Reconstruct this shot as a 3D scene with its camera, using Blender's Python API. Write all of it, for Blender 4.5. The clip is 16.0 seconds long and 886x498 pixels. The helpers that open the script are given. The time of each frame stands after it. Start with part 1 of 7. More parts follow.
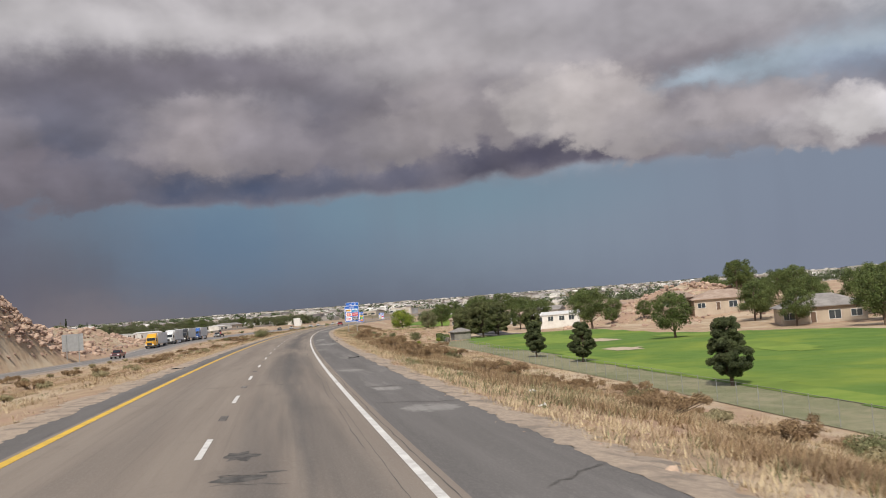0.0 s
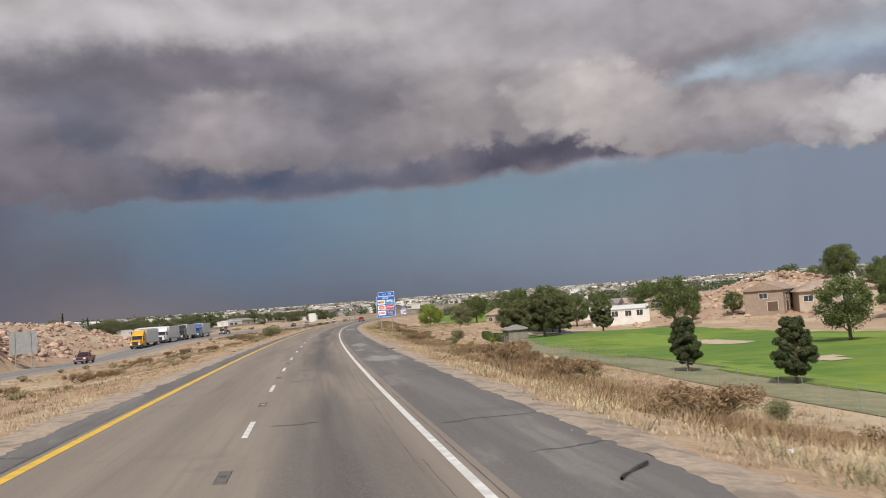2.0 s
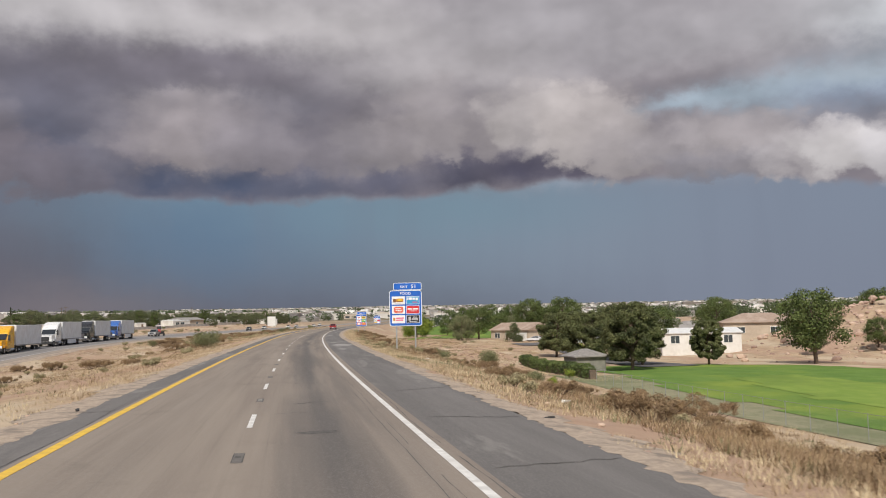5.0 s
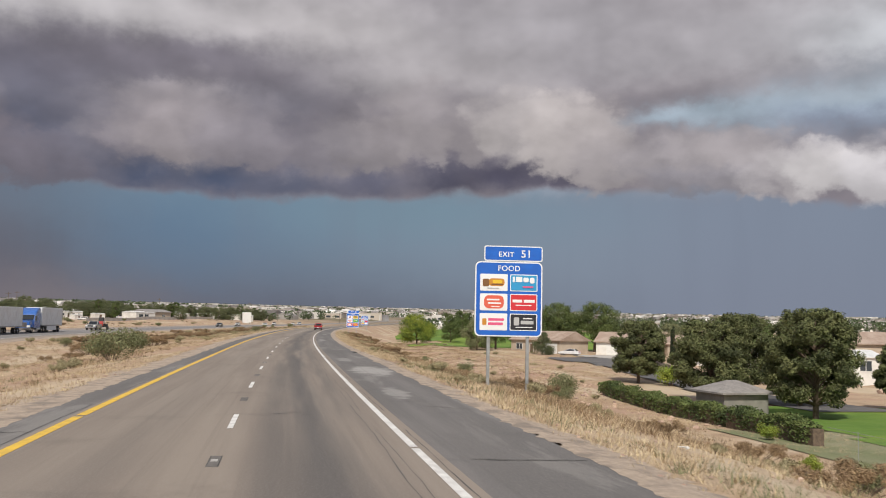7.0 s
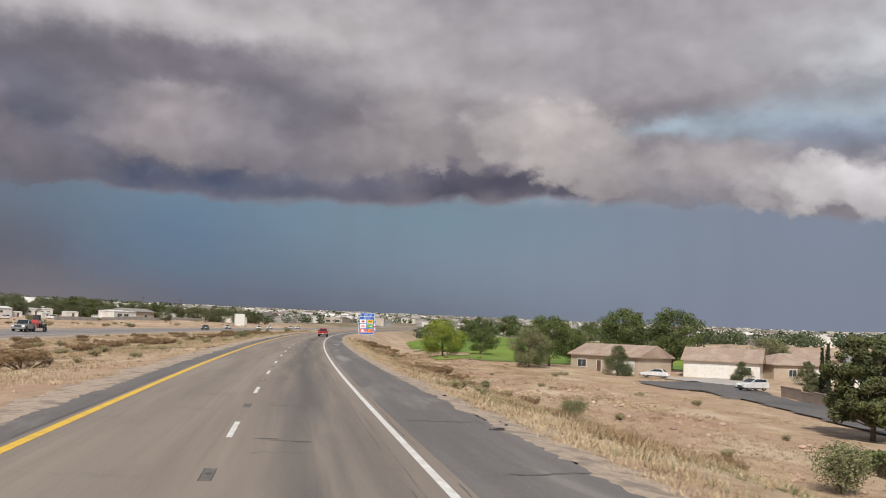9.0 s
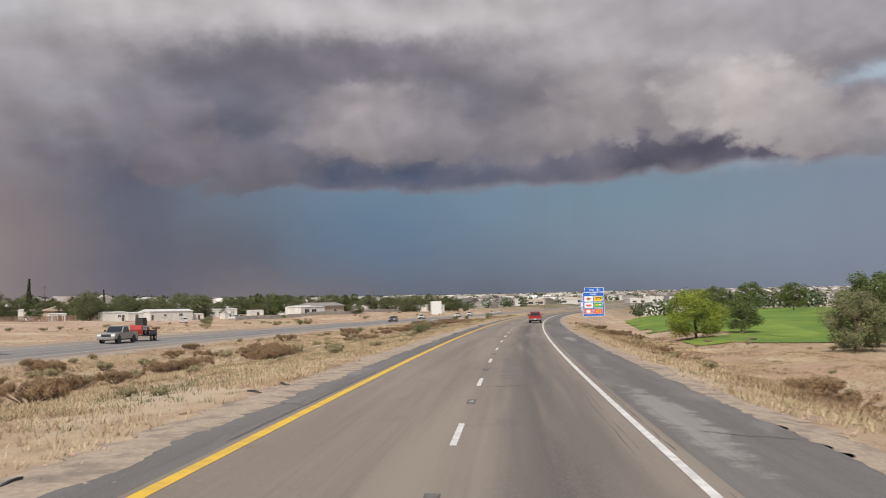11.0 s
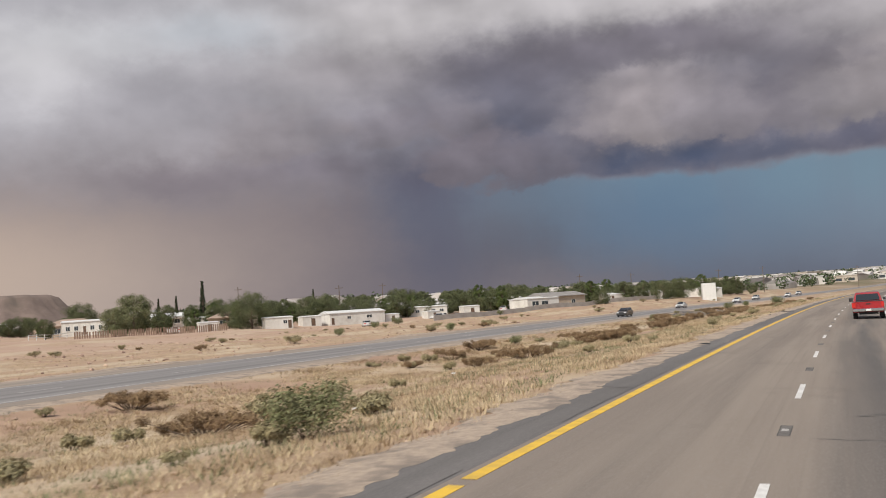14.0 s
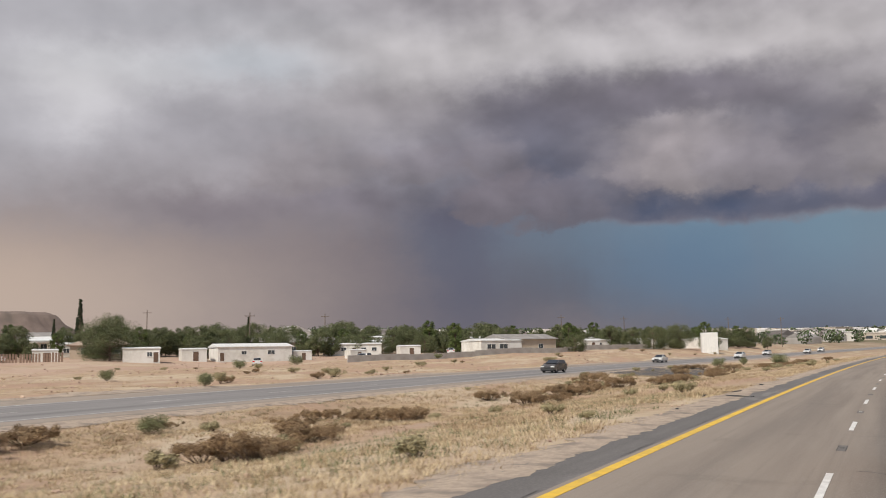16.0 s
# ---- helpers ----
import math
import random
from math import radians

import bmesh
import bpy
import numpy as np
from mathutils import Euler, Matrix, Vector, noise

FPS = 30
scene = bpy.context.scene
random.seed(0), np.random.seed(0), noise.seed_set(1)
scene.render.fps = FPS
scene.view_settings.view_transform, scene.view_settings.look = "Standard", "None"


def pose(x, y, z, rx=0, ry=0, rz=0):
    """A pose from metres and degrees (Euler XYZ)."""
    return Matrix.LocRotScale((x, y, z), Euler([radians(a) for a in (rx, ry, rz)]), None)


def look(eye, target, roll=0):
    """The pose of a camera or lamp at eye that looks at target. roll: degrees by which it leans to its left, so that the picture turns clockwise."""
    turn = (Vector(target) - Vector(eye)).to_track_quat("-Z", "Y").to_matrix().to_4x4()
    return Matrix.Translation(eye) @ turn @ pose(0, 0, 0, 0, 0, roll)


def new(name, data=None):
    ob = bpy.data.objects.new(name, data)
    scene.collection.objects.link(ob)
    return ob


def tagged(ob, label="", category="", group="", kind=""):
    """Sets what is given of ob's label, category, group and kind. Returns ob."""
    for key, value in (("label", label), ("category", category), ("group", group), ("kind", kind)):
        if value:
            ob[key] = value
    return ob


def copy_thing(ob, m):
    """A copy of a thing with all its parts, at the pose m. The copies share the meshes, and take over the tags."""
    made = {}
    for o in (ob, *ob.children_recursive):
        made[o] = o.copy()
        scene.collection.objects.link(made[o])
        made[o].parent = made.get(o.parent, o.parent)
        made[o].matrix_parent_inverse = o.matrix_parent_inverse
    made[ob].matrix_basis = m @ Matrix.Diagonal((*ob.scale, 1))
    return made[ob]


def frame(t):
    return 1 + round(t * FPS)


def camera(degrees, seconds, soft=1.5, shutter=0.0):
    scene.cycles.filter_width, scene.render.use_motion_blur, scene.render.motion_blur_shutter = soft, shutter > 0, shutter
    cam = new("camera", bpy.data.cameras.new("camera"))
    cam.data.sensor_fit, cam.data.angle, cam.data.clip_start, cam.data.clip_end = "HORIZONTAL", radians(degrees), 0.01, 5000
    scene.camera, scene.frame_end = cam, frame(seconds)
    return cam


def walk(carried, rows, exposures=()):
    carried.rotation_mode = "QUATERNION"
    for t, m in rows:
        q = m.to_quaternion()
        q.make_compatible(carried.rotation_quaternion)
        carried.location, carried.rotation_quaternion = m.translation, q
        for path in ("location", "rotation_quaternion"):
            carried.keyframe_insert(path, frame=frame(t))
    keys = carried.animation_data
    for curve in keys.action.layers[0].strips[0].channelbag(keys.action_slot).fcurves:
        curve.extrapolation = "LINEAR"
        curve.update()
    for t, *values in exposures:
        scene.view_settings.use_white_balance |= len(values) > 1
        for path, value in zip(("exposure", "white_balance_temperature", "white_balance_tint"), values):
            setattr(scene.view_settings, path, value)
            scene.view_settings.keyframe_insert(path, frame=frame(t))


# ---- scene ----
# ---- the road's line: a long right-hand bend, s metres along, u metres to the right of the lane line ----
BEND = 3198.0


def bank(s):
    """The road leans to the right in its bend; degrees."""
    marks = ((-60, 2.0), (30, 2.0), (50, 1.8), (80, 1.3), (104, 0.8), (150, 0.25), (190, 0.0), (235, 0.0), (275, 1.6), (320, 2.2))
    if s <= marks[0][0]:
        return marks[0][1]
    for (a, p), (b, q) in zip(marks, marks[1:]):
        if s < b:
            return p + (q - p) * (s - a) / (b - a)
    return marks[-1][1]


def road(s, u=0.0, z=0.0):
    a = s / BEND
    z -= math.tan(math.radians(bank(s))) * max(-140.0, min(30.0, u))
    return Vector((BEND - (BEND - u) * math.cos(a), (BEND - u) * math.sin(a), z))


def heading(s):
    return -math.degrees(s / BEND)


# ---- camera: seconds, way along the road, offset from the lane line, yaw to the road, pitch, roll ----
EYE = 2.31
cam = camera(50.9, 16.0, soft=1.0, shutter=0.1)
DRIVE = (
    (0, 7.20, 1.56, -10.16, 4.24, 2.58),
    (0.5, 18.90, 1.54, -9.72, 4.30, 2.18),
    (1, 30.61, 1.39, -9.35, 4.17, 2.16),
    (1.5, 42.33, 1.40, -8.86, 4.20, 2.54),
    (2, 53.88, 1.39, -8.50, 3.93, 2.93),
    (2.5, 65.59, 1.35, -8.18, 3.63, 3.20),
    (3, 77.42, 1.27, -7.76, 3.40, 3.14),
    (3.5, 88.95, 1.18, -8.14, 3.63, 1.35),
    (4, 100.68, 1.04, -9.05, 3.98, 0.93),
    (6.5, 162.20, 0.84, -10.23, 4.59, 0.25),
    (7, 174.55, 0.95, -10.16, 4.58, -1.11),
    (7.5, 186.77, 1.12, -10.20, 4.85, -3.09),
    (8, 199.08, 1.18, -10.22, 5.41, -3.21),
    (10.3, 258.20, 0.98, -5.30, 3.80, 0.30),
    (10.5, 263.43, 0.98, -3.16, 3.67, 0.12),
    (11, 276.71, 0.98, 3.80, 3.65, -0.50),
    (11.5, 289.82, 1.05, 9.57, 3.32, -0.49),
    (12, 303.01, 1.13, 13.81, 2.87, -0.57),
    (12.5, 316.31, 1.13, 15.98, 2.70, -0.24),
    (13, 330.07, 1.13, 18.48, 2.45, -0.06),
    (13.5, 343.17, 1.09, 20.75, 2.40, 0.35),
    (14, 357.03, 0.99, 22.83, 3.09, 1.84),
    (14.5, 370.85, 0.92, 24.66, 4.20, 1.71),
    (15, 384.76, 0.91, 25.30, 4.81, 2.05),
    (15.5, 398.38, 0.96, 25.85, 5.28, 1.79),
    (16, 411.50, 1.08, 25.29, 5.37, -0.98),
)


def seat(s, u, yaw, pitch, roll):
    """The camera's pose over the leaning road."""
    line = Matrix.Rotation(math.radians(heading(s)), 4, "Z")
    lean = Matrix.Rotation(math.radians(bank(s + 15.0)), 4, "Y")
    return Matrix.Translation(road(s, u, EYE)) @ line @ lean @ pose(0, 0, 0, 90 + pitch, roll, yaw)


walk(cam, [(t, seat(s, u, y, p, r)) for t, s, u, y, p, r in DRIVE])


# ---- light: a storm sky ahead, a hazy sun behind the camera ----
SUN_EL, SUN_AZ = 47.0, 198.0  # degrees; azimuth clockwise from +y


class Nodes:
    """A small writer of node trees: values and sockets in, sockets out."""

    def __init__(self, tree):
        self.tree = tree
        tree.nodes.clear()

    def add(self, kind, **settings):
        node = self.tree.nodes.new(kind)
        if "operation" in settings:
            node.operation = settings["operation"]
        if "use_clamp" in settings:
            node.use_clamp = settings["use_clamp"]
        if "feature" in settings:
            node.feature = settings["feature"]
        if "interpolation_type" in settings:
            node.interpolation_type = settings["interpolation_type"]
        if "data_type" in settings:
            node.data_type = settings["data_type"]
        if "blend_type" in settings:
            node.blend_type = settings["blend_type"]
        if "uv_map" in settings:
            node.uv_map = settings["uv_map"]
        if "sky_type" in settings:
            node.sky_type = settings["sky_type"]
            node.sun_disc = settings["sun_disc"]
            node.sun_elevation = settings["sun_elevation"]
            node.sun_rotation = settings["sun_rotation"]
        return node

    def put(self, socket, value):
        if isinstance(value, bpy.types.NodeSocket):
            self.tree.links.new(value, socket)
        elif value is not None:
            socket.default_value = value

    def math(self, op, a, b=None, c=None, clamp=False):
        n = self.add("ShaderNodeMath", operation=op, use_clamp=clamp)
        for k, v in enumerate((a, b, c)):
            self.put(n.inputs[k], v)
        return n.outputs[0]

    def vec(self, op, a, b=None, scale=None):
        n = self.add("ShaderNodeVectorMath", operation=op)
        self.put(n.inputs[0], a)
        self.put(n.inputs[1], b)
        if scale is not None:
            self.put(n.inputs["Scale"], scale)
        return n.outputs["Value"] if op in ("LENGTH", "DOT_PRODUCT", "DISTANCE") else n.outputs[0]

    def combine(self, x, y, z):
        n = self.add("ShaderNodeCombineXYZ")
        for k, v in enumerate((x, y, z)):
            self.put(n.inputs[k], v)
        return n.outputs[0]

    def split(self, v):
        n = self.add("ShaderNodeSeparateXYZ")
        self.put(n.inputs[0], v)
        return n.outputs

    def noise(self, vector, scale, detail=4.0, rough=0.5, distort=0.0, colour=False):
        n = self.add("ShaderNodeTexNoise")
        self.put(n.inputs["Vector"], vector)
        self.put(n.inputs["Scale"], scale)
        self.put(n.inputs["Detail"], detail)
        self.put(n.inputs["Roughness"], rough)
        self.put(n.inputs["Distortion"], distort)
        return n.outputs[1 if colour else 0]

    def voronoi(self, vector, scale, feature="F1", out="Distance"):
        n = self.add("ShaderNodeTexVoronoi", feature=feature)
        self.put(n.inputs["Vector"], vector)
        self.put(n.inputs["Scale"], scale)
        return n.outputs[out]

    def span(self, v, a, b, c=0.0, d=1.0, smooth=True):
        n = self.add("ShaderNodeMapRange", interpolation_type="SMOOTHSTEP" if smooth else "LINEAR", clamp=True)
        for k, x in enumerate((v, a, b, c, d)):
            self.put(n.inputs[k], x)
        return n.outputs[0]

    def mix(self, f, a, b, how="MIX"):
        n = self.add("ShaderNodeMix", data_type="RGBA", blend_type=how)
        self.put(n.inputs[0], f)
        self.put(n.inputs[6], a)
        self.put(n.inputs[7], b)
        return n.outputs[2]


def srgb(r, g, b):
    """A colour from 0-255 screen values, made linear."""
    return tuple(((v / 255 + 0.055) / 1.055) ** 2.4 if v > 10 else v / 3295 for v in (r, g, b)) + (1.0,)


world = bpy.data.worlds.new("storm_sky")
scene.world = world
world.use_nodes = True
W = Nodes(world.node_tree)
way = W.add("ShaderNodeTexCoord").outputs["Generated"]
dx, dy, dz = W.split(way)
az = W.math("MULTIPLY", W.math("ARCTAN2", dx, dy), 57.2958)
el = W.math("MULTIPLY", W.math("ARCSINE", dz), 57.2958)
# the cloud forms wander at two sizes; degrees
def patch(ka, ke, z, detail, rough=0.55, colour=False, da=0.0, de=0.0):
    x = W.math("MULTIPLY", W.math("ADD", az, da), ka)
    y = W.math("MULTIPLY", W.math("ADD", el, de), ke)
    return W.noise(W.combine(x, y, z), 1.0, detail, rough, colour=colour)


w1x, w1y, _ = W.split(patch(0.11, 0.17, 0.0, 2.0, 0.5, True))
w2x, w2y, _ = W.split(patch(0.42, 0.55, 2.0, 4.0, 0.6, True))


def moved(v, big, small, k1, k2):
    v = W.math("ADD", v, W.math("MULTIPLY", W.math("SUBTRACT", big, 0.5), k1))
    return W.math("ADD", v, W.math("MULTIPLY", W.math("SUBTRACT", small, 0.5), k2))


w3x, w3y, _ = W.split(patch(1.15, 1.5, 4.0, 4.0, 0.6, True))
caz = W.math("ADD", moved(az, w1x, w2x, 1.9, 2.3), W.math("MULTIPLY", W.math("SUBTRACT", w3x, 0.5), 0.9))
cel = W.math("ADD", moved(el, w1y, w2y, 1.1, 1.5), W.math("MULTIPLY", W.math("SUBTRACT", w3y, 0.5), 0.8))
billow = patch(0.20, 0.30, 3.0, 3.0, 0.45)
toward = patch(0.20, 0.30, 3.0, 3.0, 0.45, False, 0.6, 0.9)
relief = W.math("ADD", 0.5, W.math("MULTIPLY", W.math("SUBTRACT", billow, toward), 2.6), clamp=True)
puff_noise = patch(0.26, 0.34, 11.0, 2.5, 0.5)
fine = patch(0.55, 0.75, 7.0, 5.0, 0.6)
# rounded lumps, as on a rolling cloud's underside
lump_at = W.combine(W.math("MULTIPLY", caz, 0.27), W.math("MULTIPLY", cel, 0.36), 5.0)
lump = W.span(W.voronoi(lump_at, 1.0, "SMOOTH_F1"), 0.12, 0.72, 1.0, 0.0)
lump2 = W.span(W.voronoi(lump_at, 2.6, "SMOOTH_F1"), 0.12, 0.72, 1.0, 0.0)


def lobe(a, e, ra, re):
    """A soft oval of the sky round azimuth a and height e."""
    x = W.math("DIVIDE", W.math("SUBTRACT", caz, a), ra)
    y = W.math("DIVIDE", W.math("SUBTRACT", cel, e), re)
    r = W.math("ADD", W.math("MULTIPLY", x, x), W.math("MULTIPLY", y, y))
    return W.math("EXPONENT", W.math("MULTIPLY", r, -1.0))


def lobes(sky, table):
    for a, e, ra, re, amount, colour in table:
        sky = W.mix(W.math("MULTIPLY", lobe(a, e, ra, re), amount), sky, srgb(*colour))
    return sky


# the rain curtain under the shelf, bluer ahead, dusty to the left
rain = W.mix(W.span(el, 0.3, 7.0), srgb(105, 110, 124), srgb(114, 136, 155))
rain = W.mix(W.math("MULTIPLY", W.span(az, 10.0, 30.0), 0.85), rain, srgb(130, 138, 155))
rain = lobes(rain, ((14.0, 4.5, 8.0, 4.0, 0.5, (132, 146, 161)), (21.0, 4.5, 6.0, 3.5, 0.45, (134, 145, 160)), (-11.0, 3.5, 5.5, 4.0, 0.65, (93, 94, 104)), (-15.0, 2.5, 5.0, 3.2, 0.5, (90, 88, 98)), (12.0, 6.6, 9.0, 1.6, 0.6, (118, 142, 157)), (-3.0, 5.0, 6.0, 3.0, 0.5, (92, 116, 143)), (0.0, 0.5, 14.0, 1.4, 0.3, (92, 93, 105))))
shaft = patch(0.35, 0.05, 9.0, 4.0, 0.5)
rain = W.mix(W.math("MULTIPLY", W.span(shaft, 0.4, 0.7), 0.18), rain, srgb(116, 124, 140))
dusty = W.math("ADD", caz, W.math("ADD", W.math("MULTIPLY", W.math("SUBTRACT", el, 3.0), 0.8), W.math("MULTIPLY", W.math("SUBTRACT", shaft, 0.5), 10.0)))
dust = W.span(dusty, -4.5, -22.0)
low_dust = W.mix(W.span(caz, -13.0, -44.0), srgb(106, 102, 112), srgb(184, 167, 157))
low_dust = W.mix(W.math("MULTIPLY", W.span(el, 3.0, 10.0), 0.8), low_dust, srgb(132, 123, 128))
low_dust = lobes(low_dust, ((-20.5, 7.6, 3.5, 1.9, 0.6, (112, 104, 110)), (-17.0, 7.0, 3.2, 4.0, 0.6, (98, 98, 114)), (-30.0, 8.4, 9.0, 1.5, 0.5, (133, 123, 125)), (-45.0, 4.0, 8.0, 3.5, 0.6, (192, 172, 157))))
rain = W.mix(dust, rain, low_dust)
rain = lobes(rain, ((-10.0, 1.2, 5.0, 1.6, 0.55, (130, 121, 124)), (-5.0, 0.8, 3.5, 1.0, 0.4, (116, 113, 120))))

# the forms of the cloud: azimuth, height, half width, half height (above, below), strength, colour
HIGH = (
    (-8.6, 17.7, 14.6, 1.9, 0.95, (196, 192, 195)), (5.0, 17.5, 9.8, 1.9, 0.90, (190, 185, 187)), (10.7, 15.5, 8.4, 1.9, 0.80, (178, 173, 175)),
    (20.6, 18.3, 8.7, 2.6, 0.85, (168, 164, 169)), (29.1, 15.7, 8.7, 2.1, 0.85, (164, 160, 165)), (34.5, 17.2, 5.6, 2.1, 0.85, (178, 175, 180)),
    (38.7, 16.1, 3.8, 2.4, 0.95, (204, 206, 211)), (14.6, 13.8, 4.2, 1.4, 0.60, (172, 166, 169)), (22.7, 13.7, 5.2, 0.9, 0.60, (164, 159, 163)),
)

HIGH_LEFT = (
    (-36.7, 16.9, 7.0, 1.4, 0.85, (204, 204, 208)), (-38.8, 14.0, 3.1, 1.7, 0.90, (214, 212, 216)), (-27.8, 17.5, 3.8, 1.2, 0.80, (190, 198, 208)),
    (-30.2, 13.8, 7.7, 1.7, 0.70, (156, 153, 160)), (-20.0, 15.5, 7.0, 2.1, 0.70, (176, 171, 174)), (-24.3, 11.9, 7.0, 1.7, 0.60, (155, 150, 157)),
    (-35.0, 11.4, 5.6, 2.1, 0.60, (164, 160, 166)), (-32.0, 19.7, 10.5, 1.2, 0.70, (166, 166, 172)), (-29.6, 17.5, 4.2, 0.9, 0.70, (186, 192, 200)),
    (-40.0, 15.9, 2.8, 1.4, 0.70, (208, 206, 209)), (-16.2, 18.2, 13.9, 1.9, 0.80, (190, 186, 188)),
)

SHADE = (
    (-11.7, 14.5, 5.9, 1.4, 0.90, (108, 105, 114)), (-5.9, 14.8, 8.0, 1.5, 0.90, (113, 109, 118)), (1.0, 14.4, 4.9, 1.0, 0.80, (117, 112, 121)),
    (6.5, 13.4, 3.8, 0.9, 0.70, (122, 117, 125)), (2.4, 12.5, 3.8, 1.6, 0.80, (112, 111, 123)), (-10.0, 10.7, 3.1, 2.1, 0.80, (114, 111, 121)),
    (5.2, 11.1, 2.1, 1.6, 0.60, (124, 119, 128)), (14.3, 12.4, 1.6, 1.7, 0.40, (138, 132, 139)), (27.4, 13.1, 5.9, 0.5, 0.60, (140, 135, 142)),
)

SHADE_LEFT = (
    (-16.7, 11.7, 6.3, 2.1, 0.80, (118, 115, 128)), (-10.9, 13.9, 5.2, 2.4, 0.80, (116, 113, 125)), (-11.4, 10.8, 3.1, 3.1, 0.90, (98, 100, 116)),
    (-2.5, 15.6, 9.1, 1.2, 0.80, (120, 115, 125)), (-17.2, 8.0, 3.1, 1.9, 0.90, (94, 94, 111)), (-31.6, 8.9, 6.3, 1.2, 0.80, (130, 122, 129)),
    (-23.0, 9.2, 5.2, 1.4, 0.70, (121, 115, 125)), (-16.3, 4.5, 2.1, 3.8, 0.60, (96, 97, 113)), (-21.4, 15.2, 4.2, 1.4, 0.40, (140, 134, 140)),
)

BELLY = (
    (-10.8, 7.9, 3.1, 1.2, 0.85, (97, 98, 114)), (-5.3, 8.4, 2.8, 1.3, 1.00, (84, 90, 110)), (-0.4, 8.3, 3.5, 1.3, 1.00, (80, 89, 112)),
    (3.9, 8.1, 3.3, 1.0, 0.95, (92, 96, 114)), (8.4, 8.4, 3.0, 1.1, 0.90, (94, 95, 112)), (13.0, 8.9, 2.4, 1.3, 0.95, (86, 86, 102)),
    (17.2, 9.2, 4.7, 1.5, 1.00, (80, 78, 93)), (20.5, 8.6, 2.1, 0.8, 0.90, (90, 87, 101)),
)

PUFFS = (
    (-5.5, 10.1, 2.1, 1.6, 1.0, 0.70, (146, 139, 146)), (-5.0, 11.5, 1.9, 2.1, 2.4, 0.70, (158, 151, 156)), (-3.2, 10.9, 2.4, 2.4, 2.2, 0.90, (168, 160, 164)),
    (-1.1, 11.4, 1.9, 2.4, 2.1, 0.70, (160, 153, 158)), (1.6, 12.3, 1.6, 1.7, 1.4, 0.40, (140, 135, 143)), (0.8, 10.5, 2.6, 2.1, 1.4, 0.75, (146, 140, 147)),
    (8.0, 10.6, 2.8, 2.1, 1.5, 0.80, (152, 146, 150)), (9.8, 11.3, 1.7, 2.4, 2.1, 0.80, (158, 151, 155)), (11.9, 11.9, 2.1, 2.6, 2.3, 0.85, (166, 159, 162)),
    (5.3, 10.3, 1.7, 2.1, 1.4, 0.50, (138, 133, 140)), (14.9, 11.2, 2.1, 1.9, 1.4, 0.85, (162, 155, 158)), (17.8, 12.2, 3.0, 2.1, 2.0, 0.90, (190, 183, 183)),
    (20.1, 11.6, 2.1, 2.6, 2.3, 0.90, (198, 190, 189)), (22.4, 11.1, 2.1, 2.4, 2.4, 0.90, (192, 184, 184)), (23.6, 9.7, 2.4, 1.6, 1.7, 0.85, (172, 165, 167)),
)

PUFFS_LEFT = (
    (-3.5, 11.0, 4.9, 2.6, 2.4, 0.40, (154, 149, 156)), (-13.6, 9.1, 3.3, 1.7, 1.7, 0.85, (128, 121, 130)), (-10.5, 8.4, 2.4, 1.7, 1.2, 0.70, (118, 114, 125)),
    (-14.9, 11.8, 2.1, 1.2, 0.9, 0.50, (138, 131, 138)), (-18.8, 11.1, 2.8, 1.4, 1.0, 0.40, (140, 132, 137)), (-26.0, 11.0, 4.2, 2.1, 1.4, 0.40, (152, 143, 146)),
)

TOWER = (
    (26.8, 10.0, 3.1, 1.4, 1.7, 0.90, (160, 154, 158)), (30.7, 10.0, 3.5, 1.4, 2.0, 0.95, (178, 171, 174)), (28.7, 8.8, 4.2, 0.7, 1.0, 0.60, (140, 137, 146)),
    (34.1, 9.1, 3.1, 1.6, 1.6, 0.90, (190, 184, 187)), (36.1, 9.6, 2.8, 1.1, 1.9, 0.95, (222, 217, 218)), (38.1, 8.6, 1.9, 1.9, 1.7, 0.90, (210, 206, 209)),
)


ragged = W.math("ADD", W.math("MULTIPLY", W.math("SUBTRACT", fine, 0.5), 1.2), W.math("MULTIPLY", W.math("SUBTRACT", 0.5, lump2), 0.7))


def puff(a, e, ra, up, down):
    """A hanging swelling: a firm rounded underside that melts away upwards."""
    y = W.math("SUBTRACT", cel, e)
    x = W.math("DIVIDE", W.math("SUBTRACT", caz, a), ra)
    y = W.math("ADD", W.math("DIVIDE", W.math("MAXIMUM", y, 0.0), up), W.math("DIVIDE", W.math("MINIMUM", y, 0.0), down))
    r = W.math("ADD", W.math("ADD", W.math("MULTIPLY", x, x), W.math("MULTIPLY", y, y)), ragged)
    k = W.span(y, -0.8, 0.8)
    return W.span(r, W.span(k, 0.0, 1.0, 1.35, 2.2, False), W.span(k, 0.0, 1.0, 0.55, 0.0, False)), k


def puffs(sky, table):
    for a, e, ra, up, down, amount, colour in table:
        mask, k = puff(a, e, ra, up, down)
        tone = W.mix(k, srgb(*(0.88 * v for v in colour)), srgb(*colour))
        sky = W.mix(W.math("MULTIPLY", mask, amount), sky, tone)
    return sky


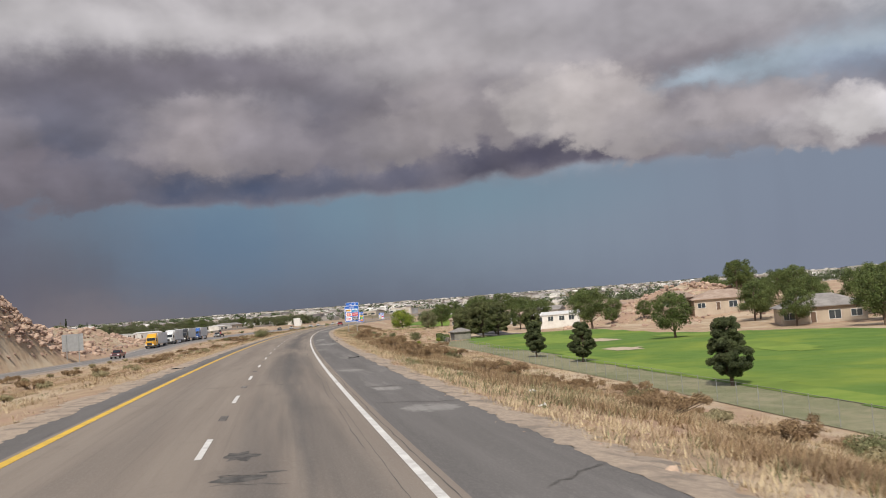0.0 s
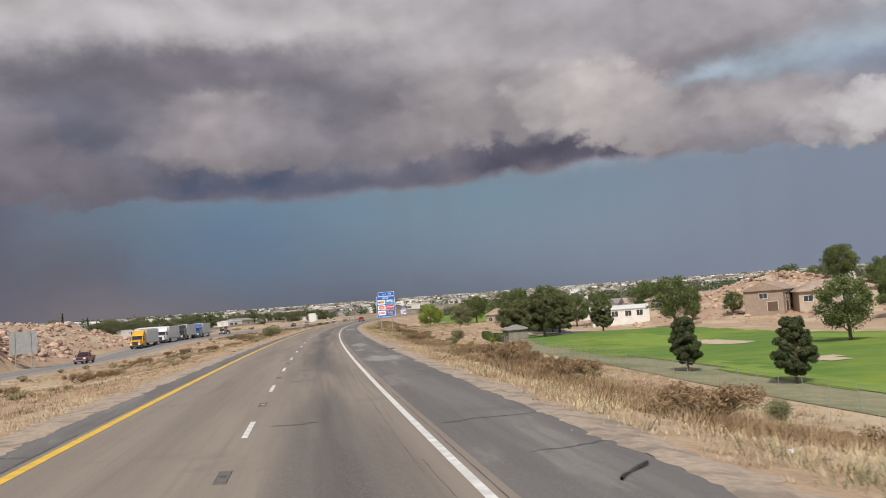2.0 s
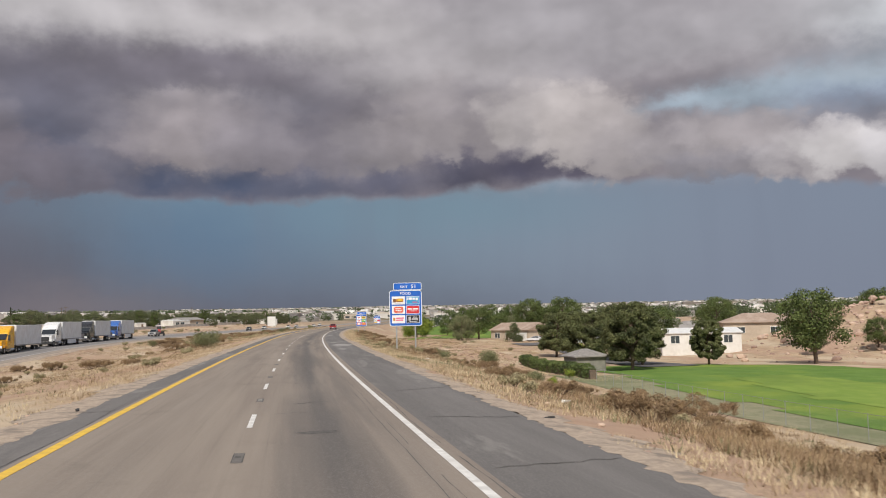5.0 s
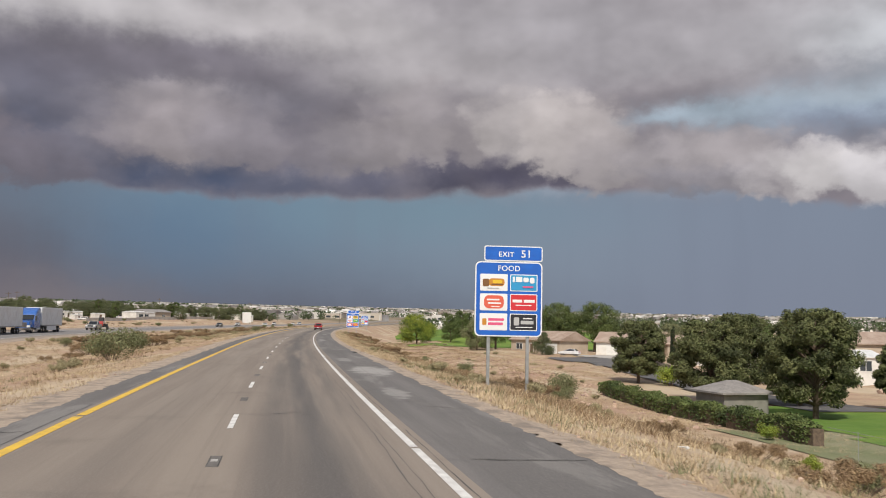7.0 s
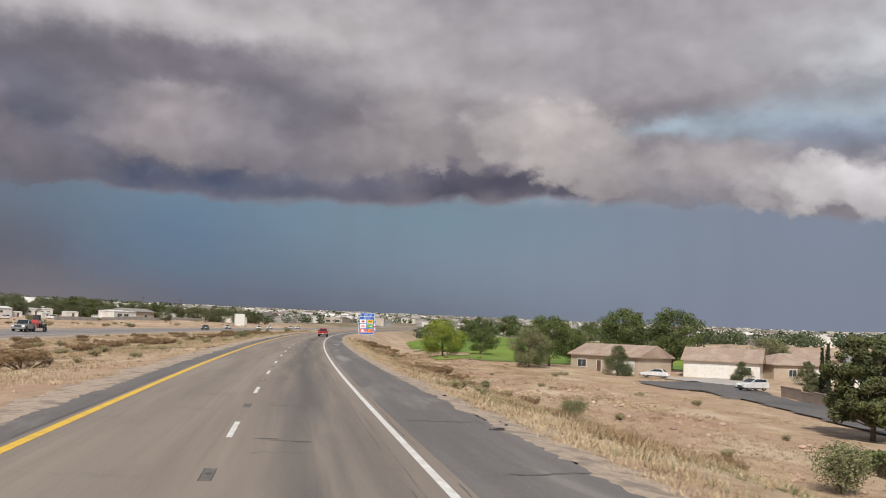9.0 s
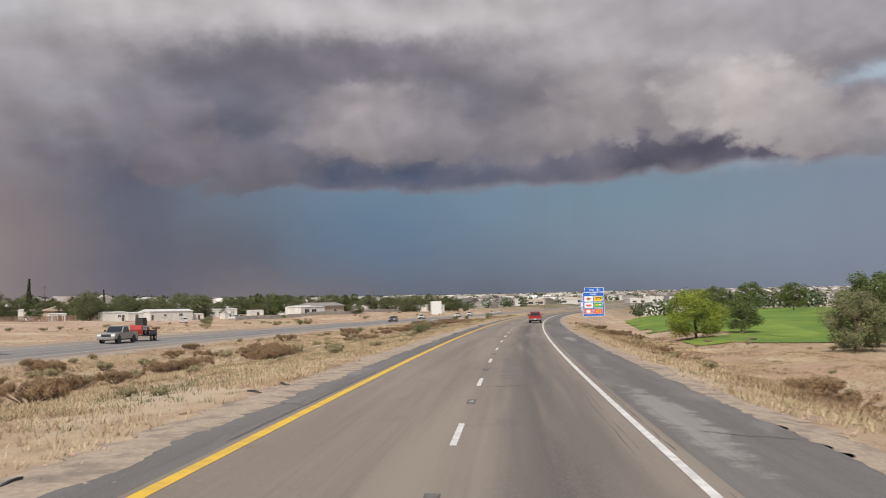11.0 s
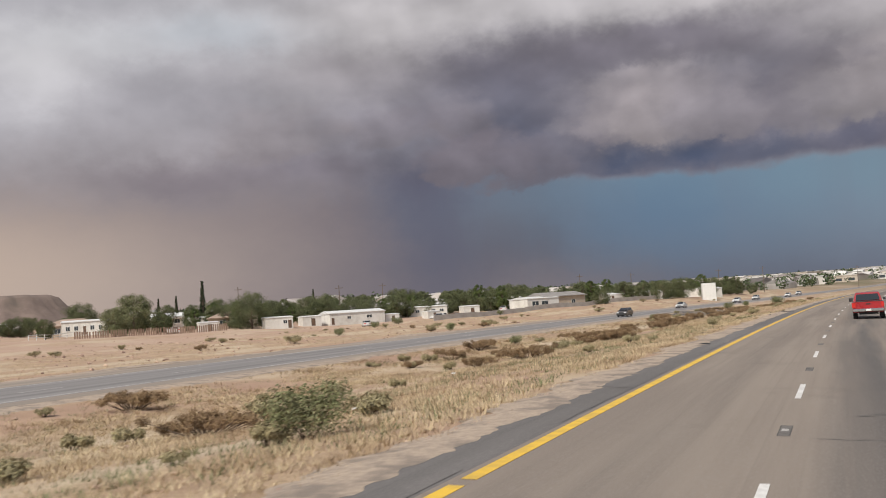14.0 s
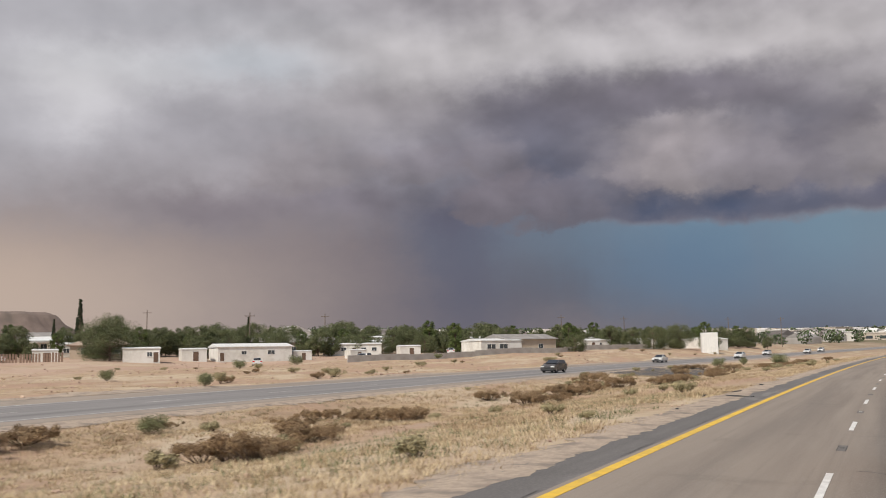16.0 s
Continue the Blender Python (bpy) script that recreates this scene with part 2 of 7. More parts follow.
# the high deck above: light, palest at the top left
deck = W.mix(W.span(billow, 0.3, 0.7), srgb(150, 145, 151), srgb(166, 161, 165))
deck = W.mix(W.span(caz, -12.0, -40.0), deck, srgb(178, 176, 182))
deck = lobes(lobes(deck, HIGH), HIGH_LEFT)
left = W.span(caz, -9.0, -22.0)
sky = W.mix(W.span(cel, W.span(left, 0.0, 1.0, 7.0, 6.0), W.span(left, 0.0, 1.0, 11.0, 13.5)), rain, deck)

# the shelf cloud: a torn lower edge, a dark arch above, a dark belly and lit swellings
edge = W.math("ADD", 7.75, W.math("ADD", W.math("ADD", W.math("MULTIPLY", W.math("SUBTRACT", puff_noise, 0.5), 1.2), W.math("MULTIPLY", lump, -0.5)), W.math("MULTIPLY", W.math("SUBTRACT", w2y, 0.5), 1.1)))
edge = W.math("ADD", edge, W.math("SUBTRACT", W.span(az, 9.0, 20.0, 0.0, 0.8), W.span(az, 26.0, 38.0, 0.0, 1.2)))
above = W.math("SUBTRACT", el, edge)
shelf = W.math("MULTIPLY", W.span(above, -0.25, 0.45), W.span(caz, -14.0, -8.0))
grey = W.mix(W.span(billow, 0.35, 0.65), srgb(130, 124, 132), srgb(143, 137, 143))
body = W.math("MULTIPLY", shelf, W.span(W.math("ADD", cel, W.math("MULTIPLY", caz, -0.05)), 14.5, 11.5))
sky = W.mix(body, sky, grey)
sky = lobes(lobes(sky, SHADE), SHADE_LEFT)
dark = lobes(sky, BELLY)
sky = W.mix(shelf, sky, dark)
sky = puffs(puffs(sky, PUFFS_LEFT), PUFFS)

# the pale gap and the white tower to the right
slope = W.math("DIVIDE", W.math("SUBTRACT", cel, W.math("ADD", 12.3, W.math("MULTIPLY", W.math("SUBTRACT", caz, 25.0), 0.05))), W.span(az, 24.0, 38.0, 0.5, 1.7))
gap = W.math("MULTIPLY", W.math("EXPONENT", W.math("MULTIPLY", W.math("MULTIPLY", slope, slope), -1.0)), W.span(caz, 23.0, 26.5))
blue = W.mix(W.span(cel, 13.6, 11.8), srgb(166, 179, 191), srgb(134, 147, 167))
sky = W.mix(W.math("MULTIPLY", gap, 0.95), sky, W.mix(W.span(caz, 30.0, 36.0), srgb(163, 177, 190), blue))
sky = puffs(sky, TOWER)

# billowing light and shade on all that is cloud
cloud = W.math("MULTIPLY", W.span(cel, 7.0, 9.0), W.span(caz, -40.0, -14.0, 0.5, 1.0))
gain = W.math("ADD", 1.0, W.math("MULTIPLY", W.math("SUBTRACT", relief, 0.5), W.math("MULTIPLY", cloud, 0.30)))
round_ = W.math("ADD", W.math("MULTIPLY", W.math("SUBTRACT", lump, 0.5), 0.08), W.math("MULTIPLY", W.math("SUBTRACT", lump2, 0.5), 0.06))
round_ = W.math("ADD", round_, W.math("MULTIPLY", W.math("SUBTRACT", fine, 0.5), 0.16))
gain = W.math("ADD", gain, W.math("MULTIPLY", round_, W.math("MULTIPLY", cloud, W.span(cel, 18.0, 12.0, 0.4, 1.0))))
sky = W.vec("SCALE", sky, scale=gain)

# the open sky behind the camera, seen only in its light
clear = W.add("ShaderNodeTexSky", sky_type="NISHITA", sun_disc=False, sun_elevation=radians(SUN_EL), sun_rotation=radians(SUN_AZ)).outputs[0]
clear = W.vec("SCALE", clear, scale=0.10)
haze = W.mix(0.5, clear, srgb(188, 186, 192))
front = W.span(W.vec("DOT_PRODUCT", way, (0.0, 1.0, 0.0)), 0.25, 0.62)
overhead = W.span(el, 45.0, 22.0)
sky = W.mix(W.math("MULTIPLY", front, overhead), haze, sky)
back = W.add("ShaderNodeBackground")
W.put(back.inputs[0], sky)
W.put(back.inputs[1], 1.0)
W.tree.links.new(back.outputs[0], W.add("ShaderNodeOutputWorld").inputs[0])

sun = new("sun", bpy.data.lights.new("sun", "SUN"))
sun.data.energy, sun.data.angle, sun.data.color = 3.9, radians(5.0), (1.0, 0.935, 0.83)
a, e = radians(SUN_AZ), radians(SUN_EL)
sun.matrix_world = look((0, 0, 200), (-math.sin(a) * math.cos(e), -math.cos(a) * math.cos(e), 200 - math.sin(e)))


# ---- materials ----
MATS = {}


def material(name, colour, rough=0.8, metal=0.0, second=None, scale=3.0, third=None, scale2=0.35, bump=0.0, bump_scale=30.0, spec=0.5, per_object=0.0, per_island=0.0, coat=0.0, amount=1.0):
    """A surface of two or three tones of one stuff, mottled at two scales, with fine relief."""
    if name in MATS:
        return MATS[name]
    m = bpy.data.materials.new(name)
    m.use_nodes = True
    n = Nodes(m.node_tree)
    place = n.add("ShaderNodeTexCoord").outputs["Object"]
    base = colour if len(colour) == 4 else (*colour, 1.0)
    tone = base
    if second:
        tone = n.mix(n.math("MULTIPLY", n.span(n.noise(place, scale, 6.0, 0.62), 0.36, 0.64), amount), base, (*second[:3], 1.0))
    if third:
        tone = n.mix(n.math("MULTIPLY", n.span(n.noise(place, scale2, 4.0, 0.6), 0.45, 0.66), amount), tone, (*third[:3], 1.0))
    if per_object or per_island:
        info = n.add("ShaderNodeObjectInfo").outputs["Random"] if per_object else n.add("ShaderNodeNewGeometry").outputs["Random Per Island"]
        hsv = n.add("ShaderNodeHueSaturation")
        k = per_object or per_island
        n.put(hsv.inputs["Value"], n.span(info, 0.0, 1.0, 1.0 - k, 1.0 + k, False))
        n.put(hsv.inputs["Hue"], n.span(info, 0.0, 1.0, 0.5 - 0.03 * k, 0.5 + 0.03 * k, False))
        n.put(hsv.inputs["Color"], tone)
        tone = hsv.outputs[0]
    b = n.add("ShaderNodeBsdfPrincipled")
    n.put(b.inputs["Base Color"], tone)
    n.put(b.inputs["Roughness"], n.span(n.noise(place, scale * 2.3, 4.0), 0.3, 0.7, max(rough - 0.08, 0.03), min(rough + 0.08, 1.0)) if second else rough)
    n.put(b.inputs["Metallic"], metal)
    n.put(b.inputs["Specular IOR Level"], spec)
    n.put(b.inputs["Coat Weight"], coat)
    if bump:
        r = n.add("ShaderNodeBump")
        n.put(r.inputs["Strength"], min(bump, 1.0))
        n.put(r.inputs["Distance"], 0.03)
        n.put(r.inputs["Height"], n.noise(place, bump_scale, 5.0, 0.6))
        n.put(b.inputs["Normal"], r.outputs[0])
    n.tree.links.new(b.outputs[0], n.add("ShaderNodeOutputMaterial").inputs[0])
    MATS[name] = m
    return m


# ---- mesh helpers ----
def mesh_of(name, bm, mat, smooth=False):
    data = bpy.data.meshes.new(name)
    bm.normal_update()
    bm.to_mesh(data)
    bm.free()
    for m in mat if isinstance(mat, (list, tuple)) else (mat,):
        data.materials.append(m)
    if smooth:
        data.polygons.foreach_set("use_smooth", [True] * len(data.polygons))
    return data


def part(name, bm, mat, parent, label="", smooth=False):
    """Links a bmesh as one mesh object under a thing or a part."""
    ob = new(name, mesh_of(name, bm, mat, smooth))
    ob.parent = parent
    if label:
        ob["label"] = label
    return ob


def thing(name, m, label, category, group="", kind=""):
    """An empty at the thing's base, which carries its parts."""
    ob = new(name)
    ob.empty_display_size = 0.3
    ob.matrix_basis = m
    return tagged(ob, label, category, group, kind)


def single(name, bm, mat, m, label, category, group="", kind="", smooth=False):
    ob = new(name, mesh_of(name, bm, mat, smooth))
    ob.matrix_basis = m
    return tagged(ob, label, category, group, kind)


def block(bm, x0, x1, y0, y1, z0, z1, bevel=0.0, mat=0):
    """A box between two corners, its edges rounded off by bevel."""
    made = bmesh.ops.create_cube(bm, size=1.0)["verts"]
    for v in made:
        v.co = Vector((x0 + (v.co.x + 0.5) * (x1 - x0), y0 + (v.co.y + 0.5) * (y1 - y0), z0 + (v.co.z + 0.5) * (z1 - z0)))
    faces = {f for v in made for f in v.link_faces}
    for f in faces:
        f.material_index = mat
    if bevel:
        edges = list({e for v in made for e in v.link_edges})
        bmesh.ops.bevel(bm, geom=edges, offset=bevel, segments=1, affect="EDGES", clamp_overlap=True)
    return bm


def tube(bm, a, b, r0, r1=None, sides=8, caps=True):
    """A tapered rod from a to b."""
    a, b = Vector(a), Vector(b)
    r1 = r0 if r1 is None else r1
    turn = (b - a).to_track_quat("Z", "Y").to_matrix()
    rings = []
    for at, r in ((a, r0), (b, r1)):
        rings.append([bm.verts.new(at + turn @ Vector((r * math.cos(6.2832 * k / sides), r * math.sin(6.2832 * k / sides), 0))) for k in range(sides)])
    for k in range(sides):
        bm.faces.new((rings[0][k], rings[0][(k + 1) % sides], rings[1][(k + 1) % sides], rings[1][k]))
    if caps:
        bm.faces.new(rings[0][::-1])
        bm.faces.new(rings[1])
    return bm


def outline(bm, pts, x0, x1, mat=0):
    """A solid from a side outline of (y, z) points, pushed from x0 to x1."""
    a = [bm.verts.new((x0, y, z)) for y, z in pts]
    b = [bm.verts.new((x1, y, z)) for y, z in pts]
    n = len(pts)
    made = [bm.faces.new(a), bm.faces.new(b[::-1])]
    for k in range(n):
        made.append(bm.faces.new((a[k], b[k], b[(k + 1) % n], a[(k + 1) % n])))
    for f in made:
        f.material_index = mat
    bmesh.ops.recalc_face_normals(bm, faces=made)
    return bm


def steps(x, table):
    """Smooth reading of a table of (x, value) pairs."""
    if x <= table[0][0]:
        return table[0][1]
    for (a, p), (b, q) in zip(table, table[1:]):
        if x <= b:
            k = (x - a) / (b - a)
            return p + (q - p) * k
    return table[-1][1]


def bump01(x, a, b, soft):
    """1 between a and b, falling to 0 over soft on both sides."""
    k = min(x - a, b - x) / soft + 1.0
    k = max(0.0, min(1.0, k))
    return k * k * (3 - 2 * k)


# ---- the lie of the land, in metres along the road and to its right ----
LEFT = ((-2600, 34.0), (-1200, 12.0), (-600, 4.0), (-300, 1.0), (-250, 0.0), (-175, -2.7), (-140, -3.6), (-110, -3.9), (-75, -3.1), (-54, -2.4), (-48, -2.04), (-34.0, -2.04), (-30, -2.35), (-22, -2.2), (-14, -1.1), (-8, -0.3), (-6.2, -0.10), (-5.0, -0.05))
RIGHT = ((6.2, -0.05), (7.4, -0.12), (9.5, -0.45), (12.5, -0.95), (16, -2.0), (20, -3.2), (25, -4.3), (35, -5.0), (60, -5.3), (97, -5.6), (130, -5.4), (250, -4.0), (600, 3.0), (1200, 20.0), (2600, 62.0))


def rise(s):
    """The long climb of the land towards the town."""
    far = max(0.0, s - 620.0)
    return min(far, 400.0) ** 2 * 0.000012 + max(0.0, far - 400.0) * 0.0135


def ground_z(s, u):
    z = steps(u, LEFT) if u < -5 else steps(u, RIGHT) if u > 6.2 else -0.05
    off = max(0.0, min(1.0, (abs(u) - 8.0) / 12.0))
    p = Vector((s * 0.05, u * 0.05, 0.3))
    rough = 0.45 * noise.noise(p) + 0.18 * noise.noise(p * 4.0)
    golf = bump01(u, 30, 92, 12) if s < 330 else bump01(u, 26, 110, 14) * bump01(s, 425, 640, 30)
    rough = rough * (1 - golf) + golf * (0.8 * noise.noise(Vector((s * 0.018, u * 0.03, 5.0))))
    road_left = bump01(u, -46, -34, 4)
    z += rough * off * (1 - road_left)
    z += rise(s)
    if u < -47:
        z += 2.2 * max(0.0, min(1.0, (s - 560.0) / 90.0)) * max(0.0, min(1.0, (-u - 47.0) / 15.0))
    z += 2.4 * max(0.0, min(1.0, (s - 255.0) / 110.0)) * max(0.0, min(1.0, (u - 20.0) / 12.0))
    z += 4.0 * max(0.0, min(1.0, (s - 445.0) / 150.0)) * max(0.0, min(1.0, (u - 28.0) / 30.0)) * max(0.0, min(1.0, (900.0 - s) / 200.0))
    # the rock cut beyond the other carriageway
    ridge = steps(s, ((-120, 6.0), (60, 22.0), (180, 21.0), (205, 14.0), (235, 7.5), (275, 6.0), (315, 0.0)))
    if ridge > 0.01 and u < -47:
        crag = max(0.0, min(1.0, (-u - 47.0) / 11.0)) if u > -70 else max(0.0, 1.0 - ((u + 70.0) / 70.0) ** 2)
        crag = crag ** 0.8
        z += ridge * crag * (0.95 + 0.35 * noise.noise(Vector((s * 0.035, u * 0.05, 9.0)))) + min(1.0, ridge / 5) * crag * 1.5 * noise.noise(Vector((s * 0.16, u * 0.16, 2.0)))
    # the bare hill behind the golf course
    hill = math.exp(-(((s - 300) / 34.0) ** 2 + ((u - 122) / 24.0) ** 2))
    z += hill * (10.0 + 2.5 * noise.noise(Vector((s * 0.07, u * 0.07, 4.0)))) + (1.5 * hill * noise.noise(Vector((s * 0.25, u * 0.25, 4.0))))
    return z


def at(s, u, turn=0.0, dz=0.0):
    """A pose on the ground, its y along the road and turned by turn degrees."""
    return pose(*road(s, u, ground_z(s, u) + dz), 0, 0, heading(s) + turn)


def axis(marks):
    """Grid lines from (start, step) marks."""
    out = []
    for (a, step), (b, _) in zip(marks, marks[1:]):
        k = a
        while k < b - 1e-6:
            out.append(k)
            k += step
    return out + [marks[-1][0]]


def sheet(name, ss, us, height, mat, lift=0.0):
    """A ground sheet over lines along and across the road."""
    verts = [road(s, u, height(s, u) + lift) for s in ss for u in us]
    n = len(us)
    faces = [(i * n + j, (i + 1) * n + j, (i + 1) * n + j + 1, i * n + j + 1) for i in range(len(ss) - 1) for j in range(n - 1)]
    faces = [f[::-1] for f in faces]
    data = bpy.data.meshes.new(name)
    data.from_pydata(verts, [], faces)
    data.polygons.foreach_set("use_smooth", [True] * len(data.polygons))
    data.materials.append(mat)
    data.update()
    return new(name, data)


def ribbon(name, ss, u0, u1, z, mat, parent=None):
    """A thin flat strip that follows the road."""
    verts, faces = [], []
    for s in ss:
        h = z + rise(s)
        verts += [road(s, u0, h), road(s, u1, h), road(s, u1, h - 0.03), road(s, u0, h - 0.03)]
    for i in range(len(ss) - 1):
        a, b = 4 * i, 4 * i + 4
        faces += [(a, a + 1, b + 1, b), (a + 1, a + 2, b + 2, b + 1), (a + 3, a, b, b + 3)]
    data = bpy.data.meshes.new(name)
    data.from_pydata(verts, [], faces)
    data.materials.append(mat)
    data.update()
    ob = new(name, data)
    ob.parent = parent
    return ob



def ground_material():
    """Bare tan soil with gravel, straw-coloured and rusty patches, at three sizes."""
    m = bpy.data.materials.new("desert_ground")
    m.use_nodes = True
    n = Nodes(m.node_tree)
    p = n.add("ShaderNodeTexCoord").outputs["Object"]
    big, mid, small = n.noise(p, 0.05, 4.0, 0.6, 0.5), n.noise(p, 0.45, 5.0, 0.65, 0.3), n.noise(p, 5.0, 5.0, 0.7)
    tone = n.mix(n.span(mid, 0.35, 0.62), (0.335, 0.24, 0.165, 1), (0.452, 0.336, 0.235, 1))
    tone = n.mix(n.math("MULTIPLY", n.span(big, 0.48, 0.62), 0.75), tone, (0.385, 0.265, 0.20, 1))
    tone = n.mix(n.math("MULTIPLY", n.span(n.noise(p, 0.16, 5.0, 0.7), 0.55, 0.68), 0.55), tone, (0.48, 0.41, 0.33, 1))
    tone = n.mix(n.math("MULTIPLY", n.span(small, 0.50, 0.70), 0.65), tone, (0.22, 0.158, 0.11, 1))
    fibre = n.noise(p, 16.0, 6.0, 0.75, 1.5)
    tone = n.mix(n.math("MULTIPLY", n.span(fibre, 0.48, 0.62), n.span(mid, 0.3, 0.6, 0.2, 0.75)), tone, (0.50, 0.375, 0.215, 1))
    x, y, z = n.split(p)
    band = n.noise(n.combine(n.math("MULTIPLY", x, 0.11), n.math("MULTIPLY", y, 0.045), 0.0), 1.0, 4.0, 0.6)
    tone = n.mix(n.math("MULTIPLY", n.span(band, 0.5, 0.62), 0.6), tone, (0.55, 0.46, 0.34, 1))
    tone = n.mix(n.math("MULTIPLY", n.span(band, 0.48, 0.38), 0.6), tone, (0.40, 0.26, 0.195, 1))
    tone = n.mix(n.math("MULTIPLY", n.span(x, -52.0, -66.0), n.span(n.noise(p, 0.07, 4.0, 0.6), 0.35, 0.6, 0.15, 0.7)), tone, (0.45, 0.318, 0.25, 1))
    stones = n.span(n.voronoi(p, 3.2), 0.05, 0.16, 1.0, 0.0)
    tone = n.mix(n.math("MULTIPLY", stones, n.span(mid, 0.5, 0.65)), tone, (0.55, 0.47, 0.40, 1))
    scrub = n.mix(n.span(n.noise(p, 0.012, 4.0, 0.65), 0.4, 0.6), (0.10, 0.105, 0.06, 1), (0.25, 0.20, 0.15, 1))
    tone = n.mix(n.math("MULTIPLY", n.span(y, 680.0, 1150.0), 0.85), tone, scrub)
    b = n.add("ShaderNodeBsdfPrincipled")
    n.put(b.inputs["Base Color"], tone)
    n.put(b.inputs["Roughness"], 0.97)
    n.put(b.inputs["Specular IOR Level"], 0.15)
    r = n.add("ShaderNodeBump")
    n.put(r.inputs["Strength"], 0.9)
    n.put(r.inputs["Distance"], 0.08)
    n.put(r.inputs["Height"], n.math("ADD", small, n.noise(p, 1.3, 4.0)))
    n.put(b.inputs["Normal"], r.outputs[0])
    n.tree.links.new(b.outputs[0], n.add("ShaderNodeOutputMaterial").inputs[0])
    return m


def asphalt_material(name, light, dark, streaks, spall=0.0, bald=()):
    """Worn asphalt: long tyre-polished bands, stains and fine grain; u runs along the mesh's own x."""
    m = bpy.data.materials.new(name)
    m.use_nodes = True
    n = Nodes(m.node_tree)
    p = n.add("ShaderNodeTexCoord").outputs["Object"]
    uv = n.add("ShaderNodeUVMap", uv_map="lane").outputs[0]
    u, s, _ = n.split(uv)
    wide = n.noise(n.combine(n.math("MULTIPLY", u, 0.8), n.math("MULTIPLY", s, 0.03), 0.0), 1.0, 4.0, 0.6)
    thin = n.noise(n.combine(n.math("MULTIPLY", u, 6.0), n.math("MULTIPLY", s, 0.05), 0.0), 1.0, 4.0, 0.6)
    stain = n.noise(p, 0.35, 5.0, 0.65, 0.4)
    grain = n.noise(p, 24.0, 3.0, 0.7)
    tone = n.mix(n.span(wide, 0.35, 0.65), light, dark)
    tone = n.mix(n.math("MULTIPLY", n.span(thin, 0.5, 0.75), 0.35), tone, tuple(0.72 * c for c in dark[:3]) + (1,))
    tone = n.mix(n.math("MULTIPLY", n.span(stain, 0.56, 0.72), 0.4), tone, tuple(0.7 * c for c in dark[:3]) + (1,))
    if streaks:
        # the oily middle and rubbered wheel tracks of each lane
        for c, w, k in streaks:
            d = n.math("DIVIDE", n.math("SUBTRACT", u, c), w)
            band = n.math("EXPONENT", n.math("MULTIPLY", n.math("MULTIPLY", d, d), -1.0))
            band = n.math("MULTIPLY", band, n.span(n.noise(n.combine(u, n.math("MULTIPLY", s, 0.04), 3.0), 1.0, 3.0), 0.25, 0.6))
            tone = n.mix(n.math("MULTIPLY", band, k), tone, (0.085, 0.08, 0.078, 1))
    if spall:
        # places where the top coat has worn off and left pale stone
        worn = n.noise(n.combine(n.math("MULTIPLY", u, 0.55), n.math("MULTIPLY", s, 0.09), 8.0), 1.0, 6.0, 0.62, 0.5)
        tone = n.mix(n.math("MULTIPLY", n.span(worn, 0.54, 0.62), spall), tone, (0.29, 0.275, 0.255, 1))
        seam = n.noise(n.combine(n.math("MULTIPLY", u, 0.5), n.math("MULTIPLY", s, 0.03), 2.0), 1.0, 2.0, 0.5)
        tone = n.mix(n.span(seam, 0.53, 0.545, 0.0, 0.35), tone, (0.115, 0.108, 0.104, 1))
    for s0, u0, rs, ru, k in bald:
        # pale bald patches: way along, offset, half length, half width
        a = n.math("DIVIDE", n.math("SUBTRACT", s, s0), rs)
        b = n.math("DIVIDE", n.math("SUBTRACT", u, u0), ru)
        r = n.math("ADD", n.math("ADD", n.math("MULTIPLY", a, a), n.math("MULTIPLY", b, b)), n.math("MULTIPLY", n.math("SUBTRACT", n.noise(uv, 1.1, 7.0, 0.7), 0.5), 4.5))
        tone = n.mix(n.math("MULTIPLY", n.span(r, 1.2, 0.3, 0.0, k), n.span(thin, 0.3, 0.6, 0.6, 1.0)), tone, (0.36, 0.345, 0.325, 1))
    tone = n.mix(n.math("MULTIPLY", n.span(grain, 0.45, 0.7), 0.3), tone, (0.32, 0.30, 0.28, 1))
    b = n.add("ShaderNodeBsdfPrincipled")
    n.put(b.inputs["Base Color"], tone)
    n.put(b.inputs["Roughness"], n.span(wide, 0.3, 0.7, 0.78, 0.92))
    n.put(b.inputs["Specular IOR Level"], 0.3)
    r = n.add("ShaderNodeBump")
    n.put(r.inputs["Strength"], 0.5)
    n.put(r.inputs["Distance"], 0.01)
    n.put(r.inputs["Height"], grain)
    n.put(b.inputs["Normal"], r.outputs[0])
    n.tree.links.new(b.outputs[0], n.add("ShaderNodeOutputMaterial").inputs[0])
    return m


def lane_uv(ob, ss, us):
    """Gives a strip's mesh the map called lane, u across and s along."""
    layer = ob.data.uv_layers.new(name="lane")
    flat = [c for s in ss for u in us for c in (u, s)]
    for loop in ob.data.loops:
        layer.data[loop.index].uv = (flat[2 * loop.vertex_index], flat[2 * loop.vertex_index + 1])


SOIL = ground_material()
land_s = axis(((-160, 8), (-40, 4), (420, 5), (680, 10), (900, 40), (1500, 120), (4300, 0)))
land_u = axis(((-2600, 200), (-1000, 50), (-300, 12), (-180, 6), (-100, 3), (-46, 2), (-12, 0.7), (-5.0, 0)))
land_r = axis(((6.2, 0.6), (11.6, 1.2), (26, 2.0), (112, 6), (300, 40), (900, 150), (2600, 0)))
ground = sheet("ground", land_s, land_u + land_r, ground_z, SOIL)
tagged(ground, "dry tan desert ground with gravel and straw", "ground", kind="structure")

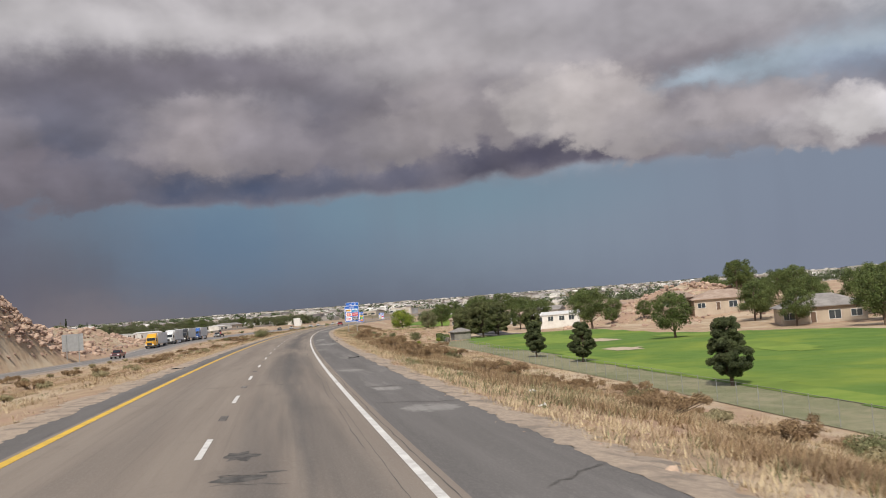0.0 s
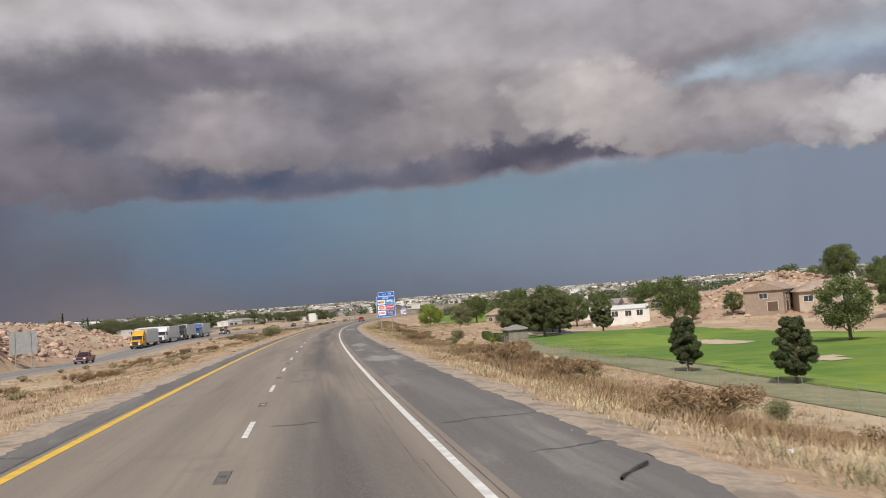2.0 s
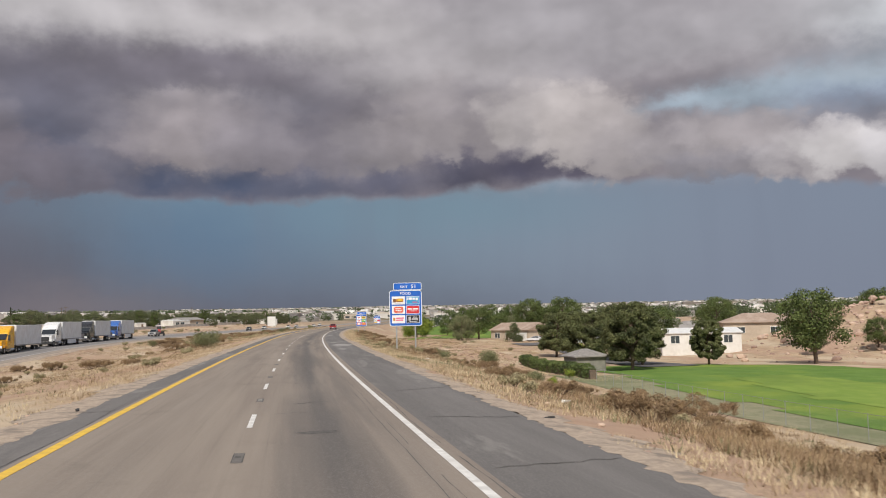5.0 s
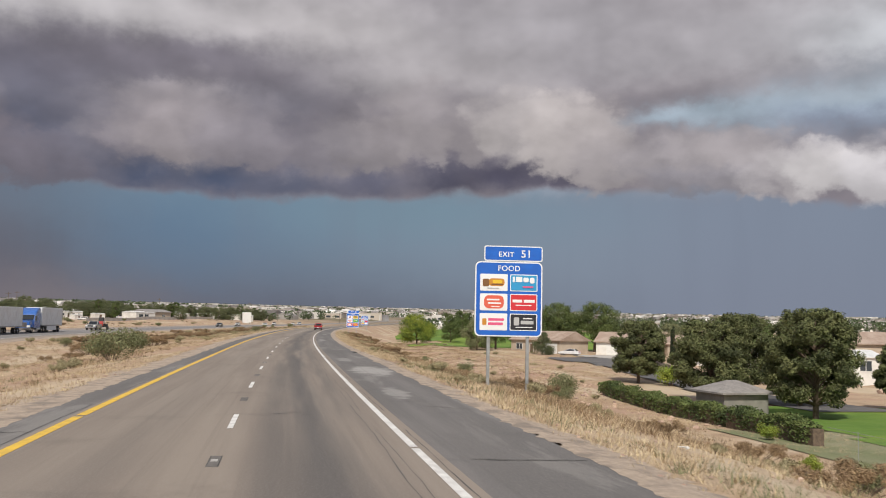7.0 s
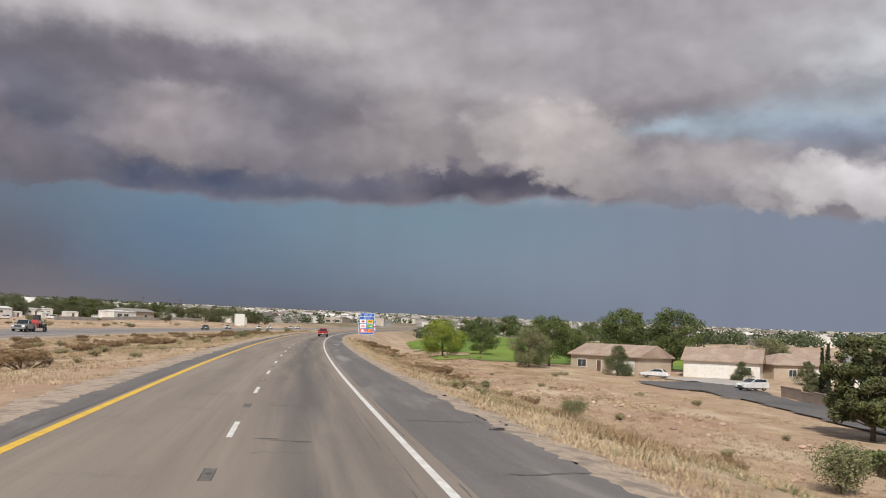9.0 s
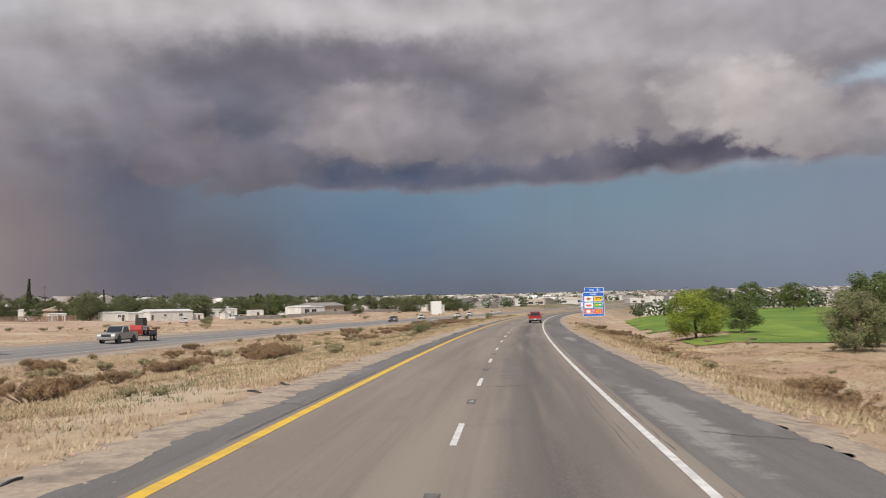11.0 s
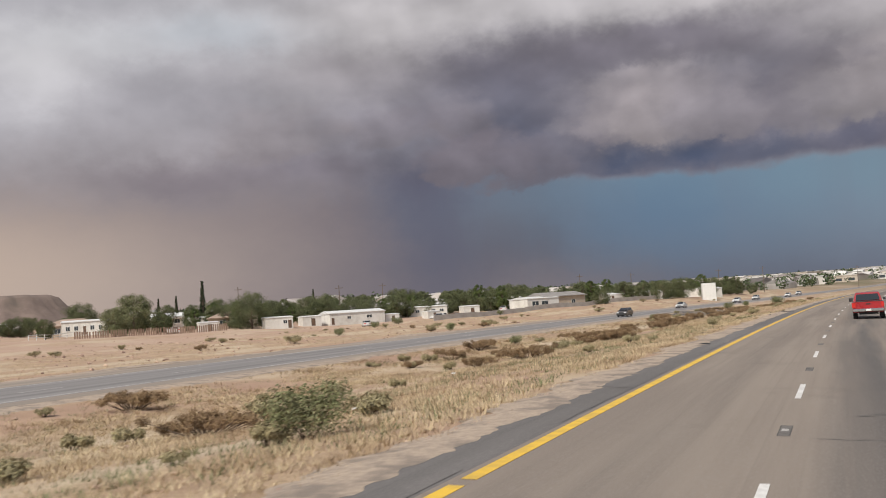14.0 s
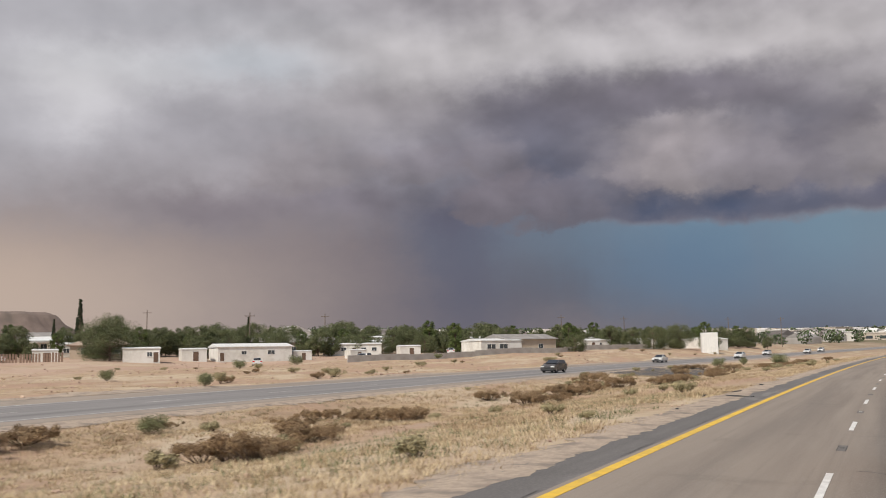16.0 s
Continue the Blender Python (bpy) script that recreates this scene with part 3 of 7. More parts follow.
# ---- the two carriageways ----
road_s = axis(((-60, 6), (700, 20), (1600, 0)))
LANES = asphalt_material("lane_asphalt", (0.268, 0.224, 0.184, 1), (0.214, 0.178, 0.149, 1), ((1.75, 0.75, 0.85), (0.9, 0.35, 0.4), (2.7, 0.35, 0.4), (-1.8, 0.6, 0.15)))
SHOULDER = asphalt_material("shoulder_asphalt", (0.165, 0.154, 0.147, 1), (0.130, 0.122, 0.117, 1), (), 0.35, ((104, 5.0, 3.4, 1.2, 0.7), (129, 4.7, 4.0, 0.6, 0.7), (118, 4.4, 2.0, 0.4, 0.5), (219.5, 5.2, 4.2, 1.1, 0.9), (205.5, 4.8, 2.5, 0.45, 0.6), (232, 4.6, 3.0, 0.5, 0.5), (298, 4.6, 7.5, 0.55, 0.55), (352, 5.2, 5.0, 0.5, 0.6), (31.5, 5.3, 1.0, 0.8, 0.6), (39, 5.0, 1.0, 0.5, 0.6), (52, 4.6, 1.0, 0.7, 0.4)))
OLDROAD = asphalt_material("old_asphalt", (0.25, 0.235, 0.228, 1), (0.20, 0.19, 0.186, 1), ((-40.1, 0.5, 0.25), (-42.0, 0.5, 0.3), (-38.2, 0.5, 0.3)))
GRITTY = asphalt_material("gritty_shoulder", (0.32, 0.265, 0.215, 1), (0.25, 0.21, 0.175, 1), ())


def surface(name, u_list, z, mat, label):
    ob = sheet(name, road_s, u_list, lambda s, u: z + rise(s), mat)
    lane_uv(ob, road_s, u_list)
    return tagged(ob, label, "road", kind="structure")


carriage = surface("road", [-3.78, -2, 0, 2, 3.86], 0.0, LANES, "grey-brown worn asphalt lanes with dark wheel tracks")
right_edge = surface("road_shoulder", [3.86, 5.2, 6.4], -0.004, SHOULDER, "dark patched asphalt shoulder beside the lanes")
left_edge = surface("road_shoulder", [-5.1, -4.4, -3.78], -0.004, SHOULDER, "narrow dark asphalt shoulder by the median")
other = surface("road", [-44.0, -42, -40.1, -38, -36.2], -2.0, OLDROAD, "pale grey asphalt lanes of the opposite carriageway")
other_edge = surface("road_shoulder", [-36.2, -35.4, -34.6], -2.004, GRITTY, "grey asphalt shoulder of the opposite carriageway")
other_far = surface("road_shoulder", [-47.2, -45.6, -44.0], -2.004, GRITTY, "grey asphalt shoulder beyond the opposite carriageway")

WHITE = material("road_white", (0.74, 0.73, 0.70), 0.75, second=(0.46, 0.44, 0.42), scale=3.0, third=(0.60, 0.58, 0.55), scale2=0.5, amount=0.7)
YELLOW = material("road_yellow", (0.74, 0.47, 0.05), 0.75, second=(0.50, 0.33, 0.08), scale=2.5, amount=0.6)
FADED = material("road_white_faded", (0.52, 0.50, 0.47), 0.8, second=(0.36, 0.34, 0.32), scale=2.0)
for a, b in zip((-40, 44, 104.4, 118.6, 192, 234.9, 341, 372), (43.7, 104.2, 118.4, 191.8, 234.6, 340.7, 371.6, 600)):
    ribbon("edge_line_white", axis(((a, 6), (b, 0))), 3.44, 3.59, 0.006, WHITE, carriage)
ribbon("edge_line_white", axis(((600, 12), (1500, 0))), 3.44, 3.59, 0.006, WHITE, carriage)
for a, b in zip((-40, 54.2, 108.8, 197.7, 368.2), (53.6, 108.5, 197.4, 367.8, 600)):
    ribbon("edge_line_yellow", axis(((a, 6), (b, 0))), -3.66, -3.44, 0.006, YELLOW, carriage)
ribbon("edge_line_yellow", axis(((600, 12), (1500, 0))), -3.66, -3.44, 0.006, YELLOW, carriage)
for k in range(-2, 72):
    ribbon("lane_dash", [12.19 * k, 12.19 * k + 3.05], -0.06, 0.06, 0.006, WHITE, carriage)
DARK = material("tar_patch", (0.06, 0.056, 0.053), 0.85, second=(0.12, 0.11, 0.10), scale=5.0, bump=0.3)
SCAR = material("old_marker", (0.115, 0.105, 0.095), 0.85, second=(0.16, 0.147, 0.135), scale=6.0)
for k in range(-2, 50):
    a = 12.19 * k + 6.9
    ribbon("marker_scar", [a, a + 1.2], -0.1, 0.1, 0.003, SCAR, carriage)
    ribbon("marker_scar", [a, a + 1.2], -0.1, -0.08, 0.005, DARK, carriage)
    ribbon("marker_scar", [a, a + 1.2], 0.08, 0.1, 0.005, DARK, carriage)
    ribbon("marker_scar", [a + 0.55, a + 0.8], -0.06, 0.05, 0.005, DARK if k % 3 else FADED, carriage)
ribbon("edge_line_white", road_s, -36.62, -36.46, -1.994, FADED, other)
ribbon("edge_line_white", road_s, -43.76, -43.6, -1.994, FADED, other)
for k in range(-2, 72):
    ribbon("lane_dash", [12.19 * k + 4, 12.19 * k + 7.05], -40.16, -40.04, -1.994, FADED, other)


# ---- plants ----
def leaf_material(name, tones, k=0.35):
    m = material(name, tones[0], 0.75, second=tones[1], scale=0.9, third=tones[2] if len(tones) > 2 else None, scale2=0.35, per_island=k, spec=0.25)
    return m


PINE = leaf_material("pine_needles", ((0.052, 0.066, 0.028), (0.085, 0.100, 0.040), (0.038, 0.050, 0.022)))
GREEN = leaf_material("green_leaves", ((0.085, 0.115, 0.034), (0.130, 0.155, 0.050), (0.060, 0.082, 0.030)))
OLIVE = leaf_material("olive_leaves", ((0.16, 0.17, 0.08), (0.22, 0.215, 0.115), (0.125, 0.14, 0.065)))
LIME = leaf_material("lime_leaves", ((0.17, 0.225, 0.032), (0.30, 0.33, 0.05), (0.08, 0.12, 0.028)))
VILLAGE_LEAF = leaf_material("dark_olive_leaves", ((0.095, 0.112, 0.050), (0.155, 0.160, 0.078), (0.068, 0.080, 0.040)))
OLD_PINE = leaf_material("olive_needles", ((0.095, 0.108, 0.042), (0.145, 0.152, 0.062), (0.058, 0.068, 0.030)))
CYPRESS = leaf_material("cypress_leaves", ((0.030, 0.042, 0.022), (0.050, 0.062, 0.030)))
RUSTY = leaf_material("dead_twigs", ((0.235, 0.155, 0.088), (0.33, 0.228, 0.132), (0.165, 0.112, 0.066)))
SAGE = leaf_material("sage_leaves", ((0.30, 0.26, 0.15), (0.38, 0.32, 0.19), (0.23, 0.21, 0.12)))
STRAW = leaf_material("straw", ((0.445, 0.34, 0.215), (0.54, 0.435, 0.29), (0.345, 0.25, 0.155)), 0.3)
BARK = material("bark", (0.16, 0.115, 0.08), 0.95, second=(0.10, 0.07, 0.05), scale=5.0, bump=0.8, bump_scale=18)
RNG = random.Random(4)


class Cards:
    """Gathers small bent leaf faces, quick to make in great numbers."""

    def __init__(self):
        self.verts, self.faces = [], []

    def leaf(self, p, normal, size, long=1.0):
        n = normal.normalized()
        side = n.cross(Vector((RNG.uniform(-1, 1), RNG.uniform(-1, 1), RNG.uniform(-1, 1))))
        if side.length < 1e-3:
            side = n.orthogonal()
        side = side.normalized() * size * 0.5
        up = n.cross(side).normalized() * size * 0.5 * long
        k = len(self.verts)
        self.verts += [p - side - up, p + side - up * 0.6, p + side * 0.7 + up, p - side * 0.8 + up * 0.8]
        self.faces.append((k, k + 1, k + 2, k + 3))

    def blade(self, p, lean, width, height):
        side = Vector((-lean.y, lean.x, 0))
        side = (side if side.length > 1e-3 else Vector((1, 0, 0))).normalized() * width * 0.5
        k = len(self.verts)
        self.verts += [p - side, p + side, p + Vector((lean.x, lean.y, height))]
        self.faces.append((k, k + 1, k + 2))

    def mesh(self, name, mat):
        data = bpy.data.meshes.new(name)
        data.from_pydata(self.verts, [], self.faces)
        data.materials.append(mat)
        data.update()
        return data


def ball_way():
    while True:
        v = Vector((RNG.uniform(-1, 1), RNG.uniform(-1, 1), RNG.uniform(-1, 1)))
        if 0.05 < v.length < 1:
            return v.normalized()


def crown(blobs, leaves, size, flat=0.85, long=1.0):
    """Leaves on the skins of many overlapping clumps: (centre, radius)."""
    c = Cards()
    total = sum(r * r for _, r in blobs)
    for centre, r in blobs:
        for _ in range(max(6, int(leaves * r * r / total))):
            w = ball_way()
            d = r * (0.35 + 0.80 * RNG.random() ** 0.7)
            p = centre + Vector((w.x * d, w.y * d, w.z * d * flat))
            c.leaf(p, w + ball_way() * 0.9 + Vector((0, 0, 0.25)), size * RNG.uniform(0.6, 1.35), long)
    return c


def tree(name, height, width, trunk, clumps, leaves, size, mat, shape, label, category="tree", group="", fat=1.0, long=1.0):
    """A tapered trunk with limbs that end in clumps of leaves. shape(k): the crown's half width at height k of 0 to 1."""
    base = thing(name, Matrix(), label, category, group)
    bm, blobs = bmesh.new(), []
    lean = Vector((RNG.uniform(-0.04, 0.04), RNG.uniform(-0.04, 0.04), 0)) * height
    top = Vector((lean.x, lean.y, height * 0.86))
    r0 = 0.03 * height
    mid = top * 0.45 + Vector((RNG.uniform(-0.02, 0.02), RNG.uniform(-0.02, 0.02), 0)) * height
    tube(bm, (0, 0, -0.3), mid, r0, r0 * 0.7, 8)
    tube(bm, mid, top, r0 * 0.7, r0 * 0.15, 7)
    for i in range(clumps):
        k = trunk + (1 - trunk) * (i + RNG.random()) / clumps
        a = RNG.uniform(0, 6.2832)
        reach = shape((k - trunk) / (1 - trunk)) * width * 0.5 * RNG.uniform(0.45, 0.98)
        centre = Vector((math.cos(a) * reach, math.sin(a) * reach, height * min(k, 0.97)))
        centre += lean * k
        root = top * max(0.15, (k - 0.18))
        if i % 2 == 0 and reach > 0.2:
            tube(bm, root, centre, r0 * 0.28, r0 * 0.06, 5, False)
        blobs.append((centre, fat * width * RNG.uniform(0.10, 0.19) * (0.5 + 0.5 * min(1.0, shape((k - trunk) / (1 - trunk))))))
    part("trunk", bm, BARK, base, "rough brown trunk with limbs")
    ob = new("crown", crown(blobs, leaves, size, 0.8, long).mesh("crown", mat))
    ob.parent = base
    return base


def bush(name, height, width, leaves, size, mat, label, category="bush", group="", long=1.0, stems=11, ball=1.0, wide=1.0):
    """A low shrub: a fan of stems with clumps of small leaves round them."""
    base = thing(name, Matrix(), label, category, group)
    bm, blobs = bmesh.new(), []
    for i in range(stems):
        a, r = RNG.uniform(0, 6.2832), width * 0.5 * RNG.uniform(0.15, 0.72 if stems < 12 else 1.0)
        tip = Vector((math.cos(a) * r * wide, math.sin(a) * r, height * RNG.uniform(0.38, 0.78)))
        tube(bm, (tip.x * 0.15, tip.y * 0.15, -0.08), tip, 0.02, 0.008, 4, False)
        blobs.append((tip, ball * min(width, height * 1.3) * RNG.uniform(0.20, 0.32)))
    part("twig_base", bm, BARK, base)
    ob = new("foliage", crown(blobs, leaves, size, 0.8, long).mesh("foliage", mat))
    ob.parent = base
    return base


def spread(ob, places, turn=True):
    """Moves a thing to the first place and sets copies at the others: (s, u, scale)."""
    for k, (s, u, size) in enumerate(places):
        m = at(s, u, RNG.uniform(0, 360) if turn else 0) @ Matrix.Diagonal((size * RNG.uniform(0.92, 1.08), size * RNG.uniform(0.92, 1.08), size, 1))
        if k == 0:
            first = m
        else:
            copy_thing(ob, m)
    ob.matrix_basis = first


def placed(ob, s, u, size=1.0, turn=0.0, dz=0.0):
    ob.matrix_basis = at(s, u, turn, dz) @ Matrix.Scale(size, 4)
    return ob


# ---- vehicles: x to their right, y ahead, z up from the ground ----
def paint(name, colour, rough=0.32, coat=0.6):
    return material(name, colour, rough, second=tuple(c * 0.85 for c in colour), scale=1.5, coat=coat)


RUBBER = material("rubber", (0.025, 0.025, 0.027), 0.9, second=(0.04, 0.038, 0.036), scale=6.0)
CHROME = material("chrome", (0.62, 0.62, 0.63), 0.22, 1.0)
STEEL = material("steel_grey", (0.30, 0.30, 0.31), 0.45, 0.7, second=(0.22, 0.22, 0.22), scale=3.0)
CARGLASS = material("car_glass", (0.018, 0.022, 0.026), 0.08, spec=0.8)
BLACKPLASTIC = material("black_plastic", (0.03, 0.03, 0.032), 0.6)
REDLAMP = material("red_lamp", (0.55, 0.02, 0.015), 0.2, coat=0.8)
CLEARLAMP = material("clear_lamp", (0.80, 0.80, 0.78), 0.12, coat=0.8)
PLATE = material("plate_white", (0.75, 0.75, 0.73), 0.5)


def wheel(parent, x, y, r, width, rim=None):
    bm = bmesh.new()
    seg = 20
    for k, (ra, xa) in enumerate(((r * 0.62, -width / 2), (r * 0.96, -width / 2), (r, -width / 2 + 0.03), (r, width / 2 - 0.03), (r * 0.96, width / 2), (r * 0.62, width / 2))):
        ring = [bm.verts.new((x + xa, y + ra * math.cos(6.2832 * j / seg), r + ra * math.sin(6.2832 * j / seg))) for j in range(seg)]
        if k:
            for j in range(seg):
                bm.faces.new((last[j], last[(j + 1) % seg], ring[(j + 1) % seg], ring[j]))
        last = ring
    bmesh.ops.recalc_face_normals(bm, faces=bm.faces)
    tyre = part("wheel", bm, RUBBER, parent, "black rubber tyre")
    bm = bmesh.new()
    tube(bm, (x - width * 0.42, y, r), (x + width * 0.42, y, r), r * 0.63, r * 0.63, 14)
    sign = 1 if x > 0 else -1
    tube(bm, (x + sign * width * 0.42, y, r), (x + sign * width * 0.5, y, r), r * 0.3, r * 0.2, 10)
    part("rim", bm, rim or CHROME, tyre, "metal rim")


def bevelled(bm, offset=0.04):
    bmesh.ops.bevel(bm, geom=list(bm.edges), offset=offset, segments=2, affect="EDGES", clamp_overlap=True)
    return bm


def taper(bm, z0, z1, k):
    """Leans the sides in: x shrinks to k of itself from z0 up to z1."""
    for v in bm.verts:
        f = max(0.0, min(1.0, (v.co.z - z0) / (z1 - z0)))
        v.co.x *= 1 - (1 - k) * f
    return bm


def pickup(name, colour, label, w=1.98):
    car = thing(name, Matrix(), label, "pickup truck")
    h = w / 2
    mat = paint(name + "_paint", colour)
    bm = outline(bmesh.new(), [(-2.85, 0.62), (-2.85, 1.18), (-0.78, 1.20), (-0.78, 1.12), (0.9, 1.15), (2.25, 1.10), (2.78, 0.98), (2.85, 0.62), (2.5, 0.45), (-2.6, 0.45)], -h, h)
    body = part("body", bevelled(bm, 0.05), mat, car, "painted body with cargo bed")
    bm = outline(bmesh.new(), [(-0.92, 1.16), (-0.80, 1.80), (0.30, 1.84), (1.05, 1.14)], -h + 0.06, h - 0.06)
    part("cab", taper(bevelled(bm, 0.05), 1.16, 1.84, 0.82), mat, car)
    bm = outline(bmesh.new(), [(-0.97, 1.27), (-0.88, 1.70), (-0.82, 1.70), (-0.90, 1.27)], -h + 0.20, h - 0.20)
    part("rear_window", taper(bm, 1.16, 1.84, 0.84), CARGLASS, car, "dark rear window")
    bm = outline(bmesh.new(), [(0.98, 1.22), (0.42, 1.76), (0.47, 1.78), (1.04, 1.22)], -h + 0.15, h - 0.15)
    part("windscreen", taper(bm, 1.16, 1.84, 0.84), CARGLASS, car, "dark glass windscreen")
    for side in (-1, 1):
        bm = outline(bmesh.new(), [(-0.70, 1.22), (-0.64, 1.70), (0.25, 1.72), (0.78, 1.22)], side * (h - 0.05), side * (h - 0.075))
        for v in bm.verts:
            v.co.x -= side * 0.155 * (v.co.z - 1.2) / 0.55
        part("side_window", bm, CARGLASS, car)
        bm = block(bmesh.new(), side * h, side * (h + 0.2), 0.72, 0.80, 1.22, 1.42, 0.03)
        part("mirror", bm, BLACKPLASTIC, car, "black wing mirror")
        part("tail_lamp", block(bmesh.new(), side * (h - 0.18), side * (h + 0.01), -2.88, -2.80, 0.82, 1.14, 0.02), REDLAMP, car, "red tail lamp")
        part("head_lamp", block(bmesh.new(), side * (h - 0.42), side * (h - 0.04), 2.74, 2.83, 0.80, 0.98, 0.02), CLEARLAMP, car, "clear headlamp")
        for y in (-1.75, 1.85):
            wheel(car, side * (h - 0.13), y, 0.39, 0.26)
            arch = bmesh.new()
            tube(arch, (side * (h - 0.02), y, 0.42), (side * (h + 0.012), y, 0.42), 0.46, 0.46, 18)
            part("wheel_arch", arch, BLACKPLASTIC, car)
    part("bed_liner", block(bmesh.new(), -h + 0.10, h - 0.10, -2.72, -0.95, 1.195, 1.208), BLACKPLASTIC, car)
    bumper = part("rear_bumper", block(bmesh.new(), -h + 0.02, h - 0.02, -3.02, -2.86, 0.52, 0.72, 0.04), CHROME, car, "chrome rear bumper")
    part("number_plate", block(bmesh.new(), -0.16, 0.16, -3.035, -3.02, 0.56, 0.70), PLATE, bumper)
    part("front_bumper", block(bmesh.new(), -h + 0.02, h - 0.02, 2.82, 2.98, 0.42, 0.66, 0.04), CHROME, car, "chrome front bumper")
    part("grille", block(bmesh.new(), -0.52, 0.52, 2.80, 2.87, 0.72, 0.98, 0.02), BLACKPLASTIC, car, "black grille")
    part("tailgate_handle", block(bmesh.new(), -0.14, 0.14, -2.88, -2.855, 1.0, 1.08), BLACKPLASTIC, car)
    part("chassis", block(bmesh.new(), -0.6, 0.6, -2.6, 2.4, 0.32, 0.5), BLACKPLASTIC, car)
    return car


def saloon(name, colour, label, category="car", tall=0.0, long=2.4, w=1.85):
    car = thing(name, Matrix(), label, category)
    h, t = w / 2, tall
    mat = paint(name + "_paint", colour)
    bm = outline(bmesh.new(), [(-long, 0.5), (-long + 0.05, 0.95 + t), (-1.5, 1.02 + t), (0.95, 0.98 + t), (long - 0.35, 0.80 + t), (long, 0.66), (long - 0.05, 0.36), (-long + 0.1, 0.30)], -h, h)
    part("body", bevelled(bm, 0.07), mat, car, "painted car body")
    rear = -1.75 if not t else -long + 0.12
    bm = outline(bmesh.new(), [(rear, 0.98 + t), (rear + 0.55 - 0.3 * (t > 0), 1.42 + t), (-0.1, 1.47 + t), (1.12, 0.96 + t)], -h + 0.10, h - 0.10)
    part("cabin", taper(bevelled(bm, 0.05), 0.96 + t, 1.47 + t, 0.80), mat, car)
    for side in (-1, 1):
        bm = outline(bmesh.new(), [(rear + 0.32, 1.03 + t), (rear + 0.66 - 0.2 * (t > 0), 1.38 + t), (-0.12, 1.42 + t), (0.86, 1.02 + t)], side * (h - 0.085), side * (h - 0.11))
        for v in bm.verts:
            v.co.x -= side * 0.15 * (v.co.z - 1.0 - t) / 0.45
        part("side_window", bm, CARGLASS, car, "dark side windows")
        part("mirror", block(bmesh.new(), side * h, side * (h + 0.16), 0.62, 0.70, 0.98 + t, 1.10 + t, 0.02), mat, car)
        part("head_lamp", block(bmesh.new(), side * (h - 0.45), side * (h - 0.06), long - 0.22, long - 0.06, 0.62 + t * 0.6, 0.76 + t * 0.6, 0.02), CLEARLAMP, car, "clear headlamp")
        part("tail_lamp", block(bmesh.new(), side * (h - 0.4), side * (h - 0.03), -long - 0.02, -long + 0.08, 0.72 + t * 0.6, 0.88 + t * 0.6, 0.02), REDLAMP, car, "red tail lamp")
        for y in (-1.38, 1.42):
            wheel(car, side * (h - 0.12), y, 0.33 + 0.03 * (t > 0), 0.22)
    bm = outline(bmesh.new(), [(1.06, 1.02 + t), (0.02, 1.42 + t), (0.06, 1.45 + t), (1.11, 1.03 + t)], -h + 0.2, h - 0.2)
    part("windscreen", taper(bm, 0.96 + t, 1.47 + t, 0.82), CARGLASS, car, "dark glass windscreen")
    bm = outline(bmesh.new(), [(rear + 0.06, 1.05 + t), (rear + 0.48 - 0.28 * (t > 0), 1.39 + t), (rear + 0.43 - 0.28 * (t > 0), 1.41 + t), (rear + 0.0, 1.06 + t)], -h + 0.22, h - 0.22)
    part("rear_window", taper(bm, 0.96 + t, 1.47 + t, 0.82), CARGLASS, car)
    part("grille", block(bmesh.new(), -0.42, 0.42, long - 0.05, long + 0.02, 0.50, 0.70, 0.02), BLACKPLASTIC, car, "black grille")
    part("bumper", block(bmesh.new(), -h + 0.06, h - 0.06, long - 0.1, long + 0.05, 0.28, 0.46, 0.04), BLACKPLASTIC, car)
    part("chassis", block(bmesh.new(), -0.6, 0.6, -2.1, 2.0, 0.2, 0.34), BLACKPLASTIC, car)
    return car


TRAILER = material("trailer_white", (0.70, 0.71, 0.72), 0.5, second=(0.62, 0.62, 0.62), scale=1.0)


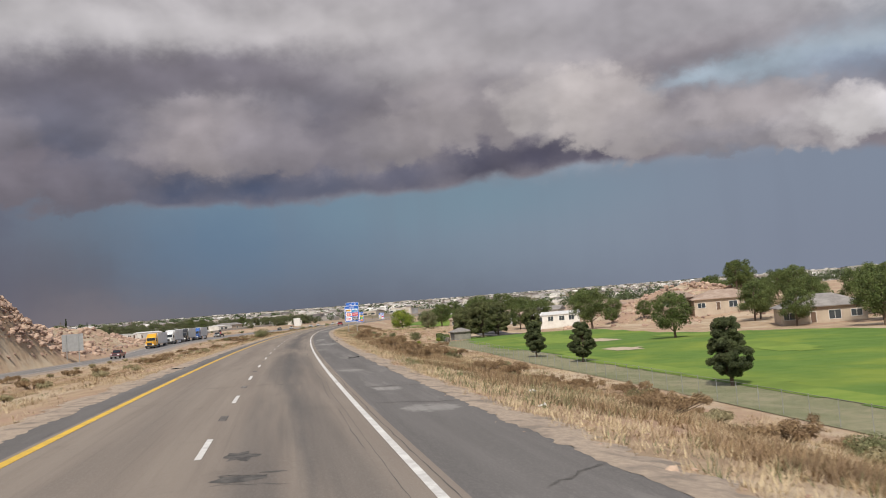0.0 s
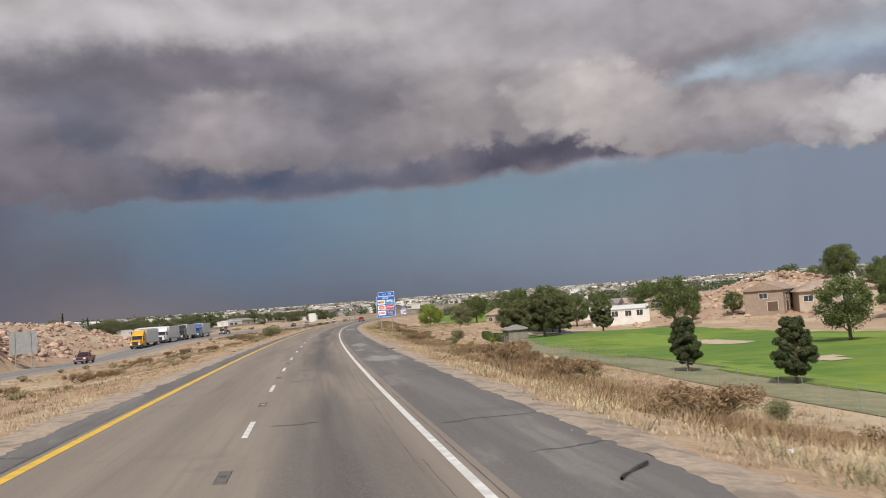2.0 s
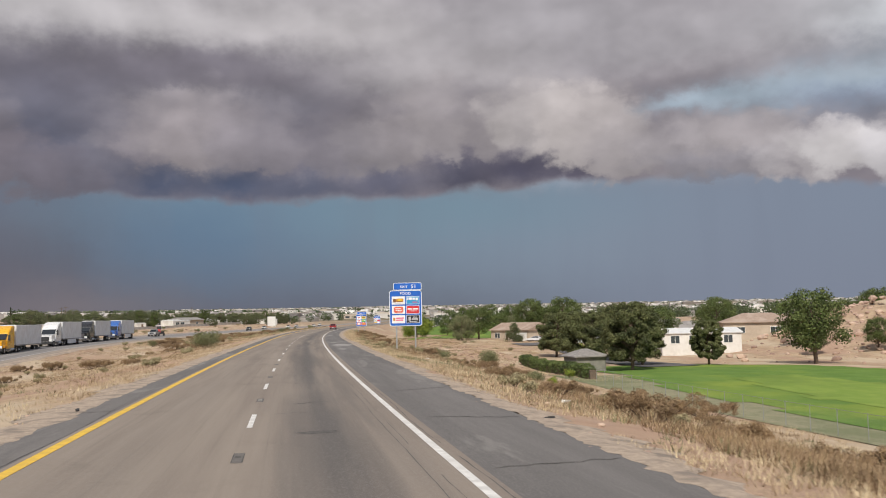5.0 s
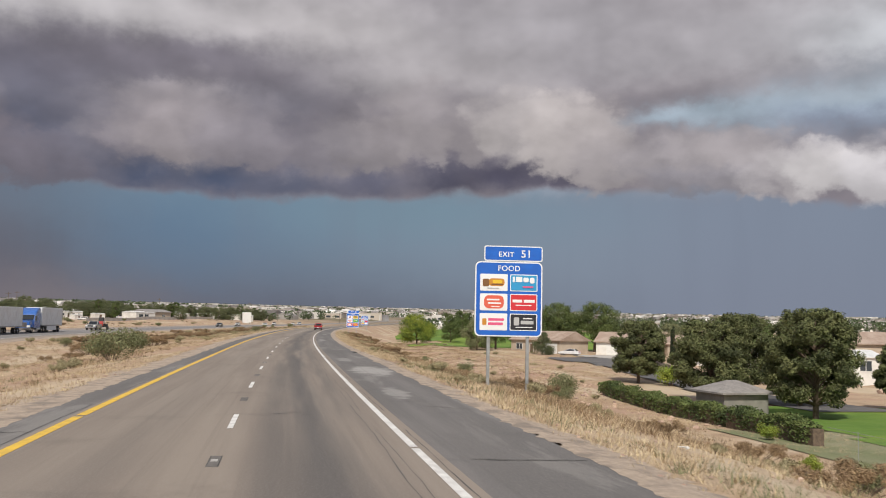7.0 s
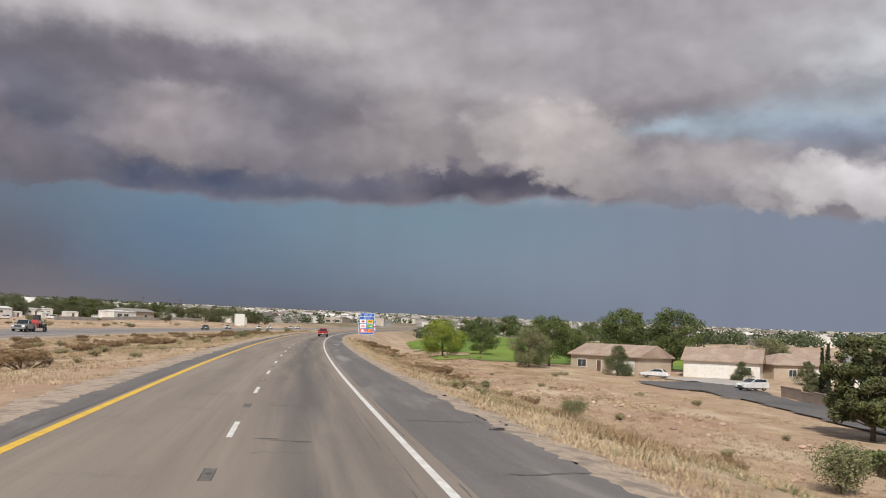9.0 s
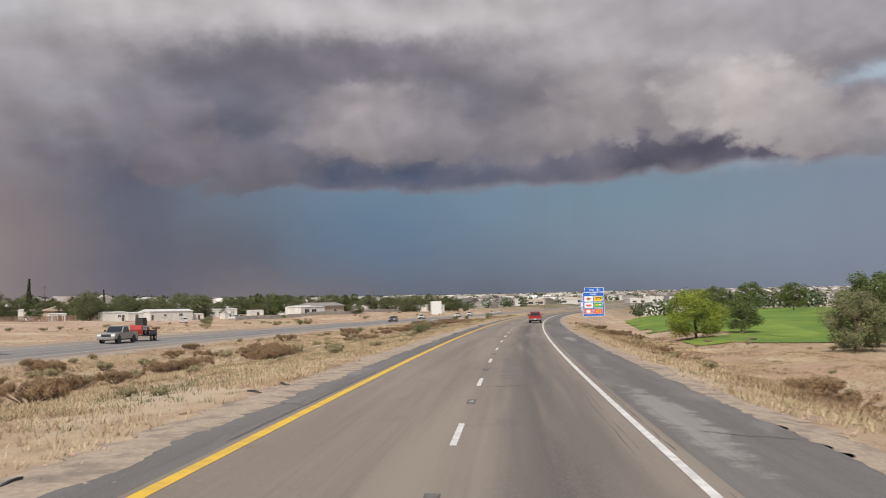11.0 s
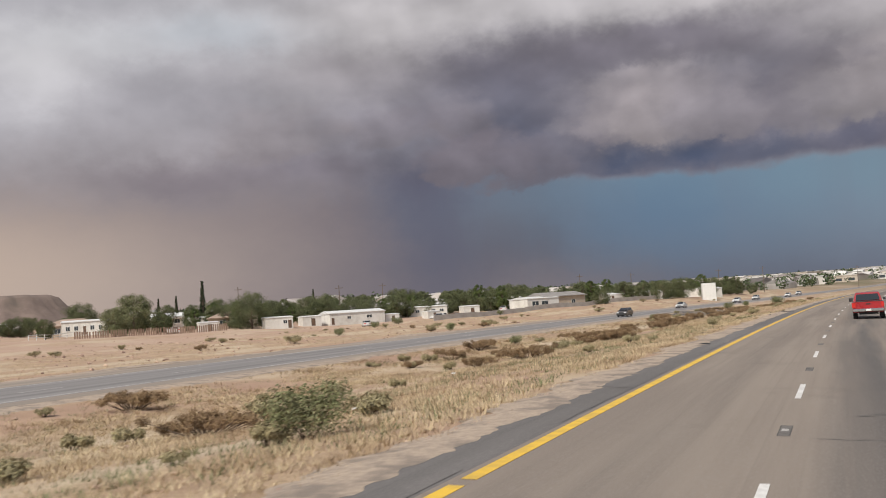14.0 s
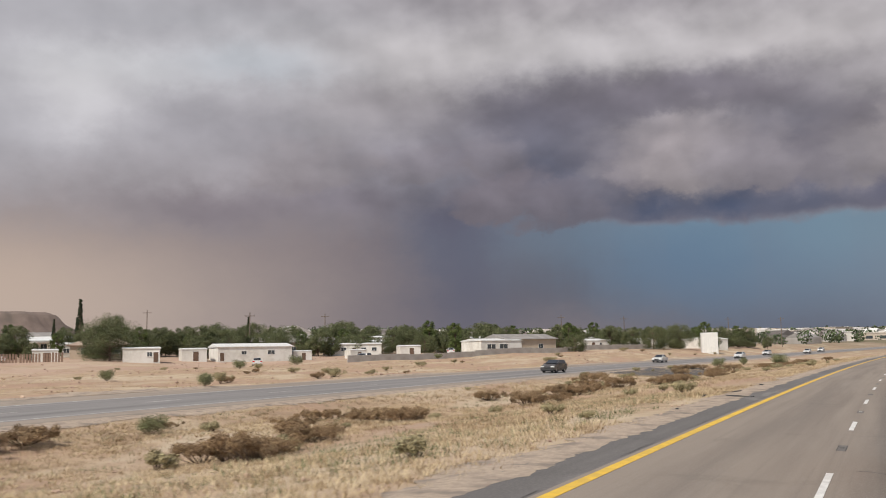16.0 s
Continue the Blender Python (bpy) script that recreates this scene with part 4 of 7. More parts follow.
def semi(name, colour, label, skirt=False, box=13.6):
    """A sleeper tractor with a box trailer."""
    truck = thing(name, Matrix(), label, "truck")
    mat = paint(name + "_paint", colour)
    bm = outline(bmesh.new(), [(-0.1, 0.75), (-0.1, 1.75), (-0.35, 1.86), (-1.9, 2.0), (-2.0, 2.05), (-2.05, 0.75)], -1.05, 1.05)
    part("bonnet", bevelled(bm, 0.08), mat, truck, "painted bonnet")
    bm = outline(bmesh.new(), [(-1.75, 0.75), (-1.80, 1.95), (-2.35, 2.85), (-3.2, 3.55), (-4.2, 3.95), (-5.0, 3.98), (-5.0, 0.75)], -1.22, 1.22)
    cab = part("cab", bevelled(bm, 0.10), mat, truck, "painted sleeper cab with roof fairing")
    bm = outline(bmesh.new(), [(-1.79, 2.05), (-2.32, 2.80), (-2.28, 2.82), (-1.74, 2.06)], -1.08, 1.08)
    part("windscreen", bm, CARGLASS, truck, "dark glass windscreen")
    part("grille", block(bmesh.new(), -0.62, 0.62, -0.14, -0.04, 0.85, 1.62, 0.04), CHROME if colour[0] < 0.2 else BLACKPLASTIC, truck, "upright radiator grille")
    part("bumper", block(bmesh.new(), -1.2, 1.2, -0.35, 0.06, 0.38, 0.78, 0.06), CHROME if colour[0] < 0.2 else BLACKPLASTIC, truck, "heavy front bumper")
    for side in (-1, 1):
        part("head_lamp", block(bmesh.new(), side * 0.68, side * 1.08, -0.16, -0.02, 0.88, 1.16, 0.04), CLEARLAMP, truck, "clear headlamp")
        part("side_window", block(bmesh.new(), side * 1.205, side * 1.235, -3.0, -2.2, 2.0, 2.65, 0.02), CARGLASS, truck)
        mirror = block(bmesh.new(), side * 1.40, side * 1.55, -2.05, -1.95, 1.9, 2.7, 0.03)
        tube(mirror, (side * 1.2, -2.0, 2.5), (side * 1.45, -2.0, 2.5), 0.02)
        part("mirror", mirror, BLACKPLASTIC, truck)
        part("fuel_tank", tube(bmesh.new(), (side * 0.95, -3.2, 0.62), (side * 0.95, -4.9, 0.62), 0.32, 0.32, 12), CHROME, truck, "round metal fuel tank")
        part("mudguard", block(bmesh.new(), side * 0.78, side * 1.22, -1.75, -0.55, 0.98, 1.2, 0.08), mat, truck)
        wheel(truck, side * 1.0, -1.15, 0.5, 0.3)
        for y in (-6.0, -7.3):
            wheel(truck, side * 0.92, y, 0.5, 0.55)
        for y in (-5.6 - box + 1.6, -5.6 - box + 2.9):
            wheel(truck, side * 0.92, y, 0.5, 0.55)
        if skirt:
            part("side_skirt", block(bmesh.new(), side * 1.24, side * 1.27, -5.6 - box + 3.6, -8.6, 0.35, 1.15), TRAILER, truck, "white side skirt")
    part("chassis", block(bmesh.new(), -0.45, 0.45, -8.0, -1.0, 0.62, 0.95), BLACKPLASTIC, truck)
    bm = block(bmesh.new(), -1.28, 1.28, -5.6 - box, -5.6, 1.18, 4.08, 0.03)
    trailer = part("trailer_box", bm, TRAILER, truck, "plain white box trailer")
    part("bottom_rail", block(bmesh.new(), -1.295, 1.295, -5.62 - box, -5.58, 1.05, 1.22), STEEL, trailer)
    part("rear_frame", block(bmesh.new(), -1.3, 1.3, -5.66 - box, -5.6 - box, 1.05, 4.1), STEEL, trailer)
    k = -8.0
    while k > -5.6 - box:
        for side in (-1, 1):
            part("panel_rib", block(bmesh.new(), side * 1.275, side * 1.292, k, k + 0.04, 1.22, 4.06), TRAILER, trailer)
        k -= 1.3
    part("landing_gear", block(bmesh.new(), -0.9, 0.9, -9.2, -9.0, 0.3, 1.1), STEEL, truck)
    part("rear_underrun", block(bmesh.new(), -1.1, 1.1, -5.6 - box, -5.5 - box, 0.5, 0.62), STEEL, truck)
    return truck


# ---- buildings: x across the front, the front towards -y ----
ROOF_TAN = material("roof_tan", (0.36, 0.27, 0.21), 0.9, second=(0.29, 0.21, 0.165), scale=2.2, third=(0.40, 0.31, 0.25), scale2=0.4, bump=0.6, bump_scale=9)
ROOF_GREY = material("roof_grey", (0.27, 0.25, 0.235), 0.9, second=(0.21, 0.195, 0.185), scale=2.2, third=(0.31, 0.29, 0.27), scale2=0.4, bump=0.6, bump_scale=9)
ROOF_WHITE = material("roof_white", (0.70, 0.70, 0.69), 0.6, second=(0.60, 0.60, 0.58), scale=1.2)
STUCCO = material("stucco_tan", (0.47, 0.385, 0.30), 0.95, second=(0.42, 0.34, 0.265), scale=1.2, third=(0.50, 0.42, 0.33), scale2=0.3, bump=0.4, bump_scale=40)
STUCCO_WHITE = material("stucco_white", (0.72, 0.69, 0.64), 0.92, second=(0.64, 0.61, 0.56), scale=1.0, third=(0.74, 0.72, 0.68), scale2=0.3, bump=0.4, bump_scale=40)
STUCCO_BROWN = material("stucco_brown", (0.36, 0.28, 0.22), 0.95, second=(0.31, 0.235, 0.185), scale=1.2, bump=0.4, bump_scale=40)
TRIM_WHITE = material("trim_white", (0.76, 0.75, 0.72), 0.6, second=(0.68, 0.67, 0.64), scale=2.0)
HOUSE_GLASS = material("house_glass", (0.05, 0.06, 0.07), 0.1, spec=0.7)
DOOR_BROWN = material("door_brown", (0.15, 0.09, 0.06), 0.6, second=(0.11, 0.07, 0.045), scale=2.0)
TEAL = material("teal_paint", (0.10, 0.33, 0.34), 0.6)


def house(name, w, d, h, roof_h, wall, roof, label, hip=False, openings=(), overhang=0.5, category="house"):
    """A one-storey house. openings: (kind, x, width, z0, z1, side) on the front or a side wall."""
    ob = thing(name, Matrix(), label, category)
    shell = part("wall", block(bmesh.new(), -w / 2, w / 2, -d / 2, d / 2, -2.2, h), wall, ob, "stucco outer walls")
    bm = bmesh.new()
    o = overhang
    lo = [bm.verts.new(p) for p in ((-w / 2 - o, -d / 2 - o, h), (w / 2 + o, -d / 2 - o, h), (w / 2 + o, d / 2 + o, h), (-w / 2 - o, d / 2 + o, h))]
    up = [bm.verts.new(v.co + Vector((0, 0, 0.16))) for v in lo]
    inset = d / 2 if hip else 0.0
    ridge = [bm.verts.new((x, 0, h + 0.16 + roof_h)) for x in (-w / 2 - o + inset, w / 2 + o - inset)]
    bm.faces.new(lo[::-1])
    for k in range(4):
        bm.faces.new((lo[k], lo[(k + 1) % 4], up[(k + 1) % 4], up[k]))
    bm.faces.new((up[0], up[1], ridge[1], ridge[0]))
    bm.faces.new((up[2], up[3], ridge[0], ridge[1]))
    bm.faces.new((up[1], up[2], ridge[1]))
    bm.faces.new((up[3], up[0], ridge[0]))
    part("roof", bm, roof, ob, "shingled hip roof" if hip else "shingled gable roof")
    for kind, x, width, z0, z1, side in openings:
        y = -d / 2
        box = (lambda bm, a, b, c, e, p, q: block(bm, a, b, y - q, y - p, c, e)) if side == "front" else (lambda bm, a, b, c, e, p, q: block(bm, w / 2 + p, w / 2 + q, a, b, c, e)) if side == "right" else (lambda bm, a, b, c, e, p, q: block(bm, -w / 2 - q, -w / 2 - p, a, b, c, e))
        bm = bmesh.new()
        box(bm, x - width / 2 - 0.08, x + width / 2 + 0.08, z1, z1 + 0.1, 0.0, 0.07)
        box(bm, x - width / 2 - 0.08, x - width / 2, z0, z1, 0.0, 0.06)
        box(bm, x + width / 2, x + width / 2 + 0.08, z0, z1, 0.0, 0.06)
        if kind == "garage":
            g = part("garage_door", bm, TRIM_WHITE, ob, "white sectional garage door")
            for j in range(4):
                bm = box(bmesh.new(), x - width / 2, x + width / 2, z0 + (z1 - z0) * j / 4 + 0.015, z0 + (z1 - z0) * (j + 1) / 4 - 0.015, 0.0, 0.035)
                part("panel", bm, TRIM_WHITE, g)
        elif kind == "door":
            g = part("door", bm, TRIM_WHITE, ob, "brown front door in a white frame")
            part("leaf", box(bmesh.new(), x - width / 2, x + width / 2, z0, z1, 0.0, 0.03), DOOR_BROWN, g)
        else:
            box(bm, x - width / 2 - 0.1, x + width / 2 + 0.1, z0 - 0.08, z0, 0.0, 0.1)
            box(bm, x - 0.03, x + 0.03, z0, z1, 0.0, 0.05)
            g = part("window", bm, TEAL if kind == "teal" else TRIM_WHITE, ob, "framed window")
            part("pane", box(bmesh.new(), x - width / 2, x + width / 2, z0, z1, 0.0, 0.025), HOUSE_GLASS, g)
    return ob


# ---- wear on the tarmac ----
GRIT = material("gravel_verge", (0.35, 0.28, 0.22), 0.97, second=(0.46, 0.365, 0.28), scale=7.0, third=(0.24, 0.197, 0.162), scale2=1.3, bump=1.0, bump_scale=22)


def blot(name, s, u, rs, ru, z, mat, parent, seed, sides=18):
    """A flat patch with an uneven outline."""
    rng = random.Random(seed)
    ring = []
    for k in range(sides):
        a, r = 6.2832 * k / sides, rng.uniform(0.55, 1.1)
        ring.append(road(s + rs * r * math.cos(a), u + ru * r * math.sin(a), z))
    bm = bmesh.new()
    bm.faces.new([bm.verts.new(p) for p in ring][::-1])
    bmesh.ops.recalc_face_normals(bm, faces=bm.faces)
    if bm.faces[:][0].normal.z < 0:
        bmesh.ops.reverse_faces(bm, faces=bm.faces)
    return part(name, bm, mat, parent)


def crack(s, u0, u1, drift, z, parent, seed, width=0.05):
    """A dark jagged crack across the tarmac from u0 to u1."""
    rng = random.Random(seed)
    verts, n = [], 9
    for k in range(n + 1):
        f = k / n
        a, w = s + drift * f + rng.uniform(-0.12, 0.12), width * rng.uniform(0.4, 1.3) * (1.0 if 0 < k < n else 0.2)
        u = u0 + (u1 - u0) * f
        verts += [road(a - w, u, z), road(a + w, u, z)]
    data = bpy.data.meshes.new("crack")
    data.from_pydata(verts, [], [(2 * k + 1, 2 * k, 2 * k + 2, 2 * k + 3) for k in range(n)])
    data.materials.append(DARK)
    data.update()
    ob = new("crack", data)
    ob.parent = parent


wear = random.Random(11)
for k, (s, u, rs, ru) in enumerate(((24.5, 0.75, 0.7, 0.35), (22.0, 0.8, 0.4, 0.5), (97, 1.2, 0.25, 0.5), (115, 0.9, 0.3, 0.4), (145, 1.5, 0.3, 0.6), (277, 1.2, 0.35, 0.5), (331, 1.1, 0.6, 0.12), (350, 1.6, 0.9, 0.1))):
    blot("tar_blot", s, u, rs, ru, 0.003, DARK, carriage, 40 + k)
for k in range(46):
    s = -8 + k * 10.4 + wear.uniform(-4, 4)
    crack(s, wear.uniform(3.9, 5.0), 6.3, wear.uniform(-1.5, 1.5), 0.001, right_edge, k, wear.uniform(0.03, 0.08))
    if k % 2:
        crack(s + 4, -5.0, -3.8, wear.uniform(-0.6, 0.6), 0.001, left_edge, 90 + k, 0.05)
    if k % 3 == 0:
        crack(s + 2, 0.4, 1.4 + wear.random(), wear.uniform(-0.3, 0.3), 0.002, carriage, 200 + k, 0.035)
def long_crack(s0, s1, u, parent, seed, width=0.018):
    """A dark wandering crack along the lane, broken here and there."""
    verts, faces, s_, rng = [], [], s0, random.Random(seed)
    while s_ < s1:
        a = u + 0.10 * noise.noise(Vector((s_ * 0.12, seed, 1))) + 0.035 * noise.noise(Vector((s_ * 0.9, seed, 3)))
        w = width * rng.uniform(0.3, 1.3)
        verts += [road(s_, a - w, 0.002), road(s_, a + w, 0.002)]
        k = len(verts)
        if k > 2 and noise.noise(Vector((s_ * 0.16, seed, 7))) > -0.12:
            faces.append((k - 4, k - 3, k - 1, k - 2))
        s_ += 0.6
    data = bpy.data.meshes.new("crack")
    data.from_pydata(verts, [], faces)
    data.materials.append(DARK)
    data.update()
    ob = new("crack", data)
    ob.parent = parent


for k, (u, w_) in enumerate(((2.95, 0.009), (3.1, 0.006), (3.72, 0.012), (-3.86, 0.014))):
    long_crack(-20, 470, u, carriage, 300 + k, w_)
for k in range(30):
    s = 12 + 15.2 * k + wear.uniform(-5, 5)
    u = wear.uniform(0.5, 1.6)
    for j in range(3):
        blot("tar_blot", s + wear.uniform(-0.3, 0.3), u + 0.35 * j, wear.uniform(0.05, 0.16), wear.uniform(0.12, 0.3), 0.003, DARK, carriage, 500 + 3 * k + j, 11)


def verge(name, inner, outer, s0, s1, seed, lift):
    """Loose gravel along the tarmac's edge, ragged on both sides."""
    ss = axis(((s0, 0.25), (s1, 0)))
    verts, faces, n = [], [], 5
    way_ = 1 if outer > inner else -1
    for s in ss:
        i_ = inner + 0.22 * noise.noise(Vector((s * 0.35, seed, 0))) + 0.16 * noise.noise(Vector((s * 1.9, seed, 2))) + 0.14 * noise.noise(Vector((s * 5.3, seed, 4)))
        o = outer + 0.7 * noise.noise(Vector((s * 0.2, seed, 5))) + 0.5 * noise.noise(Vector((s * 1.1, seed, 7))) + 0.3 * noise.noise(Vector((s * 3.7, seed, 8)))
        for k in range(n):
            u = i_ + (o - i_) * k / (n - 1)
            z = ground_z(s, u) + lift * (1.0 if k < n - 1 else 0.3)
            if (u - EDGE[seed]) * way_ < 0.5:
                z = max(z, -0.001)
            verts.append(road(s, u, z))
    for i in range(len(ss) - 1):
        for k in range(n - 1):
            f = (i * n + k, i * n + k + 1, (i + 1) * n + k + 1, (i + 1) * n + k)
            faces.append(f if outer > inner else f[::-1])
    data = bpy.data.meshes.new(name)
    data.from_pydata(verts, [], faces)
    data.polygons.foreach_set("use_smooth", [True] * len(data.polygons))
    data.materials.append(GRIT)
    data.update()
    return tagged(new(name, data), "loose grey-brown gravel beside the tarmac", "gravel", kind="structure")


EDGE = {1: 6.4, 2: -5.0, 3: -90.0, 4: 90.0}
verge("gravel_verge", 6.35, 7.5, -20, 560, 1, 0.035)
verge("gravel_verge", -4.65, -6.0, -20, 600, 2, 0.035)
verge("gravel_verge", -34.7, -33.2, -20, 700, 3, 0.03)
verge("gravel_verge", -47.1, -49.0, 200, 700, 4, 0.03)
# median crossover; its near-black colour also stands in for shadow patches there
CROSSOVER = material("crossover_shadowed", (0.07, 0.065, 0.062), 0.9, second=(0.11, 0.10, 0.095), scale=0.8, bump=0.4)
cross = sheet("crossover", axis(((528, 3), (566, 0))), [-35.0, -32, -29, -26, -23], ground_z, CROSSOVER, 0.05)
tagged(cross, "tarmac crossover in the median, shadow patches put into its dark colour", "road", kind="structure")

# ---- the golf course ----
LAWN = material("golf_lawn", (0.105, 0.185, 0.035), 0.9, second=(0.13, 0.215, 0.042), scale=0.25, third=(0.205, 0.27, 0.045), scale2=0.06, bump=0.5, bump_scale=25, spec=0.2)
ROUGH_GRASS = material("golf_rough", (0.215, 0.215, 0.125), 0.95, second=(0.29, 0.265, 0.17), scale=0.6, third=(0.17, 0.185, 0.095), scale2=0.07, bump=0.6, bump_scale=20, spec=0.2)
FRINGE = material("lawn_fringe", (0.17, 0.255, 0.045), 0.95, second=(0.21, 0.285, 0.055), scale=0.5, third=(0.14, 0.21, 0.04), scale2=0.1, spec=0.2)
SAND = material("bunker_sand", (0.52, 0.42, 0.31), 0.97, second=(0.46, 0.37, 0.27), scale=1.0, bump=0.3)
CONCRETE = material("concrete", (0.42, 0.39, 0.355), 0.95, second=(0.36, 0.33, 0.30), scale=1.5, third=(0.46, 0.43, 0.40), scale2=0.3, bump=0.3)


def field(name, s0, s1, u0, u1, inside, mat, lift, label, step=1.6):
    """A patch of ground cover inside an outline, laid on the land."""
    ss, us = axis(((s0, step), (s1, 0))), axis(((u0, step), (u1, 0)))
    index, verts, faces = {}, [], []
    for i in range(len(ss) - 1):
        for j in range(len(us) - 1):
            if inside((ss[i] + ss[i + 1]) / 2, (us[j] + us[j + 1]) / 2):
                f = []
                for a, b in ((i, j), (i, j + 1), (i + 1, j + 1), (i + 1, j)):
                    if (a, b) not in index:
                        index[a, b] = len(verts)
                        verts.append(road(ss[a], us[b], ground_z(ss[a], us[b]) + lift))
                    f.append(index[a, b])
                faces.append(f)
    data = bpy.data.meshes.new(name)
    data.from_pydata(verts, [], faces)
    data.polygons.foreach_set("use_smooth", [True] * len(data.polygons))
    data.materials.append(mat)
    data.update()
    return tagged(new(name, data), label, "grass", kind="structure")


def wavy(s, k, size):
    return size * noise.noise(Vector((s * 0.03, k, 0.0))) + 0.4 * size * noise.noise(Vector((s * 0.11, k, 3.0)))


def oval(s, u, cs, cu, rs, ru):
    return ((s - cs) / rs) ** 2 + ((u - cu) / ru) ** 2 < 1 + 0.35 * noise.noise(Vector((s * 0.12, u * 0.2, cs)))


field("rough_grass", -90, 238, 29, 60, lambda s, u: 30.5 + wavy(s, 1, 1.0) < u < 58, ROUGH_GRASS, 0.05, "faded grey-green rough grass of the golf course")
field("lawn", -90, 262, 34, 112, lambda s, u: 38 + wavy(s, 5, 2.0) + max(0, s - 215) * 0.1 < u < steps(s, ((-90, 90), (90, 92), (171, 84), (249, 71), (262, 58))) + wavy(s, 8, 3.0), LAWN, 0.085, "bright mown green golf lawn")
field("lawn_fringe", -90, 150, 36, 46, lambda s, u: 38 + wavy(s, 5, 2.0) < u < 41.5 + wavy(s, 15, 2.2), FRINGE, 0.11, "yellow-green fringe of the golf lawn")
field("putting_green", 180, 232, 44, 66, lambda s, u: oval(s, u, 207, 54, 22, 7.5), FRINGE, 0.11, "smooth pale putting green")
field("lawn_fringe", 150, 205, 62, 82, lambda s, u: oval(s, u, 172, 73, 20, 5), FRINGE, 0.12, "yellow-green fringe of the golf lawn")
field("lawn_fringe", 104, 142, 54, 70, lambda s, u: oval(s, u, 122, 62, 12, 4), FRINGE, 0.12, "yellow-green fringe of the golf lawn")
field("bunker", 172, 202, 50, 68, lambda s, u: oval(s, u, 187, 59, 10, 3.4), SAND, 0.135, "pale sand bunker in the golf lawn", 1.0)
field("bunker", 130, 152, 43, 54, lambda s, u: oval(s, u, 140, 48.5, 5.5, 2.2), SAND, 0.135, "pale sand bunker in the golf lawn", 1.2)
field("lawn", 420, 700, 24, 118, lambda s, u: max(27.5, 42 - abs(s - 470) * 0.5) + wavy(s, 4, 2.0) < u < 108 + wavy(s, 9, 6), LAWN, 0.14, "bright mown green golf lawn", 2.5)
field("lawn_fringe", 436, 520, 30, 70, lambda s, u: oval(s, u, 478, 50, 30, 6), FRINGE, 0.17, "yellow-green fringe of the golf lawn", 2.0)

# the chain-link fence along the course
LINK = bpy.data.materials.new("chain_link")
LINK.use_nodes = True
n = Nodes(LINK.node_tree)
wire = n.add("ShaderNodeBsdfPrincipled")
n.put(wire.inputs["Base Color"], (0.34, 0.36, 0.36, 1))
n.put(wire.inputs["Roughness"], 0.6)
blend = n.add("ShaderNodeMixShader")
n.put(blend.inputs[0], n.span(n.noise(n.add("ShaderNodeTexCoord").outputs["Object"], 1.5, 3.0), 0.3, 0.7, 0.03, 0.08))
n.put(blend.inputs[1], n.add("ShaderNodeBsdfTransparent").outputs[0])
n.put(blend.inputs[2], wire.outputs[0])
n.tree.links.new(blend.outputs[0], n.add("ShaderNodeOutputMaterial").inputs[0])
GALV = material("galvanised", (0.42, 0.43, 0.43), 0.5, 0.6, second=(0.34, 0.35, 0.35), scale=4.0)
fence = thing("fence", Matrix(), "galvanised chain-link fence beside the golf course", "fence")


def fence_u(s):
    return 30.3 + 0.6 * math.sin(s * 0.02) + 2.6 * max(0.0, min(1.0, (s - 140.0) / 80.0))


for k in range(-10, 75):
    s = 3.0 * k
    a, b = road(s, fence_u(s), ground_z(s, fence_u(s))), road(s + 3, fence_u(s + 3), ground_z(s + 3, fence_u(s + 3)))
    up = Vector((0, 0, 1.55))
    part("post", tube(bmesh.new(), a - up * 0.2, a + up * 1.04, 0.022, 0.022, 6), GALV, fence)
    bm = tube(bmesh.new(), a + up, b + up, 0.012, 0.012, 5)
    part("rail", bm, GALV, fence)
    bm = bmesh.new()
    off = Vector((0.03, 0, 0))
    bm.faces.new([bm.verts.new(p + off) for p in (a + up * 0.04, b + up * 0.04, b + up, a + up)])
    part("chain_link", bm, LINK, fence, "grey wire netting")

# ---- road signs ----
BLUE = material("sign_blue", (0.012, 0.13, 0.56), 0.45, second=(0.015, 0.11, 0.48), scale=1.2)
SIGNWHITE = material("sign_white", (0.80, 0.80, 0.80), 0.45)
SIGNBACK = material("sign_back", (0.42, 0.43, 0.44), 0.5, 0.5, second=(0.36, 0.37, 0.38), scale=1.5)
INK = {k: material("sign_" + k, c, 0.5) for k, c in dict(orange=(0.55, 0.24, 0.03), red=(0.60, 0.03, 0.04), coral=(0.68, 0.12, 0.07), sky=(0.03, 0.30, 0.58), pink=(0.70, 0.10, 0.22), black=(0.02, 0.02, 0.025), yellow=(0.75, 0.50, 0.03), green=(0.05, 0.36, 0.06), grey=(0.45, 0.45, 0.45), brown=(0.20, 0.09, 0.03)).items()}


def words(text, size, x, y, z, mat, parent):
    """Raised letters that face -y, centred on x."""
    curve = bpy.data.curves.new("letters", "FONT")
    curve.body, curve.size, curve.align_x, curve.extrude, curve.space_character = text, size, "CENTER", 0.004, 1.1
    curve.offset = 0.012 * size
    tmp = bpy.data.objects.new("letters", curve)
    data = bpy.data.meshes.new_from_object(tmp)
    bpy.data.objects.remove(tmp)
    data.materials.append(mat)
    ob = new("letters", data)
    ob.parent = parent
    ob.matrix_basis = pose(x, y, z, 90, 0, 0)


